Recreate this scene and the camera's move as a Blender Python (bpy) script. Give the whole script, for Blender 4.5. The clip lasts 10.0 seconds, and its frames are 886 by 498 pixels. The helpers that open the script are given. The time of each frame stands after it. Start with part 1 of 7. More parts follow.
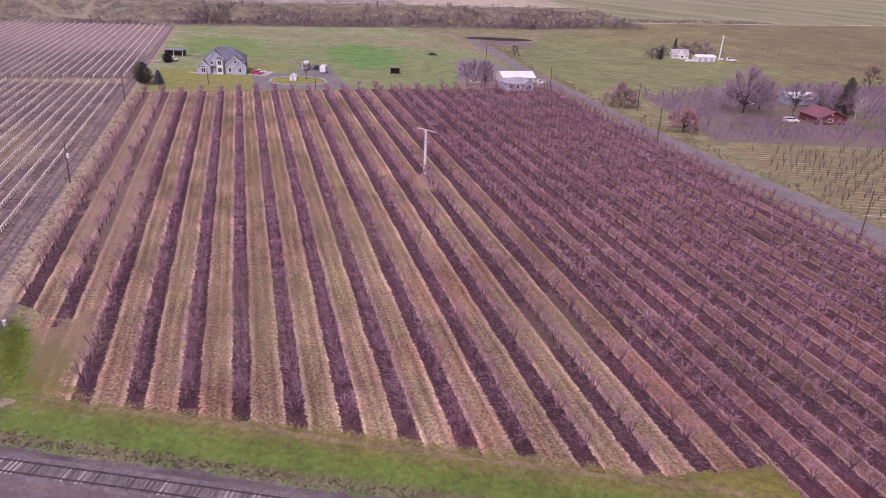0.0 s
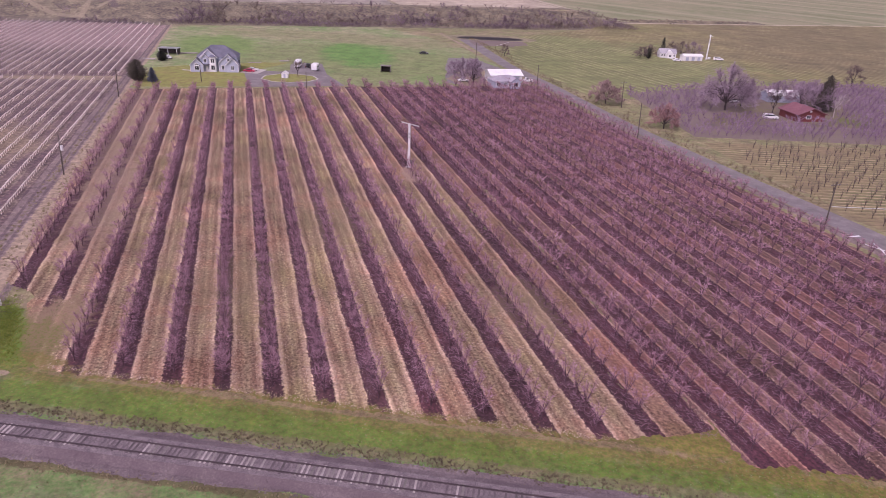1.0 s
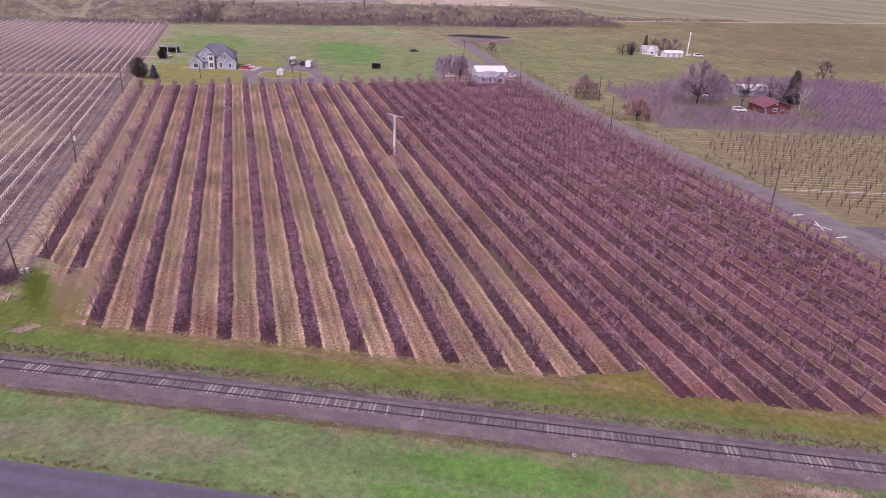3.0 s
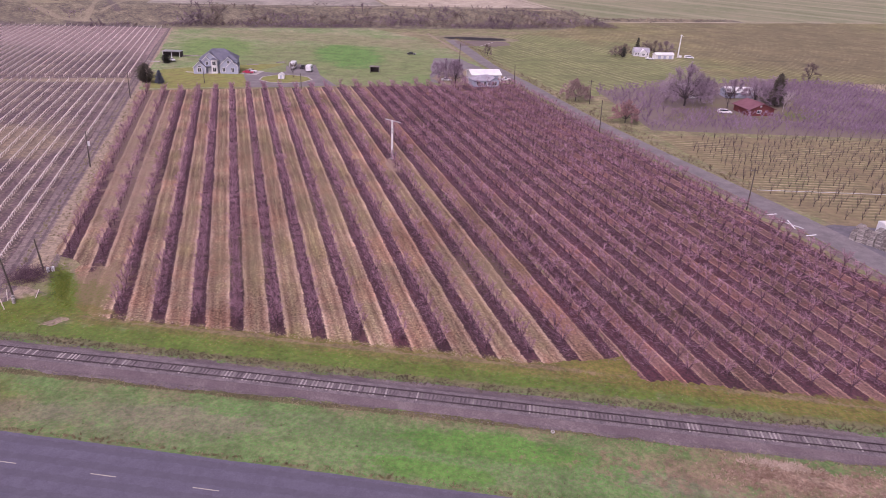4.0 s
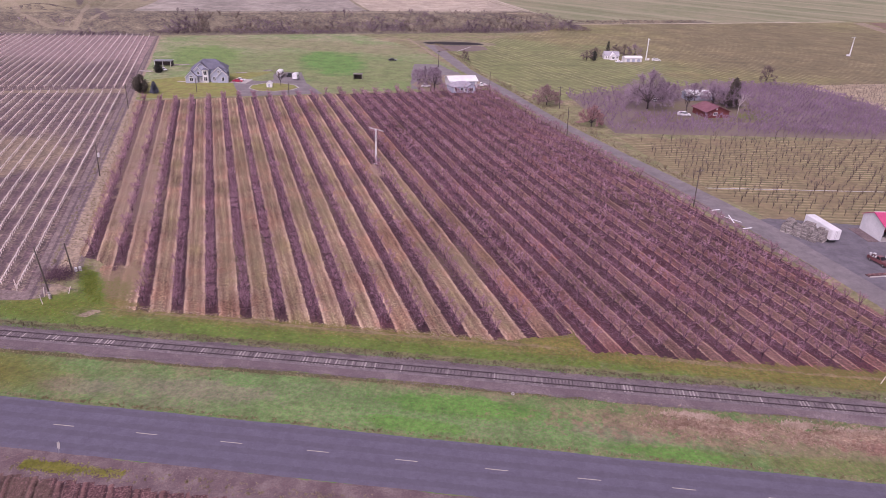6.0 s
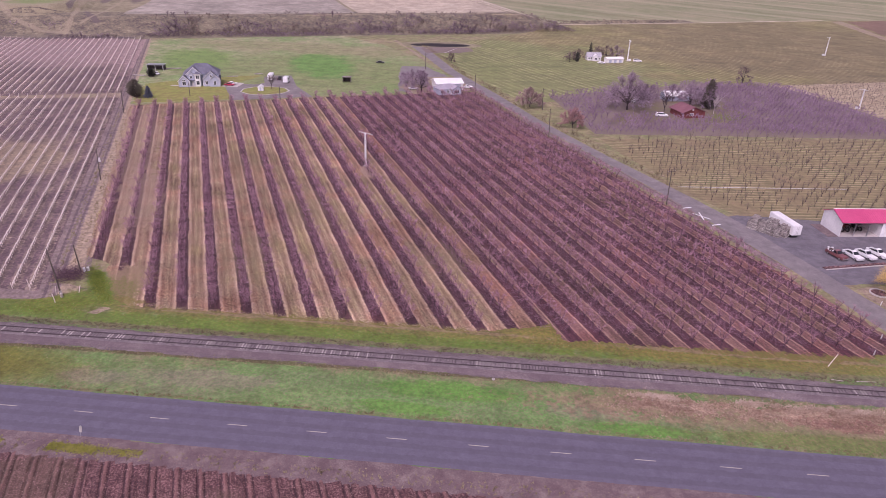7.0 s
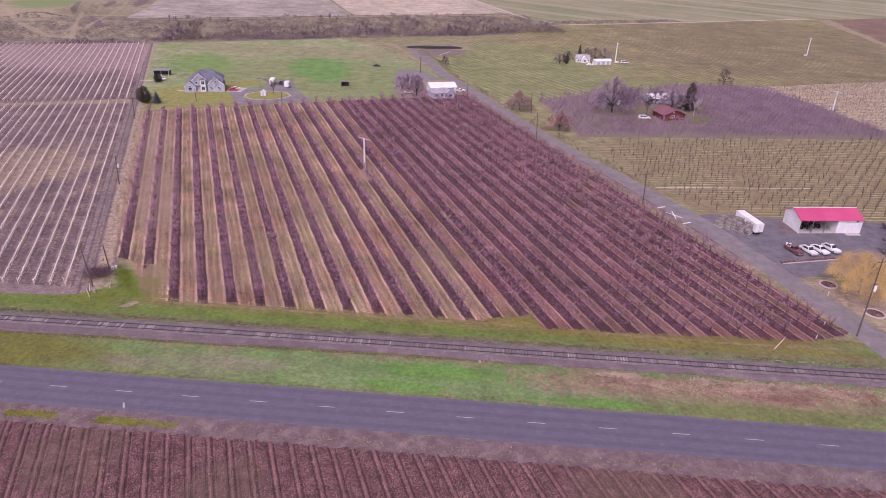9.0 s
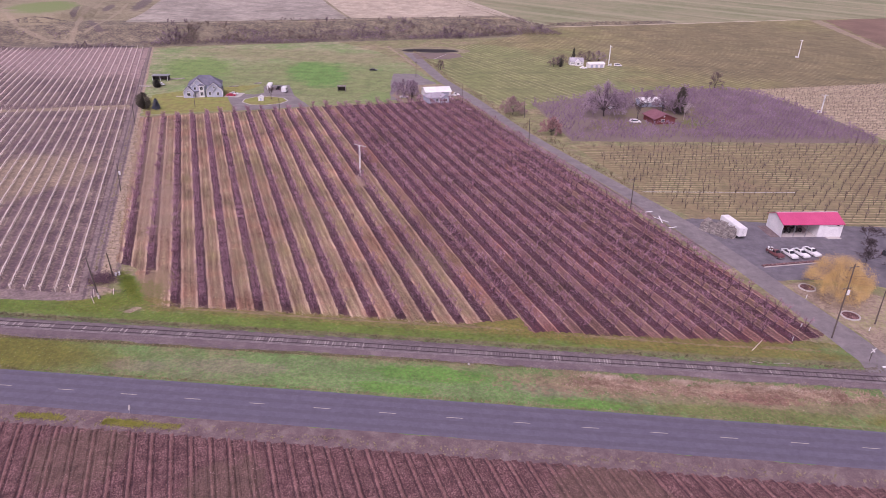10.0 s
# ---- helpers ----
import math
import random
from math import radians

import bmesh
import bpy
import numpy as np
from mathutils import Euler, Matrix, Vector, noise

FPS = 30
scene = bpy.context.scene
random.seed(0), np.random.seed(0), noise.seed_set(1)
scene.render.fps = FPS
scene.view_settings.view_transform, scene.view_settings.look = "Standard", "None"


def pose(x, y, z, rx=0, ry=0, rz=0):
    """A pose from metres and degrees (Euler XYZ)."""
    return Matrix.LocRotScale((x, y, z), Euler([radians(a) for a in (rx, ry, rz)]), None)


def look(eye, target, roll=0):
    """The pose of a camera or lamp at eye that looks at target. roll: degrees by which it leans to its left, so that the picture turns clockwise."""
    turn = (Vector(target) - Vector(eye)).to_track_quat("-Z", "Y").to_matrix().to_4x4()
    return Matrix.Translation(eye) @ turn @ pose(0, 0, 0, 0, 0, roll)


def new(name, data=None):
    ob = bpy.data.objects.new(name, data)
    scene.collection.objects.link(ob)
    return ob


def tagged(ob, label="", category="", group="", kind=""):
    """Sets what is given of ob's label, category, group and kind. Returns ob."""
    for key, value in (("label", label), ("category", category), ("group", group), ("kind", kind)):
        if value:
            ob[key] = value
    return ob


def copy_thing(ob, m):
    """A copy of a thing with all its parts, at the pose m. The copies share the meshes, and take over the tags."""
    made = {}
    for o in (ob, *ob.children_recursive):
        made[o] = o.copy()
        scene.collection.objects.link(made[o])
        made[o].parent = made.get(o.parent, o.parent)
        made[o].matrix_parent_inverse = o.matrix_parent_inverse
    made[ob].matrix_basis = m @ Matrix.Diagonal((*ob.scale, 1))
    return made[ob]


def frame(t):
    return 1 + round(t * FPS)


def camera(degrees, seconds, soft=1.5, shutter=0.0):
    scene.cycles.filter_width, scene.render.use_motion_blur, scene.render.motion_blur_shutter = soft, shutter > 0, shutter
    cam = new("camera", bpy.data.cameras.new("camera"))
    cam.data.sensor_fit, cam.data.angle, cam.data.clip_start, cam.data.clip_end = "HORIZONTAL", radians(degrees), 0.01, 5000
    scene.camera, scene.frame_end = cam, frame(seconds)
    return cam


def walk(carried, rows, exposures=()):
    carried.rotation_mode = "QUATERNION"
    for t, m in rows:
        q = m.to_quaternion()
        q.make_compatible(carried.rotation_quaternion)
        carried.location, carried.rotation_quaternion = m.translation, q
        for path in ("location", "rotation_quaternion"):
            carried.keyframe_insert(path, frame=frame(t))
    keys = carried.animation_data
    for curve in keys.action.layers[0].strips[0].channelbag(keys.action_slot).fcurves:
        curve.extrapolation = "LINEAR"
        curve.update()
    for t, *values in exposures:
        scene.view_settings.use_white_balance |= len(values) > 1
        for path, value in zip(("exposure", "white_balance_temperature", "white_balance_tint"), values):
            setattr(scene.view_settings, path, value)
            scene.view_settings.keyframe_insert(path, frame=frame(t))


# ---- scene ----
cam = camera(67.6, 10.0, soft=0.3)
PATH = [
    (0, (57.537, -25.333, 50.584), (57.3113, -23.531, 49.7467), 2.71),
    (0.5, (59.922, -27.598, 50.561), (59.6981, -25.7942, 49.7258), 2.71),
    (1, (61.988, -30.325, 50.553), (61.7674, -28.5208, 49.718), 2.80),
    (1.5, (63.757, -33.43, 50.593), (63.5393, -31.6252, 49.7581), 2.85),
    (2, (65.284, -36.725, 50.637), (65.0688, -34.9206, 49.8005), 2.77),
    (2.5, (66.552, -39.963, 51.022), (66.3375, -38.1589, 50.1849), 2.70),
    (4, (69.416, -51.604, 56.336), (69.2074, -49.8037, 55.4914), 2.48),
    (4.5, (70.262, -55.625, 58.183), (70.0545, -53.8248, 57.3362), 2.39),
    (5, (70.943, -59.709, 60.111), (70.7377, -57.9094, 59.2615), 2.30),
    (5.5, (71.677, -63.796, 62.109), (71.4767, -61.9975, 61.2577), 2.19),
    (6, (72.48, -67.789, 64.004), (72.3174, -65.9871, 63.1515), 2.15),
    (7.5, (74.381, -80.356, 70.226), (74.2524, -78.5559, 69.3642), 2.05),
    (8, (74.685, -84.044, 71.862), (74.5597, -82.245, 70.998), 2.03),
    (8.5, (75.446, -87.494, 73.961), (75.3211, -85.6982, 73.0898), 1.87),
    (9, (75.957, -90.214, 75.982), (75.8357, -88.4188, 75.1085), 1.84),
    (9.5, (76.787, -92.488, 77.839), (76.6683, -90.6939, 76.9647), 1.77),
    (10, (77.889, -94.369, 80.187), (77.7716, -92.5759, 79.3091), 1.67),
]
walk(cam, [(t, look(eye, target, roll)) for t, eye, target, roll in PATH],
     exposures=[(0.0, -0.02, 6150, 46), (4.0, 0.0, 6150, 46), (10.0, 0.08, 6150, 46)])

# ---- light: an overcast spring day ----
world = bpy.data.worlds.new("sky")
scene.world = world
world.use_nodes = True
wn = world.node_tree.nodes
sky = wn.new("ShaderNodeTexSky")
sky.sky_type, sky.sun_disc = "NISHITA", False
sky.sun_elevation, sky.sun_rotation = radians(48), radians(200)
sky.dust_density, sky.air_density = 6.0, 1.0
wn["Background"].inputs["Strength"].default_value = 0.13
grey = wn.new("ShaderNodeHueSaturation")
grey.inputs["Saturation"].default_value = 0.35
world.node_tree.links.new(sky.outputs[0], grey.inputs["Color"])
world.node_tree.links.new(grey.outputs[0], wn["Background"].inputs[0])
sun = new("sun", bpy.data.lights.new("sun", "SUN"))
sun.data.energy, sun.data.angle, sun.data.color = 1.4, radians(25), (1.0, 0.96, 0.9)
sun.matrix_world = look((0, 0, 100), (20, 60, 0))

# ---- plan: u runs along the orchard rows, v across them ----
ROW_W, STEP_W = 20.5, 6.02
ROW_E, STEP_E = 96.4, 5.25
CA, SA = math.cos(radians(23.94)), math.sin(radians(23.94))


def uv(u, v, z=0.0):
    return Vector((-SA * u + CA * v, CA * u + SA * v, z))


def to_uv(x, y):
    return -SA * x + CA * y, CA * x + SA * y


def smooth(a, b, t):
    t = min(1.0, max(0.0, (t - a) / (b - a)))
    return t * t * (3 - 2 * t)


def height(x, y, knoll=True):
    """The lie of the land."""
    u, v = to_uv(x, y)
    n = noise.noise((x * 0.006, y * 0.006, 0.3))
    edge = 1 - smooth(285, 335, v)
    z = 9.0 * smooth(398, 440, u + 0.11 * min(0.0, v) + 10 * noise.noise((v * 0.02, 0.0, 5.0)) * smooth(400, 412, u)) * edge * (1 + 0.25 * n)
    if knoll:
        r = math.hypot((u - 495) / 46, (v + 77) / 36) + 0.1 * noise.noise((u * 0.05, v * 0.05, 2.0))
        z += 4.2 * (1 - smooth(0.78, 1.08, r))
    z += 0.025 * max(0.0, u - 440) + 55 * smooth(900, 2600, math.hypot(x, y))
    return z


# ---- materials ----
def mat(name, stops, scales=(0.15, 4.0), rough=0.95, bump=0.3, metal=0.0, spread=0.5, dist=0.05, tight=0.085):
    """A surface that varies between the colours in stops by noise at two scales."""
    m = bpy.data.materials.new(name)
    m.use_nodes = True
    nt = m.node_tree
    n, l = nt.nodes, nt.links
    b = n["Principled BSDF"]
    b.inputs["Roughness"].default_value, b.inputs["Metallic"].default_value = rough, metal
    co = n.new("ShaderNodeTexCoord")
    big, small = n.new("ShaderNodeTexNoise"), n.new("ShaderNodeTexNoise")
    for tex, sc, det in ((big, scales[0], 6), (small, scales[1], 8)):
        l.new(co.outputs["Object"], tex.inputs["Vector"])
        tex.inputs["Scale"].default_value, tex.inputs["Detail"].default_value = sc, det
        tex.inputs["Roughness"].default_value = 0.65
    mix = n.new("ShaderNodeMath")
    mix.operation = "MULTIPLY_ADD"
    mix.inputs[1].default_value = spread
    half = n.new("ShaderNodeMath")
    half.operation = "MULTIPLY"
    half.inputs[1].default_value = 1 - spread
    l.new(big.outputs[0], half.inputs[0])
    l.new(small.outputs[0], mix.inputs[0])
    l.new(half.outputs[0], mix.inputs[2])
    ramp = n.new("ShaderNodeValToRGB")
    els = ramp.color_ramp.elements
    for i, c in enumerate(stops):
        p = 0.5 - tight + 2 * tight * i / max(1, len(stops) - 1)
        e = els[i] if i < 2 else els.new(p)
        e.position, e.color = p, (*c, 1)
    l.new(mix.outputs[0], ramp.inputs[0])
    l.new(ramp.outputs[0], b.inputs["Base Color"])
    if bump:
        bp = n.new("ShaderNodeBump")
        bp.inputs["Strength"].default_value, bp.inputs["Distance"].default_value = bump, dist
        l.new(small.outputs[0], bp.inputs["Height"])
        l.new(bp.outputs[0], b.inputs["Normal"])
    return m


def stripes(m, turn, period, colour, width, amount=0.8, wobble=0.25, offset=0.0, dash=0.0):
    """Lays strips of another colour over a material: bands across one direction of the plan, with ragged edges."""
    nt = m.node_tree
    n, l = nt.nodes, nt.links
    b = n["Principled BSDF"]
    base = b.inputs["Base Color"].links[0].from_socket
    co = n.new("ShaderNodeTexCoord")
    rot = n.new("ShaderNodeVectorRotate")
    rot.rotation_type = "Z_AXIS"
    rot.inputs["Angle"].default_value = -turn
    l.new(co.outputs["Object"], rot.inputs["Vector"])
    sep = n.new("ShaderNodeSeparateXYZ")
    l.new(rot.outputs[0], sep.inputs[0])
    ns = n.new("ShaderNodeTexNoise")
    ns.inputs["Scale"].default_value, ns.inputs["Detail"].default_value = 0.9, 8
    ns.inputs["Roughness"].default_value = 0.75
    l.new(co.outputs["Object"], ns.inputs["Vector"])

    def op(kind, a, bb, c=None):
        x = n.new("ShaderNodeMath")
        x.operation = kind
        for i, val in enumerate((a, bb, c)):
            if val is None:
                continue
            if isinstance(val, (int, float)):
                x.inputs[i].default_value = val
            else:
                l.new(val, x.inputs[i])
        return x.outputs[0]

    across = op("ADD", op("MULTIPLY_ADD", op("SUBTRACT", ns.outputs[0], 0.5), wobble * 4, sep.outputs[0]), 1000 * period - offset + period / 2)
    d = op("ABSOLUTE", op("SUBTRACT", op("MODULO", across, period), period / 2), None)
    mask = n.new("ShaderNodeMapRange")
    mask.inputs["From Min"].default_value, mask.inputs["From Max"].default_value = width / 2 - 0.06, width / 2 + 0.06
    mask.inputs["To Min"].default_value, mask.inputs["To Max"].default_value = amount, 0.0
    l.new(d, mask.inputs["Value"])
    fac = mask.outputs[0]
    if dash:
        patch = n.new("ShaderNodeTexNoise")
        patch.inputs["Scale"].default_value, patch.inputs["Detail"].default_value = dash, 3
        l.new(co.outputs["Object"], patch.inputs["Vector"])
        pr = n.new("ShaderNodeMapRange")
        pr.inputs["From Min"].default_value, pr.inputs["From Max"].default_value = 0.4, 0.6
        l.new(patch.outputs[0], pr.inputs["Value"])
        fac = op("MULTIPLY", fac, pr.outputs[0])
    mx = n.new("ShaderNodeMix")
    mx.data_type = "RGBA"
    l.new(fac, mx.inputs[0])
    l.new(base, mx.inputs[6])
    col = n.new("ShaderNodeMix")
    col.data_type = "RGBA"
    l.new(ns.outputs[0], col.inputs[0])
    col.inputs[6].default_value = (*[c * 0.55 for c in colour], 1)
    col.inputs[7].default_value = (*[c * 1.45 for c in colour], 1)
    l.new(col.outputs[2], mx.inputs[7])
    l.new(mx.outputs[2], b.inputs["Base Color"])
    return m


def patch(m, centre, radii, colours, turn=0.0, rag=1.3, amount=1.0, scale=0.5):
    """Grass, soil or painted shade of another colour in a soft, uneven patch of the plan."""
    nt = m.node_tree
    n, l = nt.nodes, nt.links
    b = n["Principled BSDF"]
    base = b.inputs["Base Color"].links[0].from_socket
    co = n.new("ShaderNodeTexCoord")
    mp = n.new("ShaderNodeMapping")
    mp.vector_type = "TEXTURE"
    mp.inputs["Location"].default_value = (*centre, 0)
    mp.inputs["Rotation"].default_value = (0, 0, turn)
    mp.inputs["Scale"].default_value = (*radii, 1000)
    l.new(co.outputs["Object"], mp.inputs["Vector"])
    ln = n.new("ShaderNodeVectorMath")
    ln.operation = "LENGTH"
    l.new(mp.outputs[0], ln.inputs[0])
    ns, fine = n.new("ShaderNodeTexNoise"), n.new("ShaderNodeTexNoise")
    for tex, sc in ((ns, scale), (fine, 2.4)):
        tex.inputs["Scale"].default_value, tex.inputs["Detail"].default_value, tex.inputs["Roughness"].default_value = sc, 8, 0.7
        l.new(co.outputs["Object"], tex.inputs["Vector"])
    ma = n.new("ShaderNodeMath")
    ma.operation = "MULTIPLY_ADD"
    ma.inputs[1].default_value = rag
    l.new(ns.outputs[0], ma.inputs[0])
    l.new(ln.outputs["Value"], ma.inputs[2])
    mr = n.new("ShaderNodeMapRange")
    mr.inputs["From Min"].default_value, mr.inputs["From Max"].default_value = 0.7 + rag * 0.5, 1.05 + rag * 0.5
    mr.inputs["To Min"].default_value, mr.inputs["To Max"].default_value = amount, 0.0
    l.new(ma.outputs[0], mr.inputs["Value"])
    ramp = n.new("ShaderNodeValToRGB")
    for i, c in enumerate(colours):
        e = ramp.color_ramp.elements[i] if i < 2 else ramp.color_ramp.elements.new(0.5)
        e.position, e.color = 0.4 + 0.2 * i / max(1, len(colours) - 1), (*c, 1)
    l.new(fine.outputs[0], ramp.inputs[0])
    mx = n.new("ShaderNodeMix")
    mx.data_type = "RGBA"
    l.new(mr.outputs[0], mx.inputs[0])
    l.new(base, mx.inputs[6])
    l.new(ramp.outputs[0], mx.inputs[7])
    l.new(mx.outputs[2], b.inputs["Base Color"])
    return m


def mottle(m, low, high, scale, tint=(1.0, 1.0, 1.0)):
    """Uneven growth: lighter and darker clumps over the whole of a ground."""
    nt = m.node_tree
    n, l = nt.nodes, nt.links
    b = n["Principled BSDF"]
    base = b.inputs["Base Color"].links[0].from_socket
    co = n.new("ShaderNodeTexCoord")
    ns = n.new("ShaderNodeTexNoise")
    ns.inputs["Scale"].default_value, ns.inputs["Detail"].default_value, ns.inputs["Roughness"].default_value = scale, 9, 0.72
    l.new(co.outputs["Object"], ns.inputs["Vector"])
    ramp = n.new("ShaderNodeValToRGB")
    a, z = ramp.color_ramp.elements
    a.position, a.color = 0.39, (low, low * tint[1], low * tint[2], 1)
    z.position, z.color = 0.61, (high, high, high, 1)
    l.new(ns.outputs[0], ramp.inputs[0])
    mx = n.new("ShaderNodeMix")
    mx.data_type, mx.blend_type = "RGBA", "MULTIPLY"
    mx.inputs[0].default_value = 1.0
    l.new(base, mx.inputs[6])
    l.new(ramp.outputs[0], mx.inputs[7])
    l.new(mx.outputs[2], b.inputs["Base Color"])


def row_floor(m, turn, period, stops, offset, wobble=0.35):
    """Colours an orchard floor by the distance from the nearest tree row; stops: (metres, colour)."""
    nt = m.node_tree
    n, l = nt.nodes, nt.links
    b = n["Principled BSDF"]
    base = b.inputs["Base Color"].links[0].from_socket
    co = n.new("ShaderNodeTexCoord")
    rot = n.new("ShaderNodeVectorRotate")
    rot.rotation_type = "Z_AXIS"
    rot.inputs["Angle"].default_value = -turn
    l.new(co.outputs["Object"], rot.inputs["Vector"])
    sep = n.new("ShaderNodeSeparateXYZ")
    l.new(rot.outputs[0], sep.inputs[0])

    def op(kind, *vals):
        x = n.new("ShaderNodeMath")
        x.operation = kind
        for i, val in enumerate(vals):
            if isinstance(val, (int, float)):
                x.inputs[i].default_value = val
            else:
                l.new(val, x.inputs[i])
        return x.outputs[0]

    def tex(scale, detail, rough=0.7):
        t = n.new("ShaderNodeTexNoise")
        t.inputs["Scale"].default_value, t.inputs["Detail"].default_value, t.inputs["Roughness"].default_value = scale, detail, rough
        l.new(co.outputs["Object"], t.inputs["Vector"])
        return t.outputs[0]

    wob = op("MULTIPLY", op("SUBTRACT", tex(1.3, 9, 0.8), 0.5), wobble * 4)
    wob = op("MULTIPLY_ADD", op("SUBTRACT", tex(0.12, 3), 0.5), 0.9, wob)
    across = op("ADD", sep.outputs[0], 1000 * period - offset + period / 2)
    d = op("ADD", op("ABSOLUTE", op("SUBTRACT", op("MODULO", across, period), period / 2)), wob)
    ramp = n.new("ShaderNodeValToRGB")
    els = ramp.color_ramp.elements
    for i, (p, c) in enumerate(stops):
        e = els[i] if i < 2 else els.new(p / period * 2)
        e.position, e.color = p / period * 2, (*c, 1)
    l.new(op("MULTIPLY", d, 2 / period), ramp.inputs[0])
    mx = n.new("ShaderNodeMix")
    mx.data_type, mx.blend_type = "RGBA", "MULTIPLY"
    mx.inputs[0].default_value = 1.0
    l.new(ramp.outputs[0], mx.inputs[6])
    l.new(base, mx.inputs[7])
    # streaks along the rows, and broad patches that lean red or olive
    sc = n.new("ShaderNodeVectorMath")
    sc.operation = "MULTIPLY"
    sc.inputs[1].default_value = (1.6, 0.07, 1.0)
    l.new(rot.outputs[0], sc.inputs[0])
    st = n.new("ShaderNodeTexNoise")
    st.inputs["Scale"].default_value, st.inputs["Detail"].default_value = 1.0, 5
    l.new(sc.outputs[0], st.inputs["Vector"])
    tint = n.new("ShaderNodeValToRGB")
    for i, (p, c) in enumerate(((0.36, (0.74, 0.70, 0.68)), (0.5, (1.0, 1.0, 1.0)), (0.64, (1.2, 1.2, 1.16)))):
        e = tint.color_ramp.elements[i] if i < 2 else tint.color_ramp.elements.new(p)
        e.position, e.color = p, (*c, 1)
    l.new(st.outputs[0], tint.inputs[0])
    hue = n.new("ShaderNodeValToRGB")
    for i, (p, c) in enumerate(((0.40, (1.08, 0.92, 0.89)), (0.5, (1.0, 1.0, 1.0)), (0.61, (0.93, 0.99, 0.80)))):
        e = hue.color_ramp.elements[i] if i < 2 else hue.color_ramp.elements.new(p)
        e.position, e.color = p, (*c, 1)
    l.new(tex(0.05, 5), hue.inputs[0])
    last = mx.outputs[2]
    for r in (tint, hue):
        m2 = n.new("ShaderNodeMix")
        m2.data_type, m2.blend_type = "RGBA", "MULTIPLY"
        m2.inputs[0].default_value = 1.0
        l.new(last, m2.inputs[6])
        l.new(r.outputs[0], m2.inputs[7])
        last = m2.outputs[2]
    l.new(last, b.inputs["Base Color"])
    return m


M_GRASS = mat("verge_grass", [(0.215, 0.18, 0.105), (0.17, 0.178, 0.08), (0.135, 0.183, 0.064), (0.105, 0.188, 0.054), (0.086, 0.15, 0.043)], (0.16, 2.6), tight=0.10, spread=0.45)
M_LAWN = mat("lawn", [(0.225, 0.19, 0.068), (0.215, 0.215, 0.056), (0.185, 0.215, 0.05)], (0.1, 2.0), tight=0.085)
M_MEADOW = mat("meadow", [(0.31, 0.285, 0.175), (0.25, 0.265, 0.135), (0.2, 0.25, 0.105), (0.155, 0.24, 0.08)], (0.05, 0.35), spread=0.5, tight=0.085)
M_ORCH = mat("orchard_floor", [(0.5, 0.42, 0.37), (0.9, 0.85, 0.79), (1.12, 1.06, 0.98), (1.75, 1.7, 1.6)], (0.045, 2.6), spread=0.6)
M_ORCH2 = mat("orchard_floor_brown", [(0.5, 0.43, 0.43), (0.88, 0.83, 0.81), (1.1, 1.04, 1.0), (1.6, 1.5, 1.42)], (0.045, 2.6), spread=0.6)
M_ORCH3 = mat("orchard_floor_mixed", [(0.5, 0.43, 0.42), (0.88, 0.83, 0.8), (1.1, 1.04, 0.99), (1.6, 1.5, 1.42)], (0.045, 2.6), spread=0.6)
M_TRACK = mat("dirt_track", [(0.20, 0.15, 0.11), (0.30, 0.23, 0.17), (0.26, 0.24, 0.12)], (0.1, 2.0))
M_ASPH = mat("asphalt", [(0.1, 0.088, 0.122), (0.114, 0.102, 0.138), (0.128, 0.115, 0.152)], (0.5, 9.0), rough=0.85, bump=0.1, spread=0.6)
M_LANE = mat("lane_asphalt", [(0.155, 0.136, 0.138), (0.186, 0.164, 0.165), (0.225, 0.2, 0.198)], (0.2, 6.0), rough=0.9, bump=0.1)
M_GRAVEL = mat("gravel", [(0.105, 0.078, 0.087), (0.133, 0.102, 0.109), (0.163, 0.129, 0.132), (0.23, 0.19, 0.186)], (0.25, 5.0), bump=0.6, spread=0.5, tight=0.1)
M_BALLAST = mat("ballast", [(0.1, 0.079, 0.086), (0.138, 0.112, 0.12), (0.18, 0.149, 0.154), (0.24, 0.202, 0.2)], (1.2, 9.0), bump=0.7, spread=0.6, tight=0.09)
M_VINE = mat("vineyard_soil", [(0.088, 0.057, 0.06), (0.137, 0.095, 0.089), (0.205, 0.153, 0.127), (0.315, 0.25, 0.19)], (0.09, 1.6), spread=0.6, tight=0.085)
M_TILL = mat("tilled_soil", [(0.056, 0.023, 0.026), (0.099, 0.044, 0.046), (0.135, 0.067, 0.064), (0.23, 0.13, 0.118)], (0.5, 4.0), bump=1.0, spread=0.7, tight=0.085)
M_FARM = mat("mown_orchard_grass", [(0.22, 0.165, 0.095), (0.20, 0.17, 0.083), (0.165, 0.165, 0.068)], (0.05, 1.5), tight=0.085)
M_HILL = mat("hill_field", [(0.155, 0.152, 0.055), (0.19, 0.168, 0.073), (0.222, 0.182, 0.094)], (0.012, 0.3), spread=0.35, tight=0.11)
M_DRY = mat("dry_grass_land", [(0.28, 0.22, 0.14), (0.235, 0.205, 0.11), (0.19, 0.19, 0.085), (0.16, 0.18, 0.07)], (0.05, 0.35), spread=0.5, tight=0.11)
M_FAR = mat("far_hill_grass", [(0.165, 0.185, 0.09), (0.22, 0.218, 0.122), (0.275, 0.245, 0.152)], (0.012, 0.12), spread=0.4, tight=0.11)
M_PLATEAU = mat("plateau_field", [(0.235, 0.21, 0.175), (0.285, 0.255, 0.212), (0.335, 0.298, 0.245)], (0.03, 0.25), spread=0.5, tight=0.1)
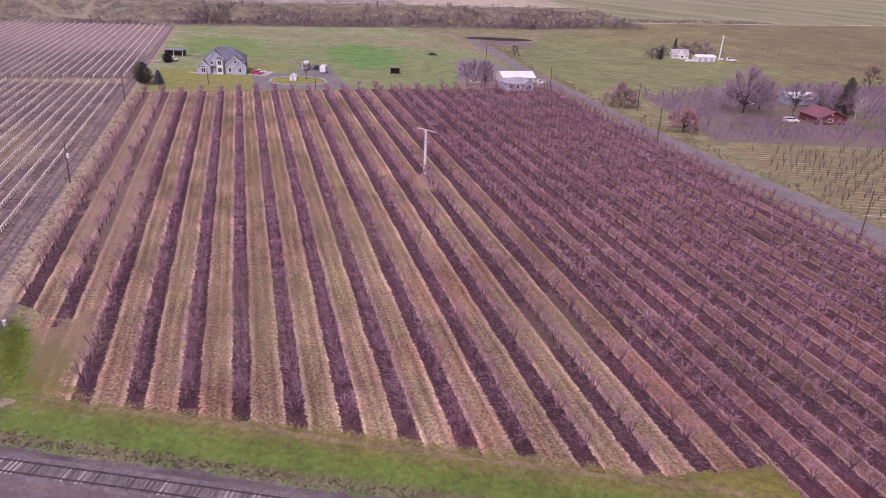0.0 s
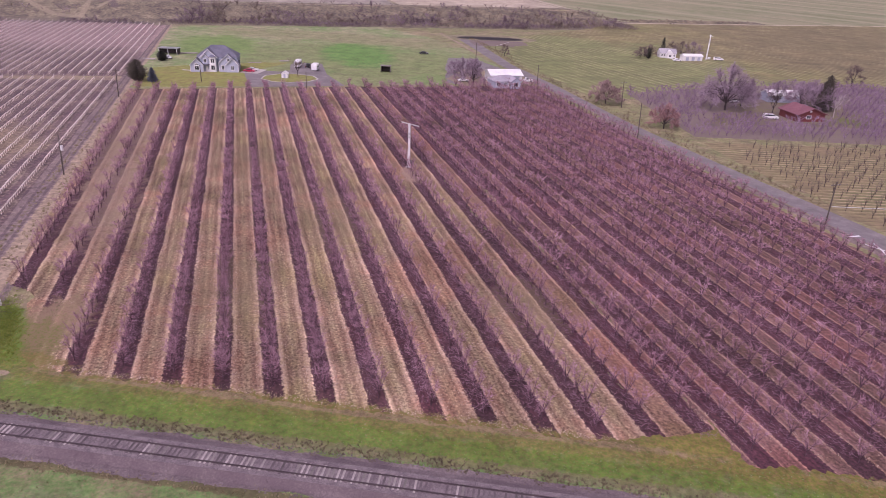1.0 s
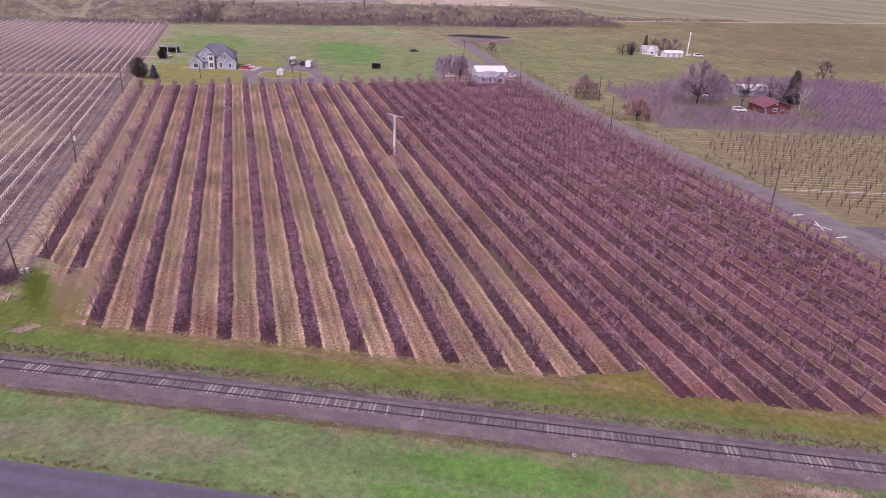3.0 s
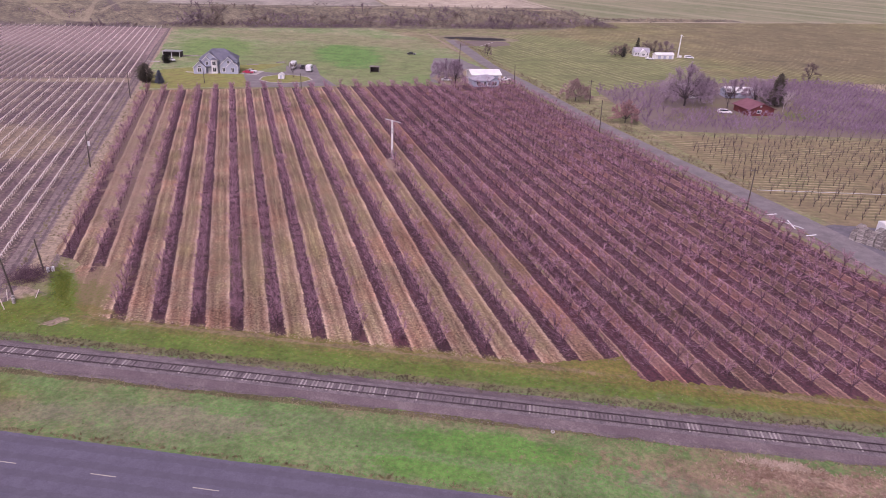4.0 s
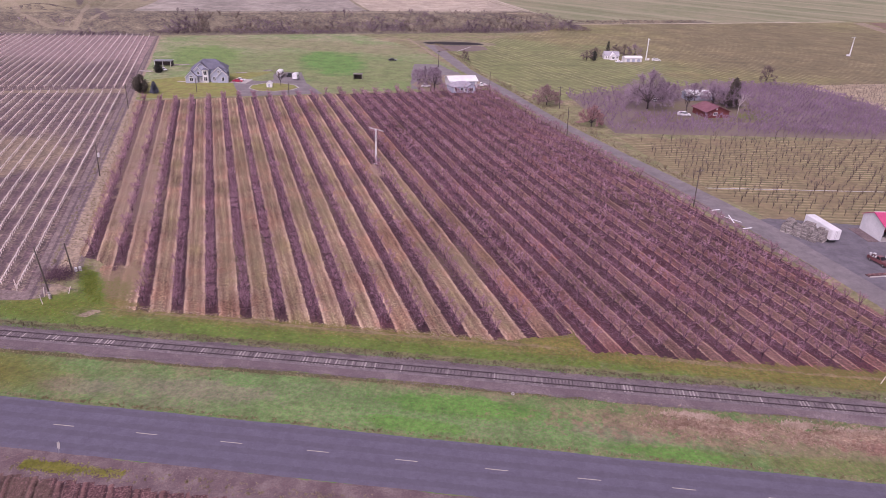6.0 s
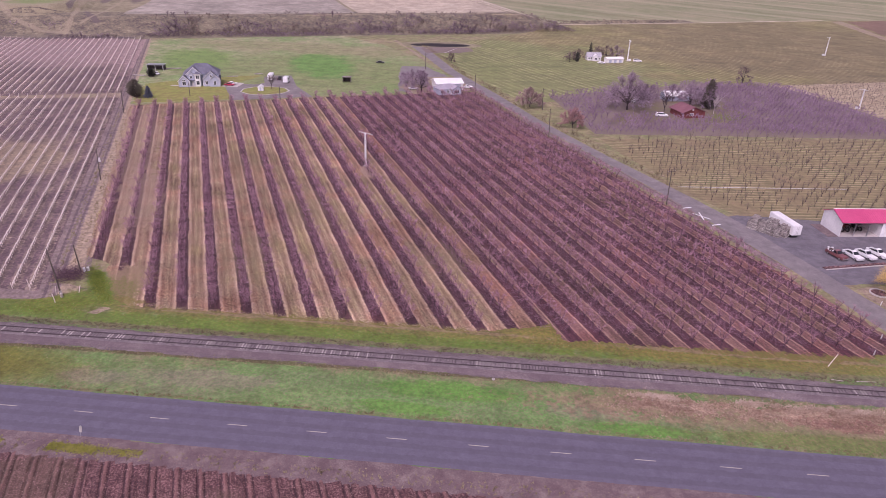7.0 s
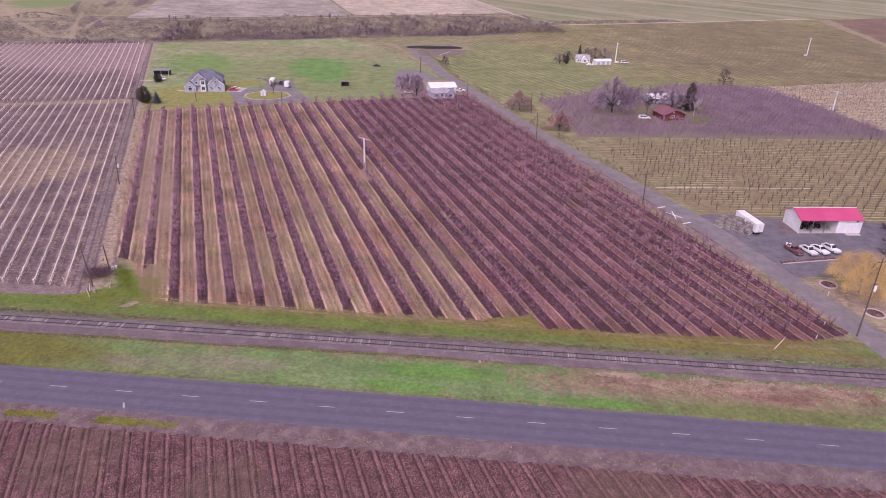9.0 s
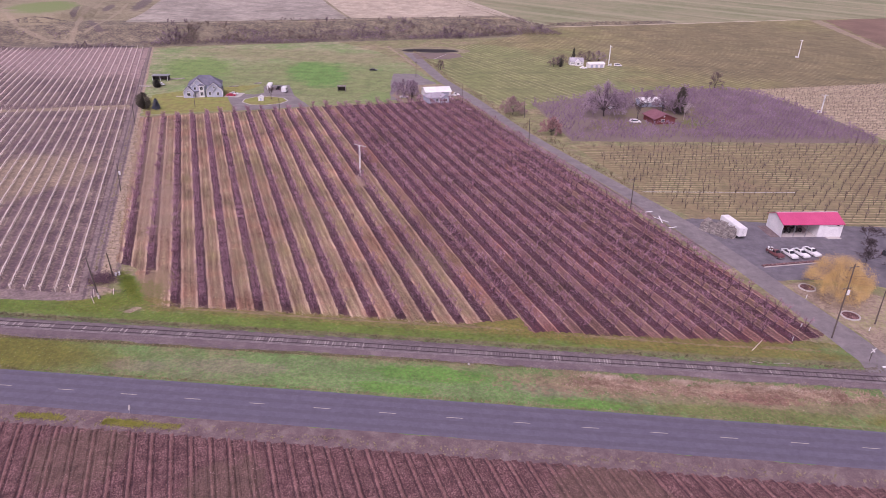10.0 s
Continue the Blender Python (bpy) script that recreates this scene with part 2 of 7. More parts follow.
M_TILL_FAR = mat("far_ploughed_soil", [(0.14, 0.088, 0.062), (0.18, 0.112, 0.08), (0.22, 0.14, 0.10)], (0.03, 0.5), tight=0.1)
M_PALEFIELD = mat("straw_field", [(0.32, 0.275, 0.205), (0.395, 0.335, 0.252), (0.45, 0.395, 0.30)], (0.03, 0.3), spread=0.55, tight=0.12)
M_WASTE = mat("eroded_ground", [(0.15, 0.13, 0.08), (0.215, 0.188, 0.115), (0.29, 0.25, 0.165)], (0.05, 0.3), tight=0.11)
M_EAST = mat("orchard_grass", [(0.14, 0.102, 0.1), (0.178, 0.134, 0.122), (0.185, 0.155, 0.105)], (0.06, 0.8), tight=0.11)
M_BLUFF = mat("bluff_scrub", [(0.075, 0.058, 0.052), (0.125, 0.104, 0.078), (0.185, 0.158, 0.105), (0.27, 0.228, 0.155)], (0.12, 0.6), tight=0.11)
M_PALE = mat("stubble_field", [(0.27, 0.21, 0.135), (0.35, 0.285, 0.185), (0.26, 0.215, 0.14)], (0.05, 0.9))
M_BARK = mat("bark", [(0.035, 0.024, 0.026), (0.06, 0.043, 0.046), (0.10, 0.075, 0.078)], (1.0, 12.0), bump=0.5)
M_TWIG = mat("twigs", [(0.185, 0.09, 0.117), (0.335, 0.182, 0.226), (0.52, 0.328, 0.388)], (0.3, 3.0), bump=0)
M_TWIG_PALE = mat("grey_mauve_twigs", [(0.215, 0.15, 0.19), (0.30, 0.22, 0.27), (0.41, 0.325, 0.375)], (0.2, 2.0), bump=0)
M_TWIG_RED = mat("red_twigs", [(0.30, 0.16, 0.158), (0.41, 0.25, 0.24)], (0.3, 3.0), bump=0)
M_TWIG_BROWN = mat("brown_twigs", [(0.11, 0.08, 0.075), (0.18, 0.135, 0.12), (0.25, 0.2, 0.17)], (0.1, 3.0), bump=0)
M_TWIG_YELLOW = mat("willow_twigs", [(0.42, 0.27, 0.09), (0.56, 0.38, 0.14), (0.68, 0.50, 0.22)], (0.3, 3.0), bump=0)
M_YOUNGBARK = mat("young_bark", [(0.05, 0.034, 0.03), (0.085, 0.06, 0.052), (0.13, 0.098, 0.085)], (1.0, 12.0), bump=0.5)
M_BIRCH = mat("pale_bark", [(0.40, 0.34, 0.33), (0.55, 0.48, 0.46)], (0.5, 6.0))
M_NEEDLE = mat("dark_needles", [(0.034, 0.036, 0.03), (0.06, 0.062, 0.048), (0.09, 0.09, 0.066)], (0.4, 5.0), bump=0)
M_JUNIPER = mat("brown_green_needles", [(0.05, 0.043, 0.035), (0.085, 0.075, 0.055), (0.125, 0.11, 0.08)], (0.4, 5.0), bump=0)
M_NEEDLE_BLUE = mat("blue_needles", [(0.09, 0.1, 0.135), (0.15, 0.165, 0.205)], (0.4, 5.0), bump=0)
M_YARDGRASS = mat("homestead_grass", [(0.125, 0.095, 0.085), (0.165, 0.125, 0.095), (0.15, 0.138, 0.06)], (0.12, 1.2), tight=0.09)
M_STRAW = mat("dead_grass", [(0.24, 0.155, 0.108), (0.35, 0.245, 0.18), (0.47, 0.355, 0.27)], (0.2, 2.2), bump=0.6)
M_BLADES = mat("grass_blades", [(0.12, 0.19, 0.06), (0.18, 0.24, 0.085), (0.27, 0.27, 0.14)], (0.2, 3.0), bump=0)
M_WEEDS = mat("dry_weeds", [(0.16, 0.13, 0.07), (0.24, 0.20, 0.11), (0.33, 0.28, 0.17)], (0.2, 3.0), bump=0)
M_CONC = mat("concrete", [(0.38, 0.35, 0.33), (0.5, 0.47, 0.44)], (0.4, 6.0), bump=0.2)
M_WATER = mat("pond_water", [(0.018, 0.013, 0.013), (0.03, 0.022, 0.021)], (0.1, 1.0), rough=0.5, bump=0.05)
M_WATER.node_tree.nodes["Principled BSDF"].inputs["Specular IOR Level"].default_value = 0.15
M_RUBBER = mat("rubber", [(0.02, 0.02, 0.02), (0.04, 0.038, 0.036)], (2, 12), rough=0.8, bump=0.1)
M_GLASS = mat("window_glass", [(0.03, 0.035, 0.045), (0.06, 0.065, 0.075)], (0.5, 2.0), rough=0.08, bump=0)
M_CARWHITE = mat("white_car_paint", [(0.70, 0.70, 0.70), (0.80, 0.80, 0.79)], (0.5, 3.0), rough=0.3, bump=0)
M_CARRED = mat("red_car_paint", [(0.42, 0.02, 0.06), (0.50, 0.03, 0.08)], (0.5, 3.0), rough=0.3, bump=0)
M_CARMAROON = mat("maroon_truck_paint", [(0.14, 0.05, 0.055), (0.21, 0.08, 0.08)], (0.5, 3.0), rough=0.4, bump=0)
M_CARDARK = mat("dark_car_paint", [(0.03, 0.03, 0.035), (0.05, 0.05, 0.055)], (0.5, 3.0), rough=0.3, bump=0)
M_CHROME = mat("grey_metal", [(0.35, 0.35, 0.36), (0.5, 0.5, 0.5)], (0.5, 6.0), rough=0.4, metal=0.8, bump=0)
M_BIN = mat("weathered_bin_wood", [(0.20, 0.17, 0.16), (0.30, 0.27, 0.25), (0.42, 0.38, 0.35)], (0.6, 6.0))
M_SCRUB = mat("scrub_twigs", [(0.1, 0.068, 0.084), (0.17, 0.122, 0.144), (0.28, 0.215, 0.238)], (0.05, 2.0), bump=0)
M_CLOD = mat("soil_clods", [(0.13, 0.062, 0.062), (0.21, 0.12, 0.112), (0.33, 0.22, 0.2)], (0.6, 5.0), bump=0)
M_SHOULDER = mat("shoulder_gravel", [(0.1, 0.062, 0.068), (0.132, 0.09, 0.093), (0.165, 0.119, 0.118), (0.23, 0.18, 0.17)], (0.35, 6.0), bump=0.5, spread=0.5, tight=0.1)
M_WEEDS_DARK = mat("dark_weeds", [(0.085, 0.07, 0.042), (0.14, 0.115, 0.068), (0.22, 0.18, 0.12)], (0.4, 4.0), bump=0)
M_PRUNED = mat("cut_twigs", [(0.12, 0.06, 0.08), (0.215, 0.12, 0.155), (0.34, 0.21, 0.26)], (0.4, 4.0), bump=0)
M_YARD = mat("yard_asphalt", [(0.11, 0.10, 0.115), (0.135, 0.122, 0.138), (0.16, 0.145, 0.158)], (0.25, 6.0), rough=0.9, bump=0.1)
M_LEAF = mat("fallen_leaf", [(0.30, 0.22, 0.16), (0.43, 0.33, 0.25), (0.56, 0.45, 0.36)], (0.3, 4.0), bump=0)
M_MAROON = mat("maroon_shingle", [(0.165, 0.065, 0.082), (0.225, 0.1, 0.118)], (0.3, 5.0))
M_GREYROOF = mat("pale_grey_shingle", [(0.30, 0.29, 0.31), (0.40, 0.39, 0.41)], (0.3, 5.0))
M_TWIG_RB = mat("reddish_brown_twigs", [(0.27, 0.175, 0.165), (0.37, 0.265, 0.245)], (0.3, 3.0), bump=0)
M_VINEWOOD = mat("pale_vine_wood", [(0.58, 0.49, 0.44), (0.72, 0.63, 0.57), (0.82, 0.74, 0.68)], (0.2, 3.0), bump=0)
M_STEEL = mat("rail_steel", [(0.05, 0.034, 0.04), (0.085, 0.062, 0.066)], (0.5, 8.0), rough=0.6, metal=0.3, bump=0.1)
M_TIE = mat("tie_wood", [(0.095, 0.074, 0.08), (0.125, 0.10, 0.106), (0.165, 0.136, 0.14)], (0.8, 9.0))
M_TIE_NEW = mat("pale_tie_wood", [(0.26, 0.23, 0.215), (0.38, 0.34, 0.32)], (0.8, 9.0))
M_WHITE = mat("white_paint", [(0.62, 0.62, 0.62), (0.78, 0.78, 0.77)], (0.3, 4.0), rough=0.6, bump=0.05)
M_MARK = mat("road_paint", [(0.34, 0.31, 0.25), (0.52, 0.48, 0.38)], (0.8, 8.0), rough=0.8, bump=0)
M_POLE = mat("pole_wood", [(0.08, 0.065, 0.055), (0.14, 0.115, 0.10)], (0.5, 8.0))
M_RED = mat("red_roof_metal", [(0.46, 0.06, 0.155), (0.54, 0.085, 0.19)], (0.2, 4.0), rough=0.5, bump=0.05)
M_BARNRED = mat("red_siding", [(0.15, 0.04, 0.04), (0.2, 0.056, 0.054)], (0.3, 4.0), rough=0.8)
M_SHINGLE = mat("slate_shingle", [(0.10, 0.10, 0.13), (0.16, 0.16, 0.20)], (0.5, 5.0))
M_MAUVEROOF = mat("mauve_grey_shingle", [(0.27, 0.25, 0.285), (0.36, 0.335, 0.375)], (0.3, 5.0))
M_SIDING = mat("grey_siding", [(0.34, 0.37, 0.46), (0.42, 0.45, 0.54)], (0.3, 5.0), rough=0.7)
M_FRUITBARK = mat("fruit_bark", [(0.062, 0.031, 0.043), (0.115, 0.062, 0.078), (0.18, 0.11, 0.128)], (1.0, 12.0), bump=0.5)
M_RUTS = mat("rutted_track", [(0.145, 0.105, 0.105), (0.20, 0.15, 0.14), (0.25, 0.195, 0.165)], (0.12, 1.6), tight=0.1)
M_YELLOWGREEN = mat("yellow_green_weeds", [(0.20, 0.21, 0.04), (0.30, 0.30, 0.06), (0.38, 0.36, 0.09)], (0.3, 3.0), bump=0)
M_GULLY = mat("dark_gully_soil", [(0.075, 0.055, 0.06), (0.11, 0.082, 0.082), (0.16, 0.122, 0.112)], (0.1, 0.8), tight=0.1)
M_SPRINGBLADES = mat("spring_blades", [(0.12, 0.17, 0.02), (0.17, 0.22, 0.03), (0.23, 0.24, 0.06)], (0.3, 3.0), bump=0)
M_TWIG_MAUVE = mat("mauve_orchard_twigs", [(0.185, 0.115, 0.168), (0.255, 0.17, 0.24), (0.35, 0.25, 0.325)], (0.1, 2.0), bump=0)
M_DARK = mat("dark_parts_and_shade", [(0.015, 0.014, 0.016), (0.03, 0.028, 0.03)], (1, 5), rough=0.8)


def vary(m, low=0.6, high=1.35):
    """Lets each piece of its own be lighter or darker."""
    nt = m.node_tree
    n, l = nt.nodes, nt.links
    b = n["Principled BSDF"]
    base = b.inputs["Base Color"].links[0].from_socket
    info = n.new("ShaderNodeObjectInfo")
    mr = n.new("ShaderNodeMapRange")
    mr.inputs["To Min"].default_value, mr.inputs["To Max"].default_value = low, high
    l.new(info.outputs["Random"], mr.inputs["Value"])
    mx = n.new("ShaderNodeMix")
    mx.data_type, mx.blend_type = "RGBA", "MULTIPLY"
    mx.inputs[0].default_value = 1.0
    l.new(base, mx.inputs[6])
    l.new(mr.outputs[0], mx.inputs[7])
    l.new(mx.outputs[2], b.inputs["Base Color"])


for m in (M_BIN, M_TIE):
    vary(m)
vary(M_TIE_NEW, 0.42, 1.15)


# ---- mesh helpers ----
def mesh_ob(name, verts, faces, material, parent=None, label=""):
    me = bpy.data.meshes.new(name)
    me.from_pydata([tuple(v) for v in verts], [], faces)
    me.materials.append(material)
    ob = new(name, me)
    if parent is not None:
        ob.parent = parent
    if label:
        tagged(ob, label)
    return ob


def part(name, bm, material, parent=None, label=""):
    me = bpy.data.meshes.new(name)
    bm.to_mesh(me)
    bm.free()
    me.materials.append(material)
    ob = new(name, me)
    if parent is not None:
        ob.parent = parent
    if label:
        tagged(ob, label)
    return ob


def ragged(poly, step=2.0, amp=0.35, seed=1):
    """The outline of a plot, with an uneven edge."""
    out = []
    for i, p in enumerate(poly):
        p, q = Vector(p[:2]), Vector(poly[(i + 1) % len(poly)][:2])
        d = q - p
        k = max(1, int(d.length / step))
        nrm = Vector((-d.y, d.x)).normalized()
        for j in range(k):
            x, y = p.x + d.x * j / k, p.y + d.y * j / k
            w = sum(noise.noise((x * f, y * f, seed * 3.7)) * g for f, g in ((0.09, 1.0), (0.33, 0.6), (1.1, 0.45), (2.9, 0.3)))
            out.append(p + d * (j / k) + nrm * amp * w * (1 if j else 0.3))
    return out


def plot(name, poly, z, material, label, amp=0.35, step=0.7, category="ground"):
    """A flat piece of land over the ground sheet."""
    pts = ragged(poly, step, amp, len(name)) if amp else [Vector(p) for p in poly]
    bm = bmesh.new()
    f = bm.faces.new([bm.verts.new((p.x, p.y, z)) for p in pts])
    if f.calc_area() and f.normal.z < 0:
        f.normal_flip()
    bm.normal_update()
    if f.normal.z < 0:
        f.normal_flip()
    bmesh.ops.triangulate(bm, faces=bm.faces[:])
    return tagged(part(name, bm, material), label, category, kind="structure")


def land(name, u0, u1, v0, v1, material, label, nu=30, nv=30, dz=0.05):
    """A field that follows the land."""
    verts, faces = [], []
    for i in range(nu + 1):
        for j in range(nv + 1):
            u = u0 + (u1 - u0) * i / nu
            left = v0(u) if callable(v0) else v0
            p = uv(u, left + (v1 - left) * j / nv)
            verts.append((p.x, p.y, height(p.x, p.y) + dz))
    for i in range(nu):
        for j in range(nv):
            a = i * (nv + 1) + j
            faces.append((a, a + 1, a + nv + 2, a + nv + 1))
    ob = mesh_ob(name, verts, [f[::-1] for f in faces], material)
    return tagged(ob, label, "field", kind="structure")


def box(bm, x0, x1, y0, y1, z0, z1):
    vs = [bm.verts.new((x, y, z)) for z in (z0, z1) for y in (y0, y1) for x in (x0, x1)]
    for f in ((0, 2, 3, 1), (4, 5, 7, 6), (0, 1, 5, 4), (2, 6, 7, 3), (0, 4, 6, 2), (1, 3, 7, 5)):
        bm.faces.new([vs[i] for i in f])
    return vs


def tube(bm, p, q, r0, r1, n=8):
    p, q = Vector(p), Vector(q)
    d = (q - p).normalized()
    a = d.orthogonal().normalized()
    b = d.cross(a)
    rings = []
    for c, r in ((p, r0), (q, r1)):
        rings.append([bm.verts.new(c + (a * math.cos(2 * math.pi * i / n) + b * math.sin(2 * math.pi * i / n)) * r) for i in range(n)])
    for i in range(n):
        bm.faces.new((rings[0][i], rings[0][(i + 1) % n], rings[1][(i + 1) % n], rings[1][i]))
    bm.faces.new(rings[0][::-1])
    bm.faces.new(rings[1])


def prism(bm, x0, x1, outline):
    """A solid whose outline in (y, z) runs along x."""
    a = [bm.verts.new((x0, y, z)) for y, z in outline]
    b = [bm.verts.new((x1, y, z)) for y, z in outline]
    k = len(outline)
    bm.faces.new(a[::-1])
    bm.faces.new(b)
    for i in range(k):
        bm.faces.new((a[i], a[(i + 1) % k], b[(i + 1) % k], b[i]))
    bmesh.ops.recalc_face_normals(bm, faces=bm.faces[:])


def thing(name, label, category, group="", m=None):
    e = new(name)
    e.empty_display_size = 0.3
    tagged(e, label, category, group)
    if m is not None:
        e.matrix_world = m
    return e


def at(x, y, z=0.0, turn=0.0, lean=(0, 0)):
    return Matrix.Translation((x, y, z)) @ Euler((radians(lean[0]), radians(lean[1]), radians(turn))).to_matrix().to_4x4()

# ---- the ground sheet ----
ANG = radians(23.94)

def axis(lo, hi, mid0, mid1, fine, coarse):
    a = list(np.arange(lo, mid0, coarse)) + list(np.arange(mid0, mid1, fine)) + list(np.arange(mid1, hi + 1, coarse))
    return a


def build_ground():
    us = axis(-900, 3000, 380, 480, 5, 60)
    vs = axis(-2400, 2400, -400, 500, 15, 80)
    verts, faces = [], []
    for u in us:
        for v in vs:
            p = uv(u, v)
            verts.append((p.x, p.y, height(p.x, p.y, False) - 0.5 * smooth(393, 400, u)))
    k = len(vs)
    for i in range(len(us) - 1):
        for j in range(k - 1):
            a = i * k + j
            faces.append((a, a + k, a + k + 1, a + 1)[::-1])
    ob = mesh_ob("ground", verts, faces, M_DRY)
    tagged(ob, "dry grassland that reaches the hills", "ground", kind="structure")


patch(M_HILL, (100, 310), (75, 150), [(0.18, 0.20, 0.08), (0.15, 0.19, 0.066)], turn=ANG, rag=2.6, scale=0.02, amount=0.75)
patch(M_HILL, (330, 440), (180, 200), [(0.14, 0.116, 0.058), (0.17, 0.135, 0.072)], turn=ANG, rag=1.4, scale=0.015, amount=0.85)
stripes(M_HILL, radians(32.5), 4.3, (0.31, 0.275, 0.15), 1.0, 0.7, 0.3, dash=0.05)
stripes(M_HILL, radians(32.5), 4.3, (0.115, 0.105, 0.042), 1.1, 0.4, 0.3, offset=2.1, dash=0.06)
stripes(M_PALE, radians(100), 3.0, (0.44, 0.35, 0.26), 0.9, 0.8, 0.25, dash=0.5)
stripes(M_PALE, radians(100), 3.0, (0.15, 0.10, 0.075), 0.7, 0.75, 0.3, offset=1.4, dash=0.7)
stripes(M_FARM, radians(97), 2.1, (0.37, 0.28, 0.175), 0.6, 0.9, 0.25, dash=0.05)
stripes(M_FARM, radians(97), 2.1, (0.115, 0.085, 0.05), 0.5, 0.6, 0.25, offset=0.75, dash=0.07)
stripes(M_RUTS, ANG, 80.0, (0.11, 0.078, 0.082), 0.6, 0.8, 0.15, offset=0.3)
stripes(M_RUTS, ANG, 80.0, (0.12, 0.085, 0.088), 0.6, 0.8, 0.15, offset=2.2)
stripes(M_RUTS, ANG, 80.0, (0.33, 0.255, 0.175), 3.4, 0.85, 0.55, offset=4.6)
stripes(M_RUTS, ANG, 80.0, (0.17, 0.15, 0.075), 0.5, 0.5, 0.4, offset=1.3, dash=0.12)
# pale ridge crests, and furrow shade painted as dark bands into the soil
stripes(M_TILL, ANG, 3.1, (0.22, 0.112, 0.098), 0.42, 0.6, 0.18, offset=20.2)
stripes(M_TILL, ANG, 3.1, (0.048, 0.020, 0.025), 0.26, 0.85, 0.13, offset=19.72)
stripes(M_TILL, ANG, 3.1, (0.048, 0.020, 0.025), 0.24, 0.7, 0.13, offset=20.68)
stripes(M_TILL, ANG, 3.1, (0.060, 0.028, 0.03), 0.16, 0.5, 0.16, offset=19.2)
stripes(M_VINE, ANG, 3.42, (0.098, 0.058, 0.072), 1.3, 0.6, 0.3, offset=-4.41)
stripes(M_VINE, ANG, 3.42, (0.27, 0.205, 0.16), 0.8, 0.55, 0.35, offset=-3.4, dash=0.08)
stripes(M_ASPH, radians(90), 2.45, (0.086, 0.078, 0.100), 1.0, 0.5, 0.35, offset=1.2)
for px, py, rr in ((14, -16, 9), (40, -20, 7), (100, -16, 10)):
    patch(M_TILL, (px, py), (rr, rr), [(0.09, 0.06, 0.042), (0.14, 0.10, 0.065)], rag=1.8, amount=0.45, scale=0.25)
stripes(M_FAR, radians(60), 60.0, (0.30, 0.28, 0.18), 14.0, 0.7, 7.0)
stripes(M_FAR, radians(57), 85.0, (0.15, 0.155, 0.075), 12.0, 0.5, 9.0, offset=30)
patch(M_YARDGRASS, (177, 219), (11, 6), [(0.14, 0.135, 0.04), (0.115, 0.14, 0.035)], rag=1.4, scale=0.3)
build_ground()
OLIVES = [(0.185, 0.13, 0.046), (0.147, 0.13, 0.026), (0.112, 0.13, 0.018)]
SPRING = [(0.125, 0.132, 0.025), (0.096, 0.152, 0.016), (0.078, 0.168, 0.013)]
GREENS = [(0.165, 0.19, 0.085), (0.125, 0.21, 0.066), (0.094, 0.232, 0.052)]
BRIGHTS = [(0.10, 0.19, 0.035), (0.078, 0.24, 0.03)]
VIVID = [(0.13, 0.125, 0.022), (0.1, 0.135, 0.012), (0.085, 0.15, 0.01)]
DULL = [(0.14, 0.13, 0.026), (0.105, 0.118, 0.016)]
EARTH = [(0.19, 0.125, 0.08), (0.25, 0.17, 0.115), (0.16, 0.14, 0.065)]
STRAWS = [(0.2, 0.125, 0.085), (0.29, 0.195, 0.14), (0.39, 0.285, 0.21)]
MIXED = [(0.16, 0.14, 0.06), (0.12, 0.145, 0.04), (0.095, 0.16, 0.032)]
RUSSET = [(0.17, 0.085, 0.062), (0.245, 0.135, 0.10)]
TANS = [(0.19, 0.14, 0.11), (0.235, 0.18, 0.145), (0.17, 0.15, 0.095)]
LITTER = [(0.17, 0.12, 0.06), (0.25, 0.175, 0.11), (0.14, 0.118, 0.045)]
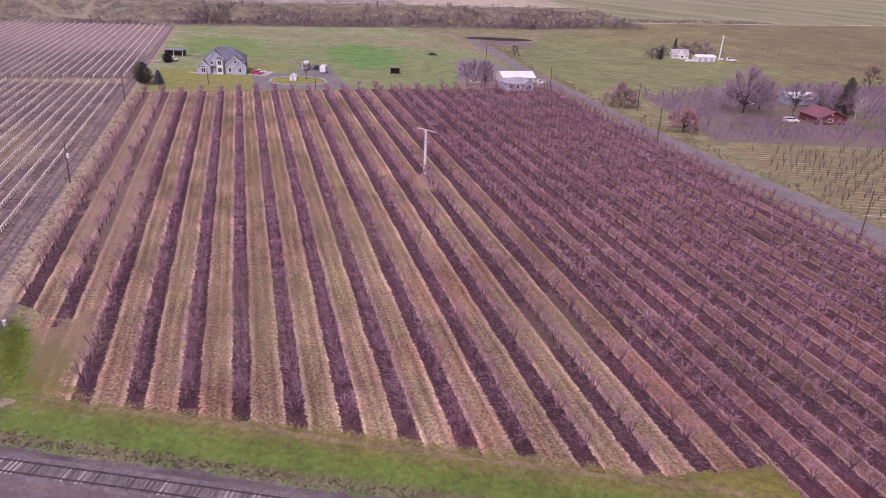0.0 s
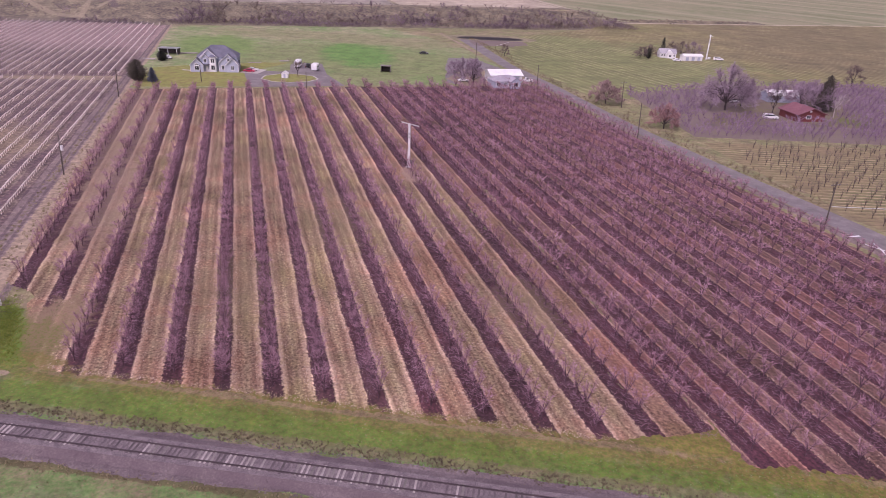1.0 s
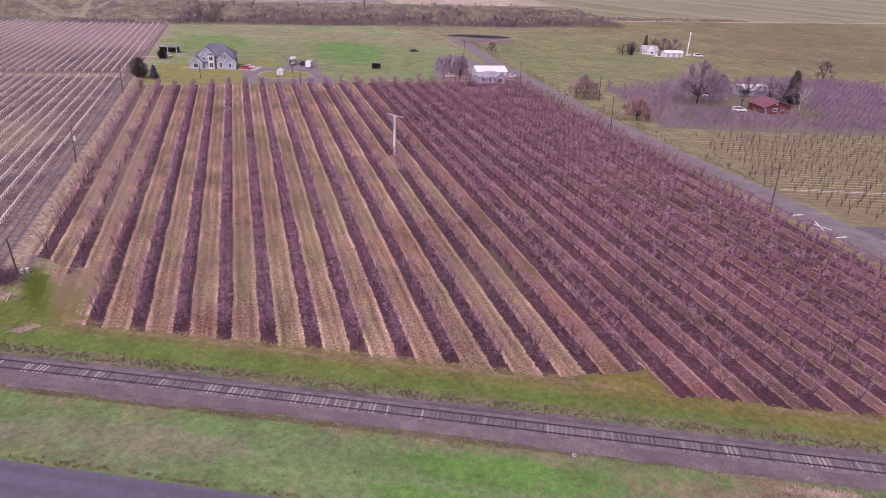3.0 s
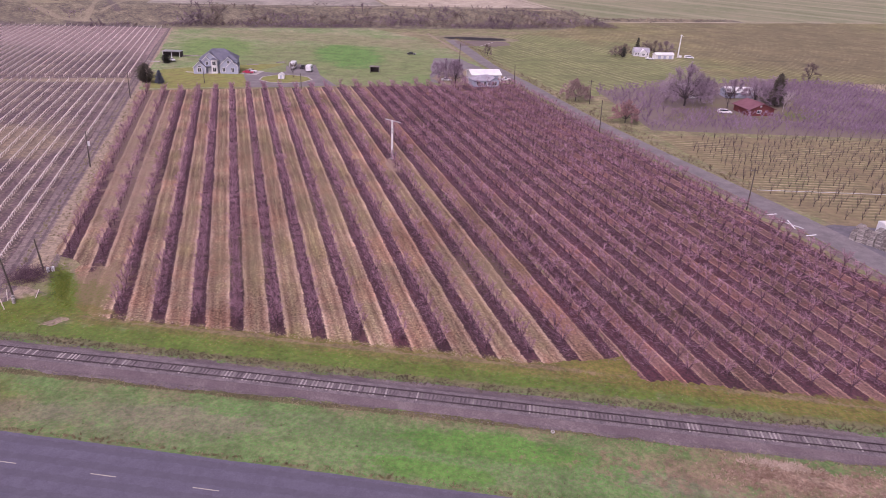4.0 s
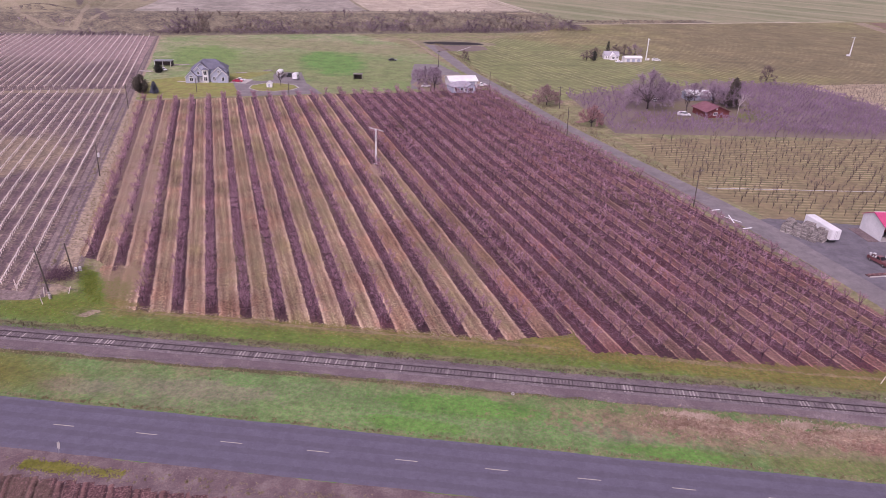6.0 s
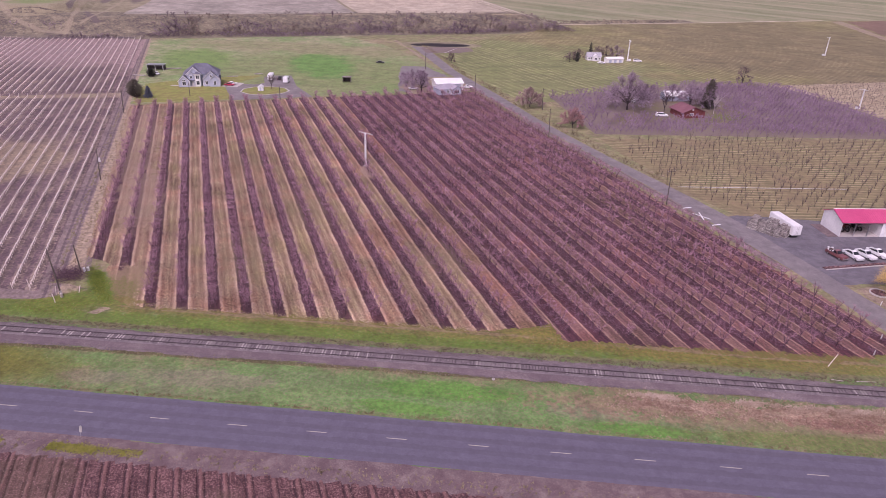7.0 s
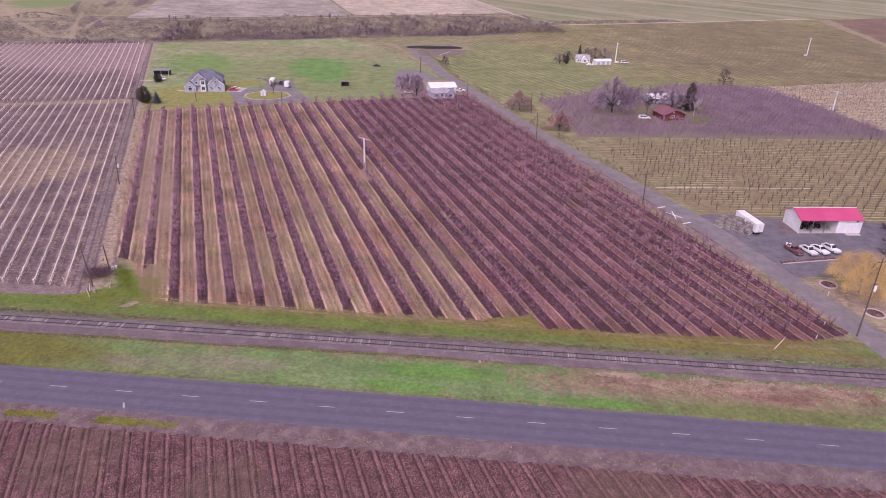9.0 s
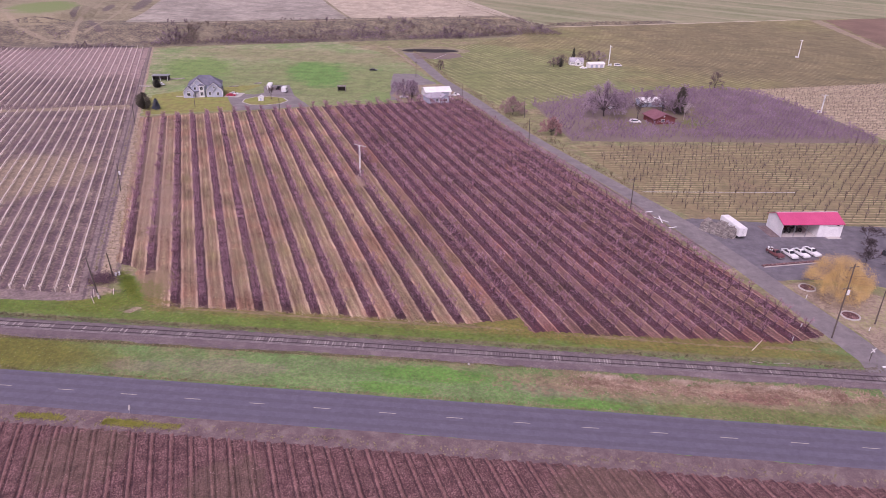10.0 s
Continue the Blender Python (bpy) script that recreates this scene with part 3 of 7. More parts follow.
for where, size, cols in (((60, 33.0), (115, 6.4), OLIVES), ((108, 32), (40, 6.5), OLIVES), ((98, 34), (16, 5.5), OLIVES), ((20, 26.6), (110, 2.4), SPRING), ((-40, 28.5), (34, 3.2), SPRING), ((-4, 36), (8, 10), SPRING),
                          ((80, 10.5), (30, 4.6), GREENS), ((40, 12.5), (13, 3.0), GREENS), ((2, 12.8), (10, 2.4), GREENS), ((26, 9.5), (15, 4.2), TANS), ((58, 7.5), (14, 2.0), TANS), ((45, 12.3), (9, 2.4), TANS), ((72, 7.6), (10, 1.8), TANS), ((106, 9.5), (13, 2.6), TANS), ((92, 12.5), (9, 1.8), GREENS), ((-44, 10.5), (50, 9), DULL), ((66, 10), (60, 5.5), GREENS), ((30, 10.5), (12, 2.6), TANS), ((10, 9), (7, 2.0), TANS), ((92, 10.0), (8, 2.2), TANS), ((70, 12.5), (14, 2.6), BRIGHTS), ((100, 6.8), (9, 1.6), BRIGHTS), ((62, 7.4), (9, 1.8), BRIGHTS),
                          ((100, 13.0), (18, 3.6), EARTH), ((135, 11.5), (50, 4.6), EARTH), ((128, 28.5), (36, 3.2), OLIVES), ((130, 7.2), (24, 2.2), MIXED), ((128, 13.0), (15, 2.6), STRAWS), ((143, 14.6), (13, 2.2), STRAWS), ((107, 13.4), (9, 1.9), STRAWS), ((170, 14), (14, 2.4), STRAWS), ((132, 12.0), (9, 1.9), RUSSET), ((-2, 29.0), (4, 1.4), TANS), ((-44, 10.5), (54, 9), DULL), ((168, 7.6), (18, 3.4), DULL), ((45, 30.9), (46, 0.9), LITTER), ((125, 30.2), (30, 0.9), LITTER)):
    patch(M_GRASS, where, size, cols, rag=3.4 if cols in (STRAWS, EARTH, RUSSET) else 0.5 if cols is DULL else 1.2 if cols is OLIVES else 2.2, amount=0.5 if cols is TANS else 0.65 if cols is EARTH else 0.92 if cols is DULL else 0.8, scale=0.25 if cols is OLIVES else 0.5)
stripes(M_GRAVEL, radians(90.6), 90.0, (0.098, 0.068, 0.073), 2.2, 0.35, 0.9, offset=17.9)
stripes(M_GRASS, radians(91.0), 90.0, (0.105, 0.082, 0.04), 1.1, 0.8, 0.45, offset=15.9)
stripes(M_GRASS, radians(90.6), 90.0, (0.16, 0.13, 0.075), 1.4, 0.6, 0.8, offset=24.1)
patch(M_MEADOW, (-20, 275), (80, 60), [(0.19, 0.20, 0.085), (0.14, 0.205, 0.06)], rag=2.0, scale=0.05, amount=0.7)
patch(M_MEADOW, (-25, 296), (19, 42), [(0.15, 0.21, 0.06), (0.095, 0.225, 0.045), (0.075, 0.24, 0.04)], turn=ANG * 0.9, rag=1.2, scale=0.09, amount=0.9)
patch(M_MEADOW, (20, 243), (9, 14), [(0.18, 0.225, 0.085), (0.13, 0.235, 0.06)], rag=2.0, scale=0.12, amount=0.7)
patch(M_MEADOW, (-98, 296), (22, 40), [(0.165, 0.21, 0.065), (0.105, 0.235, 0.045)], turn=ANG, rag=1.8, scale=0.12, amount=0.85)
patch(M_MEADOW, (-40, 350), (110, 22), [(0.25, 0.21, 0.12), (0.20, 0.195, 0.095)], rag=1.4, scale=0.05, amount=0.6)
patch(M_VINE, (-78, 108), (22, 26), [(0.20, 0.15, 0.10), (0.32, 0.25, 0.165)], rag=1.6, scale=0.1, amount=0.75)
patch(M_VINE, (-150, 310), (110, 60), [(0.22, 0.15, 0.145), (0.34, 0.25, 0.225)], rag=1.4, scale=0.04)
patch(M_GRASS, (-9, 29.6), (9, 3.6), VIVID, turn=0.1, rag=1.6, scale=0.4, amount=0.8)
for m in (M_RUTS, M_DRY):
    patch(m, (-7.5, 33.5), (4.2, 3.4), VIVID, turn=0.3, rag=1.6, scale=0.5, amount=0.85)
    patch(m, (-6.6, 39.2), (2.4, 10), SPRING, turn=0.65, rag=1.4, scale=0.5, amount=0.9)
for m, lo, hi, sc in ((M_GRASS, 0.76, 1.2, 1.1), (M_GRASS, 0.82, 1.16, 0.2), (M_RUTS, 0.75, 1.2, 0.5), (M_MEADOW, 0.8, 1.18, 0.16), (M_MEADOW, 0.75, 1.2, 0.9), (M_HILL, 0.85, 1.15, 0.03), (M_HILL, 0.8, 1.2, 0.14), (M_VINE, 0.75, 1.25, 0.25), (M_VINE, 0.65, 1.35, 1.1), (M_PLATEAU, 0.8, 1.18, 0.06), (M_PALEFIELD, 0.8, 1.2, 0.08), (M_DRY, 0.7, 1.25, 0.2), (M_DRY, 0.78, 1.2, 1.2), (M_RUTS, 0.8, 1.2, 1.3), (M_LAWN, 0.8, 1.2, 0.4), (M_FARM, 0.78, 1.2, 0.3), (M_TILL, 0.8, 1.2, 0.35), (M_LANE, 0.88, 1.1, 0.5), (M_YARD, 0.85, 1.12, 0.4), (M_ASPH, 0.93, 1.06, 0.6), (M_TRACK, 0.75, 1.2, 0.6), (M_PALE, 0.75, 1.2, 0.25)):
    mottle(m, lo, hi, sc)
plot("headland", [(-90, 28.5), (-34, 29.6), (-15, 31.2), (-6, 36), (-12, 38), (-34, 37), (-90, 35)], 0.028, M_RUTS, "bare mauve-brown headland before the vineyard", amp=0.5)
patch(M_WASTE, (-285, 440), (40, 76), [(0.22, 0.19, 0.12), (0.29, 0.25, 0.165)], turn=ANG, rag=0.8, scale=0.03)
# dark streaks painted for a hedge line and for the shade in gullies
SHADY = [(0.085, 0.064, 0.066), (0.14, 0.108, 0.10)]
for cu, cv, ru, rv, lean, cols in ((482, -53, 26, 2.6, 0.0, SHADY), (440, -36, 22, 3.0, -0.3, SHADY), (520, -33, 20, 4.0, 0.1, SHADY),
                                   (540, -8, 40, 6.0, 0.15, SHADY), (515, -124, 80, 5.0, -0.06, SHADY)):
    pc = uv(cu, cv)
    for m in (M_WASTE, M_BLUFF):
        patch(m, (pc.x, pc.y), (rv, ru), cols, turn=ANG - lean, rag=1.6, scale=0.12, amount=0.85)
RUTTED = [(0.24, 0.20, 0.135), (0.33, 0.275, 0.195)]
for wide, line in ((2.2, ((410, -50), (440, -48), (471, -47.5), (505, -45), (545, -41))), (1.6, ((424, -42), (438, -35), (462, -29), (503, -23), (545, -20))),
                   (2.4, ((520, -118), (500, -106), (466, -95), (443, -86), (420, -64), (411, -46)))):
    for (u0, v0), (u1, v1) in zip(line, line[1:]):
        pc = uv((u0 + u1) / 2, (v0 + v1) / 2)
        for m in (M_WASTE, M_BLUFF):
            patch(m, (pc.x, pc.y), (wide, 0.58 * math.hypot(u1 - u0, v1 - v0)), RUTTED, turn=ANG - math.atan2(v1 - v0, u1 - u0), rag=1.2, scale=0.3, amount=0.6)
mw = uv(502, -77)
patch(M_WASTE, (mw.x, mw.y), (26, 38), [(0.21, 0.215, 0.095), (0.14, 0.21, 0.06), (0.12, 0.21, 0.05)], turn=ANG, rag=1.6, scale=0.06, amount=0.85)
plot("verge", [(-400, -9), (400, -8), (400, 34), (160, 33), (128, 36), (88, 41), (78, 36), (4, 36), (-12, 35), (-400, 32)], 0.02, M_GRASS, "green and olive grass verge beside the railway")
plot("dirt_patch", [(-2.5, 27.4), (-0.2, 27.3), (1.4, 29.8), (-0.3, 30.0)], 0.05, M_TRACK, "bare pale dirt patch in the grass", amp=0.7, step=0.4)
plot("meadow", [uv(203, 2), uv(203, 158), uv(300, 158), uv(345, 150), uv(392, 130), uv(385, 0)], 0.02, M_MEADOW, "pasture of bright green and dry grass", amp=1.0)
plot("lawn", [uv(204, 5), uv(204, 44), uv(234, 46), uv(256, 64), uv(254, 40), uv(244, 8)], 0.04, M_LAWN, "yellow-green lawn round the grey house", amp=1.3)

SOIL = (0.063, 0.027, 0.039)
SOIL_E = (0.074, 0.030, 0.044)
row_floor(M_ORCH, ANG, STEP_W, [(0.0, SOIL), (1.05, SOIL), (1.28, (0.43, 0.325, 0.255)), (1.62, (0.32, 0.232, 0.172)), (2.0, (0.20, 0.134, 0.098)), (2.45, (0.212, 0.15, 0.106)), (3.01, (0.25, 0.198, 0.132))], ROW_W)
patch(M_ORCH, (-1.5, 41), (5.5, 8.5), [(0.16, 0.105, 0.06), (0.27, 0.185, 0.12), (0.14, 0.135, 0.045)], turn=0.1, rag=2.2, scale=0.6, amount=0.85)
patch(M_ORCH, (-0.8, 37.0), (4.2, 6.0), [(0.19, 0.135, 0.075), (0.15, 0.13, 0.045), (0.12, 0.135, 0.03)], turn=0.5, rag=2.6, scale=0.7, amount=0.8)
patch(M_ORCH, (0.5, 32.6), (7.0, 2.0), OLIVES, rag=2.4, scale=0.6, amount=0.8)
patch(M_ORCH, (-6.0, 39.2), (2.2, 10), SPRING, turn=0.65, rag=1.4, scale=0.5, amount=0.9)
GRASSY = [(0.22, 0.15, 0.11), (0.33, 0.235, 0.18), (0.26, 0.20, 0.125)]
pc = uv(150, 10)
patch(M_ORCH, (pc.x, pc.y), (9, 60), GRASSY, turn=ANG, rag=2.6, scale=0.4, amount=0.5)
pc = uv(90, 15)
patch(M_ORCH, (pc.x, pc.y), (7, 30), GRASSY, turn=ANG, rag=2.8, scale=0.4, amount=0.5)
for cu, cv, ru in ((45, 40, 14), (70, 58, 16), (30, 84, 10), (110, 44, 18)):
    pc = uv(cu, cv)
    patch(M_ORCH, (pc.x, pc.y), (7, ru), [(0.15, 0.125, 0.06), (0.21, 0.16, 0.09)], turn=ANG, rag=2.8, scale=0.5, amount=0.35)
patch(M_ORCH, (35.3, 119), (2.4, 7.0), [(0.25, 0.165, 0.12), (0.34, 0.245, 0.185)], turn=ANG, rag=1.2, scale=0.5)
patch(M_ORCH, (46, 29.8), (56, 2.6), OLIVES, rag=2.6, scale=0.8, amount=0.85)
row_floor(M_ORCH3, ANG, STEP_W, [(0.0, SOIL_E), (1.1, SOIL_E), (1.36, (0.35, 0.235, 0.185)), (1.8, (0.19, 0.112, 0.088)), (3.0, (0.205, 0.128, 0.094))], ROW_W)
row_floor(M_ORCH2, ANG, STEP_E, [(0.0, SOIL_E), (1.3, SOIL_E), (1.46, (0.31, 0.195, 0.16)), (1.8, (0.15, 0.083, 0.08)), (2.6, (0.157, 0.09, 0.082))], ROW_E, 0.3)

patch(M_ORCH2, (124, 29.6), (40, 2.4), OLIVES, turn=0.05, rag=2.6, scale=0.8, amount=0.85)


def near_v(u_y, v):
    """u at which the line v meets y = u_y."""
    return (u_y - SA * v) / CA


plot("orchard_floor", [(-16.5, 51), (-9.0, 47.5), (-6.0, 41), (-3.5, 34.5), (4, 31.6), uv(near_v(31, 22), 22), uv(near_v(31, 78), 78), uv(near_v(33.4, 87.6), 87.6), uv(200, 87.6), uv(200, 4.5)], 0.05, M_ORCH,
     "tan mown alleys and dark bare strips under fruit trees", amp=0.9, step=0.3)
plot("orchard_floor_middle", [uv(near_v(33.4, 87.5), 87.5), uv(near_v(36, 94.3), 94.3), uv(199.5, 94.3), uv(199.5, 87.5)], 0.053, M_ORCH3,
     "browner alleys and dark bare strips between the blocks", amp=0.5, step=0.3)
plot("orchard_floor_east", [uv(near_v(30, 93), 94.3), uv(near_v(30, 140), 140), uv(near_v(37, 157), 157), uv(199, 157), uv(199, 94.3)], 0.056, M_ORCH2,
     "brown alleys and dark bare strips under fruit trees", amp=1.2, step=0.3)
plot("field_track", [uv(near_v(36, -2), -1.5), uv(near_v(44, 5), 7.5), uv(199, 7.5), uv(203, 4.2), uv(390, 4), uv(390, -2)], 0.03, M_RUTS, "rutted mauve dirt farm track with dry grass")
plot("vineyard_floor", [uv(near_v(33, -120), -120), uv(near_v(34, -2), -1.2), uv(216, -1.2), uv(224, -60), uv(235, -400), uv(60, -400)], 0.045, M_VINE, "bare brown soil of the vineyard")
plot("vineyard_gap", [uv(214, -1), uv(227, -1), uv(246, -400), uv(233, -400)], 0.042, M_TRACK, "mauve dirt track between the vineyard blocks", amp=0.4)
plot("vineyard_floor_far", [uv(225, -1), uv(388, 1), uv(405, -90), uv(420, -400), uv(245, -400)], 0.05, M_VINE, "bare brown soil of the far vineyard")
plot("ballast_bed", [(-400, 15.6), (-20, 15.9), (36, 16.8), (62, 17.5), (140, 17.4), (400, 17.6), (400, 23.6), (62, 23.6), (33, 22.9), (-20, 22.2), (-400, 22.0)], 0.06, M_GRAVEL, "grey gravel along the railway", amp=0.6)
plot("road", [(-600, -5.1), (600, -5.1), (600, 4.7), (-600, 4.7)], 0.06, M_ASPH, "grey asphalt country road", amp=0.12)
plot("road_shoulder", [(-600, -10.3), (600, -10.0), (600, -5), (-600, -5)], 0.04, M_SHOULDER, "gravel shoulder of the road", amp=0.5)
LANE_L = [(157, 4.6), (158.5, 27), (154, 42), (145.4, 68), (135.8, 91), (123.7, 119), (107.7, 153), (86.4, 197), (66.8, 241.5), (44.9, 292.6), (22, 358), (12, 385)]
LANE_R = [(171, 4.6), (165.3, 30.3), (163.5, 37), (159.6, 48.2), (156.5, 56), (152.3, 68), (142.1, 96), (129.8, 121), (113.9, 151), (93.8, 193), (73.5, 243), (52, 292), (30, 358), (19, 387)]
plot("lane", LANE_L + LANE_R[::-1], 0.07, M_LANE, "pale asphalt side road along the orchard", amp=0.15)
plot("lane_verge", [(166, 28), (164, 37), (160.2, 48.2), (157.2, 56), (156.4, 60.5), (163, 63), (172, 60), (190, 50), (200, 28)], 0.062, M_TRACK, "dry grass and dirt beside the lane", amp=0.5, step=1)
plot("lane_verge_east", [(p[0] + 0.2, p[1]) for p in LANE_R[8:14]] + [(56, 294), (79, 245), (100, 196), (119, 154), (134, 123)], 0.05, M_DRY, "rough grass strip beside the lane", amp=1.6)
plot("lane_verge_west", [(p[0] - 0.3, p[1]) for p in LANE_L[3:8]] + [(x - 2.6, y - 1.2) for x, y in LANE_L[3:8]][::-1], 0.058, M_RUTS, "brown trodden grass between lane and orchard", amp=0.5)
plot("yard", [(136.5, 98), (144, 80), (148.5, 71), (153, 62), (166, 64), (180, 62), (200, 52), (250, 60), (250, 104), (163, 101), (143, 101.5)], 0.055, M_YARD, "grey asphalt farm yard", amp=0.4)
plot("mown_orchard_floor", [(113.8, 173), (300, 206), (330, 110), (250, 104), (163, 101.5), (143, 101), (128, 124)], 0.04, M_FARM, "mown grass of the young orchard")
plot("east_orchard_floor", [(99, 244), (113, 179.5), (247, 198.5), (251, 206), (247, 223), (242, 247), (235, 274), (223, 297), (185, 297)], 0.045, M_EAST, "brown grass under the dense bare orchard")
plot("homestead_lawn", [(118, 196), (127, 214), (140, 238), (180, 262), (186, 226), (176, 210), (150, 206)], 0.055, M_YARDGRASS, "worn brown lawn with olive grass round the red house", amp=1.0)
def hill_edge(u):
    return 168 if u < 322 else 168 + (u - 322) * 1.5


land("hill_vineyard", 172, 450, hill_edge, 700, M_HILL, "olive hillside vineyard with fine rows", 40, 60, 0.03)
land("hill_field_far", 448, 1500, 327, 1600, M_FAR, "pale green open hill fields", 40, 50, 0.06)
plot("ploughed_far_field", [uv(448, 668), uv(290, 566), uv(250, 640), uv(230, 900), uv(450, 900)], 0.12, M_TILL_FAR, "red-brown ploughed field on the far slope", amp=2.0, step=3)
plot("field_road", [uv(456, 652), uv(444, 660), uv(280, 555), uv(282, 549)], 0.16, M_TRACK, "pale dirt road along the far field", amp=1.0, step=2)
land("rocky_band", 443, 462, 325, 478, M_BLUFF, "dark rocky scrub band above the vineyard", 4, 60, 0.1)
land("plateau_field", 448, 760, lambda u: -20 + 0.3 * max(0.0, u - 458) + 5 * math.sin(u * 0.03), 152, M_PLATEAU, "mauve-tan bare field above the bluff", 30, 24, 0.06)
land("plateau_field_pale", 448, 760, 155, 326, M_PALEFIELD, "pale straw field above the bluff", 30, 24, 0.06)
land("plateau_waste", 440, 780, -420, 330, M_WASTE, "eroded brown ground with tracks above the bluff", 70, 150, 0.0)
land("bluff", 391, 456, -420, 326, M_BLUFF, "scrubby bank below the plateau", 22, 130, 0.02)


def ribbon(name, label, line, width, material, dz=0.12, seed=1):
    """A strip of uneven width along a line of the plan that follows the land; line: (u, v)."""
    verts, faces = [], []
    n = 0
    for (u0, v0), (u1, v1) in zip(line, line[1:]):
        k = max(2, int(math.hypot(u1 - u0, v1 - v0) / 2.5))
        side = Vector((-(v1 - v0), u1 - u0)).normalized()
        for i in range(k + 1):
            f = i / k
            w = width * (0.5 + 0.35 * noise.noise((n * 0.11, seed, 0.0)))
            c = 1.2 * noise.noise((n * 0.07, seed, 9.0))
            for s in (-1, 1):
                p = uv(u0 + (u1 - u0) * f + side.x * (s * w + c), v0 + (v1 - v0) * f + side.y * (s * w + c))
                verts.append((p.x, p.y, height(p.x, p.y) + dz))
            n += 1
    for i in range(n - 1):
        faces.append((2 * i, 2 * i + 1, 2 * i + 3, 2 * i + 2))
    tagged(mesh_ob(name, verts, faces, material), label, "ground", kind="structure")


ribbon("crest_edge", "pale worn edge along the top of the bluff", [(437, 0), (441, 60), (439, 120), (442, 190), (440, 255), (436, 300)], 2.4, M_TRACK, 0.12, 6)
ribbon("slope_path", "pale path below the rocky band", [(440, 330), (441, 400), (443, 470), (446, 540), (450, 640)], 4.0, M_PALEFIELD, 0.2, 9)
ribbon("bluff_foot", "dark soil at the foot of the bluff", [(399, -160), (398, -100), (396, -40), (394, -8)], 5.0, M_GULLY, 0.15, 7)
plot("stubble_field", [(222, 299), (340, 344), (440, 260), (440, 222), (253, 204), (248.5, 222), (243, 247), (236, 273)], 0.14, M_PALE, "pale field of pruned vines")


def oval(cu, cv, ru, rv, lean, n=26):
    return [uv(cu + ru * math.sin(2 * math.pi * i / n) + lean * math.cos(2 * math.pi * i / n), cv + rv * math.cos(2 * math.pi * i / n)) for i in range(n)]


plot("pond_rim", oval(342, 188, 14, 28, -6), 0.075, M_WASTE, "pale bare rim round the pond", amp=1.0)
plot("pond", oval(341, 188, 8, 20, -4.5), 0.09, M_WATER, "dark still pond below the bluff", amp=0.8)
plot("pond_bank", [uv(312, 168), uv(308, 188), uv(314, 202), uv(327, 204), uv(331, 188), uv(333, 172)], 0.08, M_EAST, "bare mauve bank beside the pond", amp=1.2)
ribbon("meadow_path", "pale worn path along the pasture", [(366, 163), (330, 162), (288, 160)], 2.2, M_TRACK, 0.12, 4)
plot("driveway", [uv(*p) for p in ((202, 45), (202, 80), (214, 78), (226, 76), (252, 77), (254, 66), (250, 63), (236, 62), (233, 57), (236, 50), (239, 47), (236, 44), (229, 43.5), (218, 44), (210, 45))], 0.06, M_LANE, "grey asphalt drive of the house", amp=0.2)
ISLAND = ((212, 53.5), (210, 60), (211.5, 67), (216, 71), (222, 70), (227, 64), (227.5, 57), (224, 51.5), (218, 50))
plot("island_kerb", [uv(218.5 + (u - 218.5) * 1.06, 60.5 + (v - 60.5) * 1.06) for u, v in ISLAND], 0.07, M_CONC, "pale kerb round the grass island", amp=0.05)
plot("drive_island", [uv(*p) for p in ISLAND], 0.08, M_LAWN, "yellow-green grass island in the drive", amp=0.1)
plot("bungalow_yard", [(19, 303), (33, 305), (47, 280), (57, 262), (46, 248), (40, 234), (27, 238), (23, 266)], 0.047, M_LANE, "grey gravel yard behind the bungalow", amp=1.2)
plot("house_yard", [uv(198, 128), uv(202, 158), uv(236, 159), uv(236, 136), uv(215, 124)], 0.05, M_TRACK, "dirt yard of the white house", amp=1.0)


# ---- ridges of the ploughed field ----
def build_tilled():
    us = np.arange(-120, 12, 1.0)
    vs = np.arange(-70, 160, 0.2)
    verts, idx = [], {}
    for i, u in enumerate(us):
        for j, v in enumerate(vs):
            p = uv(u, v)
            if -50 < p.y < -9.0 and -70 < p.x < 170:
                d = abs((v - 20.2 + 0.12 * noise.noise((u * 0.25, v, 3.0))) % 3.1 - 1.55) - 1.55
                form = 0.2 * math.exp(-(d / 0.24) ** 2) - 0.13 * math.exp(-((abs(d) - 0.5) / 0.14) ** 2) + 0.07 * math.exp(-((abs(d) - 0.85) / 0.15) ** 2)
                rise = smooth(9.3, 10.8, -p.y + 0.4 * noise.noise((p.x * 0.4, p.y * 0.4, 7.0)))
                z = 0.02 + rise * (0.16 + form * (0.8 + 0.9 * noise.noise((p.x * 0.9, p.y * 0.9, 2.0))) + 0.1 * noise.noise((p.x * 1.9, p.y * 1.9, 4.0)))
                idx[i, j] = len(verts)
                verts.append((p.x, p.y, z))
    faces = []
    for (i, j), a in idx.items():
        q = (idx.get((i + 1, j)), idx.get((i + 1, j + 1)), idx.get((i, j + 1)))
        if None not in q:
            faces.append((a, q[2], q[1], q[0]))
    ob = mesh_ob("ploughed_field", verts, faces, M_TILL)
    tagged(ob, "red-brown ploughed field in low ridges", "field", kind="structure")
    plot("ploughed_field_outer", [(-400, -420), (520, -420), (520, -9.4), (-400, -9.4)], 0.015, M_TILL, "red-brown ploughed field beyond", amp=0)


build_tilled()

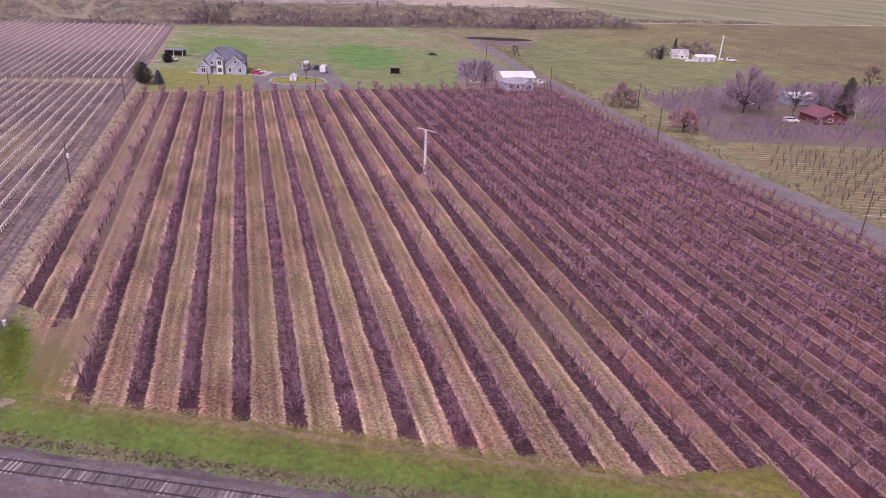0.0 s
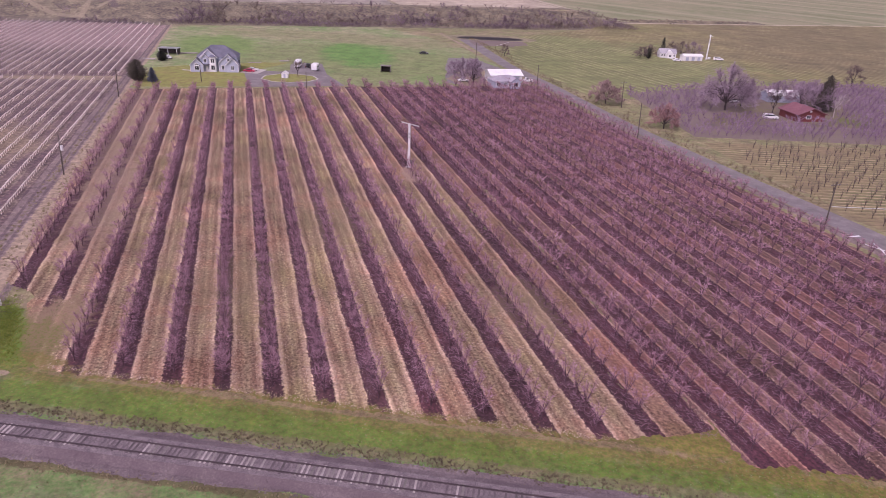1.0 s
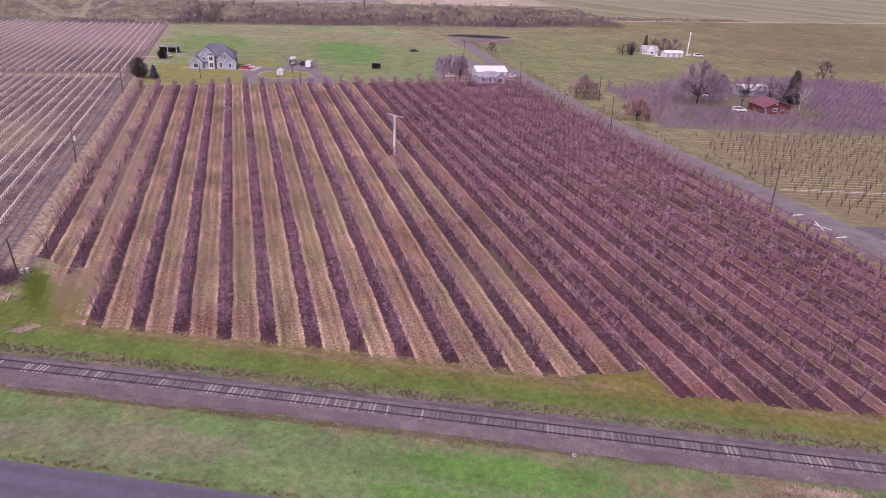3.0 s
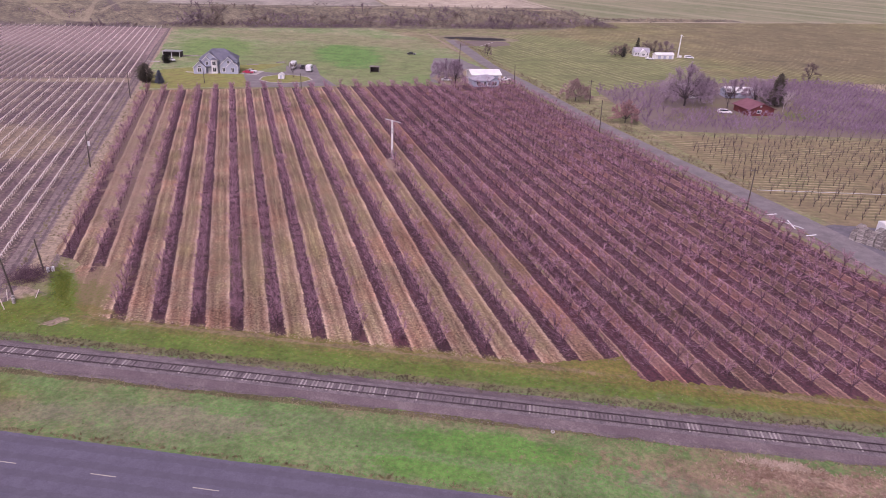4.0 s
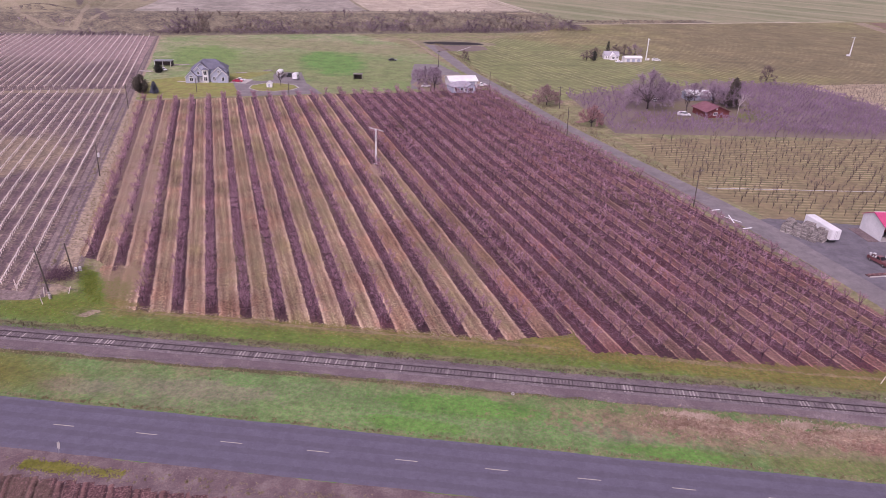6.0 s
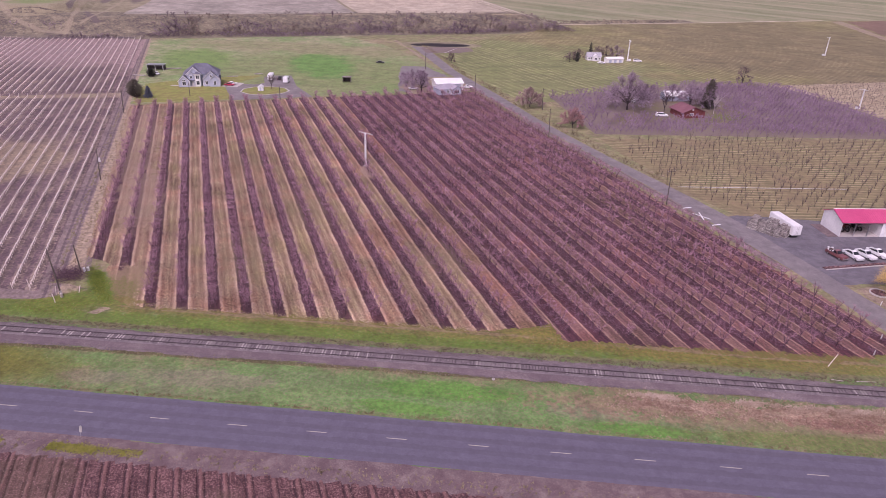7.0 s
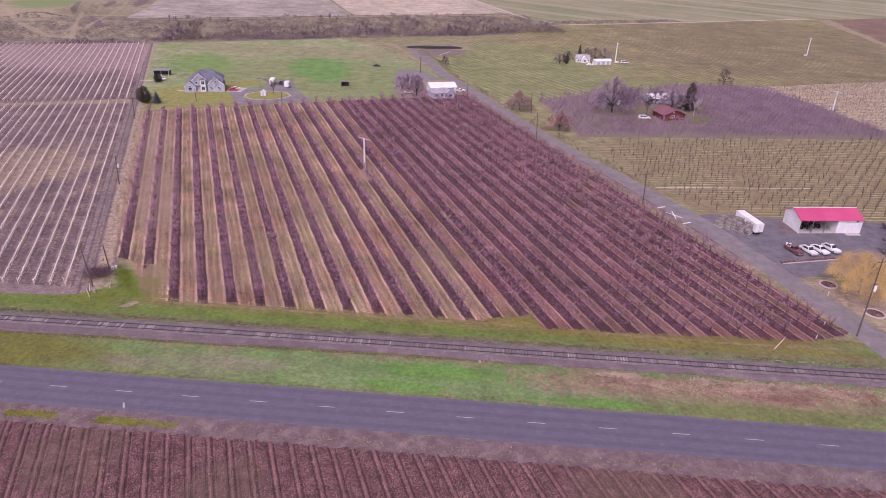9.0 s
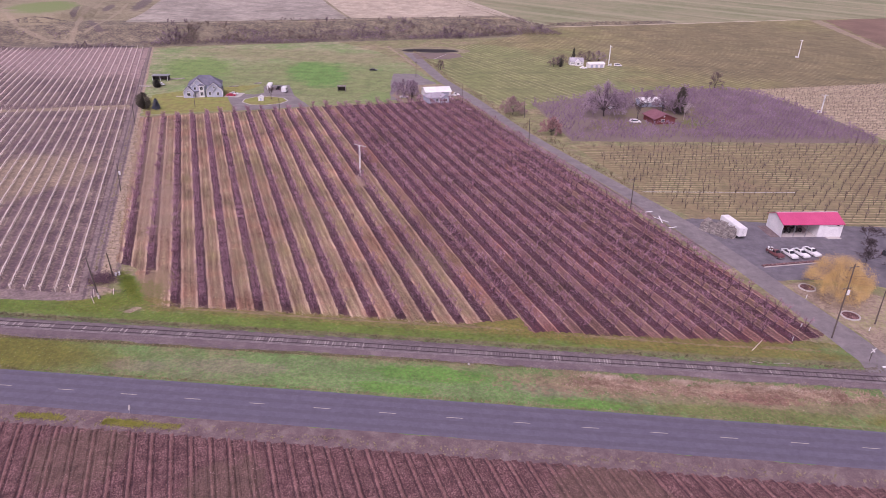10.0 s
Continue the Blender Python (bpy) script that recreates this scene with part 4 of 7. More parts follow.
# ---- bare fruit trees ----
def twig_tree(seed, h=3.1, spread=1.3, limbs=5, twigs=140, thick=0.017):
    """Tapered three-sided sticks: a trunk and limbs, and the twigs on them, as arrays of points."""
    rng = random.Random(seed)
    wood, fine = [], []
    top = Vector((rng.uniform(-0.06, 0.06), rng.uniform(-0.06, 0.06), rng.uniform(0.55, 0.95)))
    wood.append((Vector((0, 0, -0.05)), top, 0.09, 0.075))
    tips = []
    for i in range(limbs):
        a = 2 * math.pi * (i + rng.uniform(-0.3, 0.3)) / limbs
        r = spread * rng.uniform(0.55, 0.95)
        mid = top + Vector((math.cos(a) * r * 0.38, math.sin(a) * r * 0.38, (h - 0.7) * rng.uniform(0.35, 0.5)))
        end = top + Vector((math.cos(a) * r * 0.8, math.sin(a) * r * 0.8, (h - 0.7) * rng.uniform(0.75, 1.0)))
        wood.append((top, mid, 0.058, 0.042))
        wood.append((mid, end, 0.042, 0.016))
        tips += [(top, mid), (mid, end), (mid, end)]
    for i in range(twigs):
        p, q = rng.choice(tips)
        s = p.lerp(q, rng.uniform(0.25, 1.0))
        out = Vector((s.x, s.y, 0)).normalized() if s.xy.length > 0.05 else Vector((1, 0, 0))
        d = (out * rng.uniform(-0.1, 1.0) + Vector((rng.gauss(0, 0.6), rng.gauss(0, 0.6), rng.uniform(0.2, 1.1)))).normalized()
        fine.append((s, s + d * rng.uniform(0.35, 0.95), thick * 1.3, thick * 0.6))
    return wood, fine


def sticks(segs, full=False):
    """Vertices and quads of tapered sticks: closed limbs when full, slim folded twigs otherwise."""
    k = len(segs)
    p = np.array([tuple(s[0]) for s in segs])
    q = np.array([tuple(s[1]) for s in segs])
    r = np.array([(s[2], s[3]) for s in segs])
    d = q - p
    d /= np.linalg.norm(d, axis=1)[:, None] + 1e-9
    ref = np.where(np.abs(d[:, 2:3]) > 0.9, np.array([[1.0, 0, 0]]), np.array([[0, 0, 1.0]]))
    a = np.cross(d, ref)
    a /= np.linalg.norm(a, axis=1)[:, None]
    b = np.cross(d, a)
    verts = np.zeros((k, 6, 3))
    for i in range(3):
        w = 2 * math.pi * i / 3
        o = a * math.cos(w) + b * math.sin(w)
        verts[:, i] = p + o * r[:, :1]
        verts[:, i + 3] = q + o * r[:, 1:]
    base = np.array([[1, 2, 5, 4], [2, 0, 3, 5], [0, 1, 4, 3]][:3 if full else 2])
    faces = (np.arange(k)[:, None, None] * 6 + base).reshape(-1, 4)
    return verts.reshape(-1, 3), faces


def limbs_mesh(segs):
    """Tapered three-sided limbs, each grown on from the end of the one that bears it."""
    verts, faces, ends = [], [], {}
    for p, q, r0, r1 in segs:
        v, _ = sticks([(p, q, r0, r1)])
        foot = ends.get(tuple(round(c, 4) for c in p))
        if foot is None:
            foot = list(range(len(verts), len(verts) + 3))
            verts += [tuple(c) for c in v[:3]]
        head = list(range(len(verts), len(verts) + 3))
        verts += [tuple(c) for c in v[3:]]
        ends[tuple(round(c, 4) for c in q)] = head
        faces += [(foot[i], foot[(i + 1) % 3], head[(i + 1) % 3], head[i]) for i in range(3)]
    return np.array(verts), np.array(faces)


def quad_mesh(name, verts, faces, mats, index=None):
    me = bpy.data.meshes.new(name)
    me.vertices.add(len(verts))
    me.vertices.foreach_set("co", np.asarray(verts, dtype=np.float32).ravel())
    me.loops.add(faces.size)
    me.loops.foreach_set("vertex_index", np.asarray(faces, dtype=np.int32).ravel())
    me.polygons.add(len(faces))
    me.polygons.foreach_set("loop_start", np.arange(0, faces.size, 4, dtype=np.int32))
    for m in mats:
        me.materials.append(m)
    if index is not None:
        me.polygons.foreach_set("material_index", np.asarray(index, dtype=np.int32))
    me.update(calc_edges=True)
    return me


def tree_kind(seeds, **kw):
    """Several shapes of one sort of tree, as (trunk mesh arrays, crown mesh arrays)."""
    out = []
    for s in seeds:
        wood, fine = twig_tree(s, **kw)
        out.append((limbs_mesh(wood), sticks(fine)))
    return out


def plant(places, shapes, mats, label, group, near=lambda x, y: True, limit=300, name="fruit_tree", rest="far_fruit_trees", far=None):
    """The trees nearest the walk as things of their own, the others as one mass."""
    rng = random.Random(7)
    protos = []
    for wood, fine in shapes:
        protos.append((quad_mesh("trunk", wood[0], wood[1], [mats[0]]), quad_mesh("crown", fine[0], fine[1], [mats[1]])))
    mass_v, mass_f, mass_i, count, base = [], [], [], 0, 0
    for x, y, z, s in places:
        k = rng.randrange(len(shapes))
        turn, tall = rng.uniform(0, 2 * math.pi), s * rng.uniform(0.85, 1.15)
        if count < limit and near(x, y):
            count += 1
            e = new(name)
            e.empty_display_size = 0.3
            tagged(e, label, "tree", group)
            e.matrix_world = Matrix.Translation((x, y, z)) @ Matrix.Rotation(turn, 4, "Z") @ Matrix.Diagonal((s, s, tall, 1))
            for pn, me in zip(("trunk", "crown"), protos[k]):
                o = new(pn, me)
                o.parent = e
            continue
        c, sn = math.cos(turn), math.sin(turn)
        for mi, (vv, ff) in enumerate((far or shapes)[k]):
            w = np.empty_like(vv)
            w[:, 0] = (vv[:, 0] * c - vv[:, 1] * sn) * s + x
            w[:, 1] = (vv[:, 0] * sn + vv[:, 1] * c) * s + y
            w[:, 2] = vv[:, 2] * tall + z
            mass_v.append(w)
            mass_f.append(ff + base)
            mass_i.append(np.full(len(ff), mi))
            base += len(vv)
    if mass_v:
        me = quad_mesh(rest, np.concatenate(mass_v), np.concatenate(mass_f), mats, np.concatenate(mass_i))
        tagged(new(rest, me), label, "trees", group, "stuff")


def orchard_places():
    rng = random.Random(3)
    out = []
    for k in range(-2, 13):
        v = ROW_W + STEP_W * k
        u = near_v(48 if k < 0 else 36.5 if k > 10 else 33, v) + 0.8
        while u < 198:
            if rng.random() > (0.3 if k < 0 else 0.15 if k == 0 else 0.04):
                p = uv(u, v + rng.uniform(-0.2, 0.2))
                out.append((p.x, p.y, 0.05, rng.uniform(0.85, 1.1)))
            u += 3.0 + rng.uniform(-0.25, 0.25)
    for k in range(12):
        v = ROW_E + STEP_E * k
        u = near_v(32.5 + max(0, k - 7) * 1.2, v) + 0.8
        while u < 198:
            if rng.random() > 0.03:
                p = uv(u, v + rng.uniform(-0.2, 0.2))
                out.append((p.x, p.y, 0.05, rng.uniform(0.8, 1.05)))
            u += 3.0 + rng.uniform(-0.25, 0.25)
    out.sort(key=lambda p: p[1])
    return out


def is_west(x, y):
    return to_uv(x, y)[1] < 94.5


PLACES = orchard_places()
plant([p for p in PLACES if is_west(p[0], p[1])], tree_kind(range(8), h=3.5), [M_FRUITBARK, M_TWIG], "bare pruned fruit tree with mauve twigs in an orchard row", "orchard trees", limit=180, far=tree_kind(range(8), h=3.5, twigs=80, thick=0.029))
plant([p for p in PLACES if not is_west(p[0], p[1])], tree_kind(range(10, 18), h=3.6, spread=1.5, limbs=5, twigs=130, thick=0.017), [M_FRUITBARK, M_TWIG],
      "spreading bare fruit tree with dark mauve twigs", "east block trees", limit=115, rest="east_block_trees", far=tree_kind(range(10, 18), h=3.6, spread=1.5, limbs=5, twigs=88, thick=0.033))

# ---- railway ----
def rail_y(x):
    return 19.35 + 0.9 * smooth(-60, 50, x) + 0.003 * max(0.0, x - 50)


def build_railway():
    xs = [i * 4.0 - 220 for i in range(131)]
    prof = [(-2.7, 0.05), (-1.6, 0.44), (1.6, 0.44), (2.7, 0.05)]
    verts = [(x, rail_y(x) + dy, z) for x in xs for dy, z in prof]
    faces = [(i * 4 + j, i * 4 + j + 4, i * 4 + j + 5, i * 4 + j + 1) for i in range(len(xs) - 1) for j in range(3)]
    bed = mesh_ob("ballast", verts, faces, M_BALLAST)
    bed.data.materials.append(M_GRAVEL)
    for i, f in enumerate(bed.data.polygons):
        f.material_index = 0 if i % 3 == 1 else 1
    tagged(bed, "raised ballast of crushed grey stone", "ballast", kind="structure")
    track = thing("railway_track", "single railway track with rusty rails on wooden ties", "railway")
    for side in (-0.7525, 0.7525):
        outline = [(-0.085, 0.44), (0.085, 0.44), (0.03, 0.48), (0.045, 0.6), (0.035, 0.62), (-0.035, 0.62), (-0.045, 0.6), (-0.03, 0.48)]
        k = len(outline)
        vv = [(x, rail_y(x) + side + dy, z) for x in xs for dy, z in outline]
        ff = [(i * k + j, (i + 1) * k + j, (i + 1) * k + (j + 1) % k, i * k + (j + 1) % k) for i in range(len(xs) - 1) for j in range(k)]
        mesh_ob("rail", vv, ff, M_STEEL, track)
    bm = bmesh.new()
    box(bm, -0.115, 0.115, -1.02, 1.02, 0, 0.08)
    bmesh.ops.bevel(bm, geom=bm.edges[:], offset=0.012, segments=1)
    dark = bpy.data.meshes.new("tie")
    bm.to_mesh(dark)
    bm.free()
    pale = dark.copy()
    dark.materials.append(M_TIE)
    pale.materials.append(M_TIE_NEW)
    rng = random.Random(11)
    run, far_v, far_f, n = 0, [], [], 0
    for i in range(700):
        x = -110 + i * 0.54
        if run == 0 and rng.random() < 0.2:
            run = rng.choice((1, 2, 3, 3, 5, 6))
        white = run and rng.random() < 0.8
        run = max(0, run - 1)
        if 10 < x < 165:
            ob = new("tie", pale if white else dark)
            ob.parent = track
            ob.location = (x, rail_y(x) + rng.uniform(-0.05, 0.05), 0.395)
            ob.rotation_euler = (0, 0, rng.uniform(-0.035, 0.035))
        else:
            m = Matrix.Translation((x, rail_y(x), 0.395)) @ Matrix.Rotation(rng.uniform(-0.035, 0.035), 4, "Z")
            far_v.append((m, white))
    for white, mname in ((True, "far_pale_tie"), (False, "far_dark_tie")):
        bm = bmesh.new()
        for m, w in far_v:
            if w == white:
                for v in box(bm, -0.115, 0.115, -1.02, 1.02, 0, 0.08):
                    v.co = m @ v.co
        ob = part(mname, bm, M_TIE_NEW if white else M_TIE, track)
        tagged(ob, kind="stuff")


build_railway()


def build_dashes():
    bm = bmesh.new()
    box(bm, 0, 3.05, -0.06, 0.06, 0, 0.008)
    me = bpy.data.meshes.new("lane_dash")
    bm.to_mesh(me)
    bm.free()
    me.materials.append(M_MARK)
    for k in range(-8, 24):
        ob = new("lane_dash", me)
        ob.location = (12.19 * k, 0.05, 0.062)
        tagged(ob, "worn pale yellow centre-line dash on the road", "road marking", "centre line", "structure")


build_dashes()


def build_crossing_mark():
    """The painted cross and bars on the lane before the railway crossing."""
    c, turn = Vector((132.6, 99.0)), radians(113)
    for kind, dx, dy, w, l, a in (("x", 0, 0, 0.32, 5.6, 24), ("x", 0, 0, 0.32, 5.6, -24), ("bar", 6.4, 0, 0.5, 2.8, 90), ("bar", -6.2, 0, 0.5, 2.8, 90)):
        bm = bmesh.new()
        box(bm, -l / 2, l / 2, -w / 2, w / 2, 0, 0.008 if a > 0 else 0.012)
        ob = part("road_cross" if kind == "x" else "road_bar", bm, M_WHITE)
        ob.matrix_world = Matrix.Translation((c.x, c.y, 0.072)) @ Matrix.Rotation(turn, 4, "Z") @ Matrix.Translation((dx, dy, 0)) @ Matrix.Rotation(radians(a), 4, "Z")
        tagged(ob, "white painted crossing warning stroke on the lane", "road marking", "crossing warning", "structure")
    bm = bmesh.new()
    box(bm, -2.0, 2.0, -0.3, 0.3, 0, 0.01)
    ob = part("stop_bar", bm, M_WHITE)
    ob.matrix_world = at(164.4, 25.8, 0.072, 5)
    tagged(ob, "white stop bar before the railway crossing", "road marking", kind="structure")


build_crossing_mark()

# ---- other orchards and shrubs ----
def grow(seed, h, depth=5, kids=3, lift=0.2, wide=0.75, r=None, droop=0.0, trunk=0.3, tip=0.022):
    """A bare branching tree: limbs and twigs as tapered sticks."""
    rng = random.Random(seed)
    wood, fine = [], []
    r = r or h * 0.022
    length = h / 2.6

    def go(p, d, ln, rad, level):
        q = p + d * ln
        (wood if level < 3 else fine).append((p, q, rad, rad * 0.6))
        if level == depth:
            return
        for i in range(kids + (1 if level in (0, 1) else 0)):
            side = Vector((rng.gauss(0, 1), rng.gauss(0, 1), rng.gauss(0, 0.5))) * wide * 0.6
            nd = (d + side + Vector((0, 0, lift - droop * level))).normalized()
            go(p.lerp(q, rng.uniform(0.45, 1.0) if level else rng.uniform(0.7, 1.0)), nd, ln * rng.uniform(0.58, 0.86), max(rad * 0.55, tip), level + 1)

    go(Vector((0, 0, -0.1)), Vector((rng.gauss(0, 0.05), rng.gauss(0, 0.05), 1)).normalized(), length * trunk * 3.3 * 0.8, r, 0)
    k = h / sorted(q.z for _, q, _, _ in fine)[int(len(fine) * 0.97)]
    return [(p * k, q * k, a, b) for p, q, a, b in wood], [(p * k, q * k, a, b) for p, q, a, b in fine]


def tree(name, label, x, y, seed, h, bark, twig, z=0.0, group="", flat=1.35, **kw):
    wood, fine = grow(seed, h, **kw)
    wide = Vector((flat, flat, 1))
    wood = [(p * wide, q * wide, a, b) for p, q, a, b in wood]
    fine = [(p * wide, q * wide, a, b) for p, q, a, b in fine]
    t = thing(name, label, "tree", group, at(x, y, z))
    for pn, segs, m in (("trunk", wood, bark), ("crown", fine, twig)):
        v, f = sticks(segs, pn == "trunk")
        o = new(pn, quad_mesh(pn, v, f, [m]))
        o.parent = t
    return t


def inside(poly, x, y):
    hit = False
    for (x0, y0), (x1, y1) in zip(poly, poly[1:] + poly[:1]):
        if (y0 > y) != (y1 > y) and x < (x1 - x0) * (y - y0) / (y1 - y0) + x0:
            hit = not hit
    return hit


def grid_places(poly, turn, da, db, size, skip=(), drop=0.05, seed=5):
    rng = random.Random(seed)
    c, s = math.cos(turn), math.sin(turn)
    out = []
    for i in range(-150, 150):
        for j in range(-150, 150):
            a, b = i * da + rng.uniform(-0.3, 0.3) * da * 0.4, j * db
            x, y = 180 + a * c - b * s, 160 + a * s + b * c
            if inside(poly, x, y) and rng.random() > drop and not any((x - sx) ** 2 + (y - sy) ** 2 < sr * sr for sx, sy, sr in skip):
                out.append((x, y, 0.04, size * rng.uniform(0.8, 1.2)))
    out.sort(key=lambda p: p[1])
    return out


YOUNG = [(117, 172), (290, 202), (320, 112), (250, 107), (163, 103), (144, 103), (130, 125)]
plant(grid_places(YOUNG, radians(7), 3.6, 4.2, 0.95, drop=0.12), tree_kind(range(30, 36), h=3.0, spread=0.95, limbs=3, twigs=26, thick=0.02), [M_YOUNGBARK, M_TWIG_BROWN],
      "small dark bare fruit tree in the mown orchard", "young orchard trees", limit=280, name="sapling", rest="young_orchard_trees")
EASTP = [(97, 245), (112, 180), (246, 199.5), (250, 207), (246, 224), (241, 246), (234, 273), (222, 295), (187, 295)]
HOMESTEAD = ((150, 234, 17), (164, 240, 15), (128, 214, 7), (136, 222, 9), (144, 216, 6), (162, 219, 8), (175, 224, 4), (120, 203, 4))
thin = random.Random(31)
plant([p for p in grid_places(EASTP, radians(9), 2.5, 3.2, 1.0, HOMESTEAD, 0.05, 9) if p[0] > 172 or thin.random() < (0.72 if p[1] < 210 else 0.5)], tree_kind(range(40, 46), h=2.6, spread=1.8, limbs=3, twigs=68, thick=0.028), [M_TWIG_MAUVE, M_TWIG_MAUVE],
      "dense bare orchard tree with grey-mauve twigs", "east orchard trees", limit=0, rest="dense_bare_orchard")


def stub_places():
    rng = random.Random(19)
    poly = [(225, 299), (338, 342), (430, 258), (430, 224), (256, 207), (251, 223), (245, 248), (238, 274)]
    out = []
    for i in range(-80, 80):
        for j in range(-80, 80):
            x, y = 310 + i * 3.0 - j * 0.4, 270 + j * 2.6 + i * 0.6
            if inside(poly, x, y) and rng.random() > 0.12:
                out.append((x + rng.uniform(-0.4, 0.4), y + rng.uniform(-0.3, 0.3), 0.13, rng.uniform(0.4, 0.62)))
    return out


plant(stub_places(), tree_kind(range(65, 69), h=2.6, spread=1.1, limbs=4, twigs=7, thick=0.06), [M_BARK, M_TWIG_BROWN], "pruned brown vines in a pale field", "stubble vines", limit=0, rest="pruned_vines")


def scrub():
    """Places of the scrub on the bluff, sorted into mauve thickets, brown brush and low olive bushes."""
    rng = random.Random(21)
    out = ([], [], [])
    for i in range(4600):
        v = rng.uniform(-300, 322)
        u = 393 + abs(rng.gauss(0, 1)) * 20 + 4 * math.sin(v * 0.05)
        n = noise.noise((u * 0.06, v * 0.035, 1.0))
        if u > 444 or n < (-0.22 if v > 15 else 0.02) or (v < 12 and u > 406 and rng.random() < 0.75):
            continue
        p = uv(u, v)
        kind = 0 if n > 0.08 else 1 if rng.random() < 0.65 else 2
        size = rng.uniform(0.5, 1.35) * (1.9 if rng.random() < 0.06 else 1) * (0.75 if v < 0 else 1) * (0.55 if kind == 2 else 1)
        out[kind].append((p.x, p.y, height(p.x, p.y), size))
    return out


for places, m, label, name in zip(scrub(), (M_SCRUB, M_TWIG_BROWN, M_WEEDS_DARK), ("bare mauve thicket on the bluff", "bare brown brush on the bluff", "low olive bushes on the bluff"), ("bluff_thicket", "bluff_brush", "bluff_bushes")):
    plant(places, tree_kind(range(50, 56), h=2.2, spread=2.3, limbs=2, twigs=34, thick=0.046), [m, m], label, "bluff scrub", limit=0, rest=name)

rng = random.Random(5)
for i in range(8):
    v = 25 + i * 36 + rng.uniform(-9, 9)
    p = uv(rng.uniform(396, 425), v)
    tree("bare_tree", "bare brown tree among the bluff scrub", p.x, p.y, 200 + i, rng.uniform(4, 6.5), M_BARK, rng.choice((M_TWIG_BROWN, M_SCRUB)), height(p.x, p.y) - 0.1, "bluff trees", depth=4, wide=0.6)


def tufts(name, count, where, material, label, size=0.3, seed=1):
    """Clumps of grass or weeds: blades fanned out of one point."""
    rng = random.Random(seed)
    segs = []
    while count > 0:
        x, y = where(rng)
        if x is None:
            continue
        count -= 1
        s = size * rng.uniform(0.5, 1.5)
        for b in range(5):
            d = Vector((rng.gauss(0, 0.6), rng.gauss(0, 0.6), 1)).normalized()
            p = Vector((x + rng.uniform(-s, s) * 0.5, y + rng.uniform(-s, s) * 0.5, 0.02))
            segs.append((p, p + d * s, 0.05 * s / 0.3, 0.012))
    v, f = sticks(segs)
    tagged(new(name, quad_mesh(name, v, f, [material])), label, "grass", kind="stuff")


tufts("verge_tufts", 3800, lambda r: (r.uniform(-90, 175), r.choice((r.uniform(5.2, 16), r.uniform(24.6, 31)))), M_BLADES, "tufts of green and dry grass", 0.12, 2)
tufts("ballast_weeds", 4200, lambda r: (lambda x: (x, rail_y(x) + 3.9 + 0.5 * noise.noise((x * 0.3, 1, 1)) + r.gauss(0, 0.55)))(r.uniform(-110, 180)), M_WEEDS_DARK, "dark dry weeds along the ballast", 0.2, 3)
tufts("ditch_weeds", 2600, lambda r: (lambda x: (x, rail_y(x) - 3.9 + r.gauss(0, 0.45)))(r.uniform(-110, 180)), M_WEEDS, "olive weeds in the shallow ditch", 0.14, 13)
tufts("verge_clumps", 170, lambda r: (lambda x: (x, 5.8 + r.random() * 9.5 if noise.noise((x * 0.12, 3, 8)) > -0.1 else 9 + r.gauss(0, 2)))(r.uniform(-60, 175)), M_WEEDS_DARK, "dark dead clumps scattered in the grass", 0.15, 23)
tufts("shoulder_tufts", 2200, lambda r: (r.uniform(-90, 175), r.choice((5.0 + abs(r.gauss(0, 0.35)), -8.0 + r.gauss(0, 0.7)))), M_WEEDS, "dry weeds along the road edges", 0.25, 4)
tufts("knoll_tufts", 1500, lambda r: (lambda a: (-6.4 - 0.61 * a + r.gauss(0, 0.9), 39.2 + 0.79 * a + r.gauss(0, 0.6)))(r.gauss(0, 4.2)), M_SPRINGBLADES, "rough green grass at the field corner", 0.15, 17)


def weed_spot(r):
    x = r.choice((r.uniform(-3, 6), r.uniform(13, 27), r.uniform(13, 20)))
    return x, -7.6 + 0.5 * noise.noise((x * 0.2, 4, 4)) + r.gauss(0, 0.42)


tufts("green_shoulder_weeds", 2600, weed_spot, M_YELLOWGREEN, "bright yellow-green weeds on the road shoulder", 0.17, 15)


def dead_spot(r):
    x = r.choice((r.gauss(127, 9), r.gauss(142, 8), r.gauss(105, 5), r.uniform(95, 185)))
    y = 13.4 + 0.02 * (x - 110) + r.gauss(0, 1.4)
    return (x, y) if noise.noise((x * 0.22, y * 0.5, 5.0)) > -0.12 else (None, None)


tufts("dead_tufts", 3600, dead_spot, M_STRAW, "matted clumps of dead reddish grass", 0.22, 5)
tufts("straw_wisps", 800, lambda r: (lambda x: (x, 15.4 + 0.5 * noise.noise((x * 0.25, 8, 2)) + r.gauss(0, 0.35)))(r.choice((r.uniform(116, 150), r.gauss(134, 4), r.gauss(119, 1.2), r.gauss(104, 2)))), M_LEAF, "pale flattened reed straw below the railway", 0.36, 27)
tufts("track_tufts", 450, lambda r: (lambda u: (lambda p: (p.x, p.y))(uv(u, r.choice((4.3 + r.gauss(0, 0.5), 1.4 + r.gauss(0, 0.4))))))(r.uniform(40, 200)), M_WEEDS, "dry grass tufts along the field track", 0.3, 6)


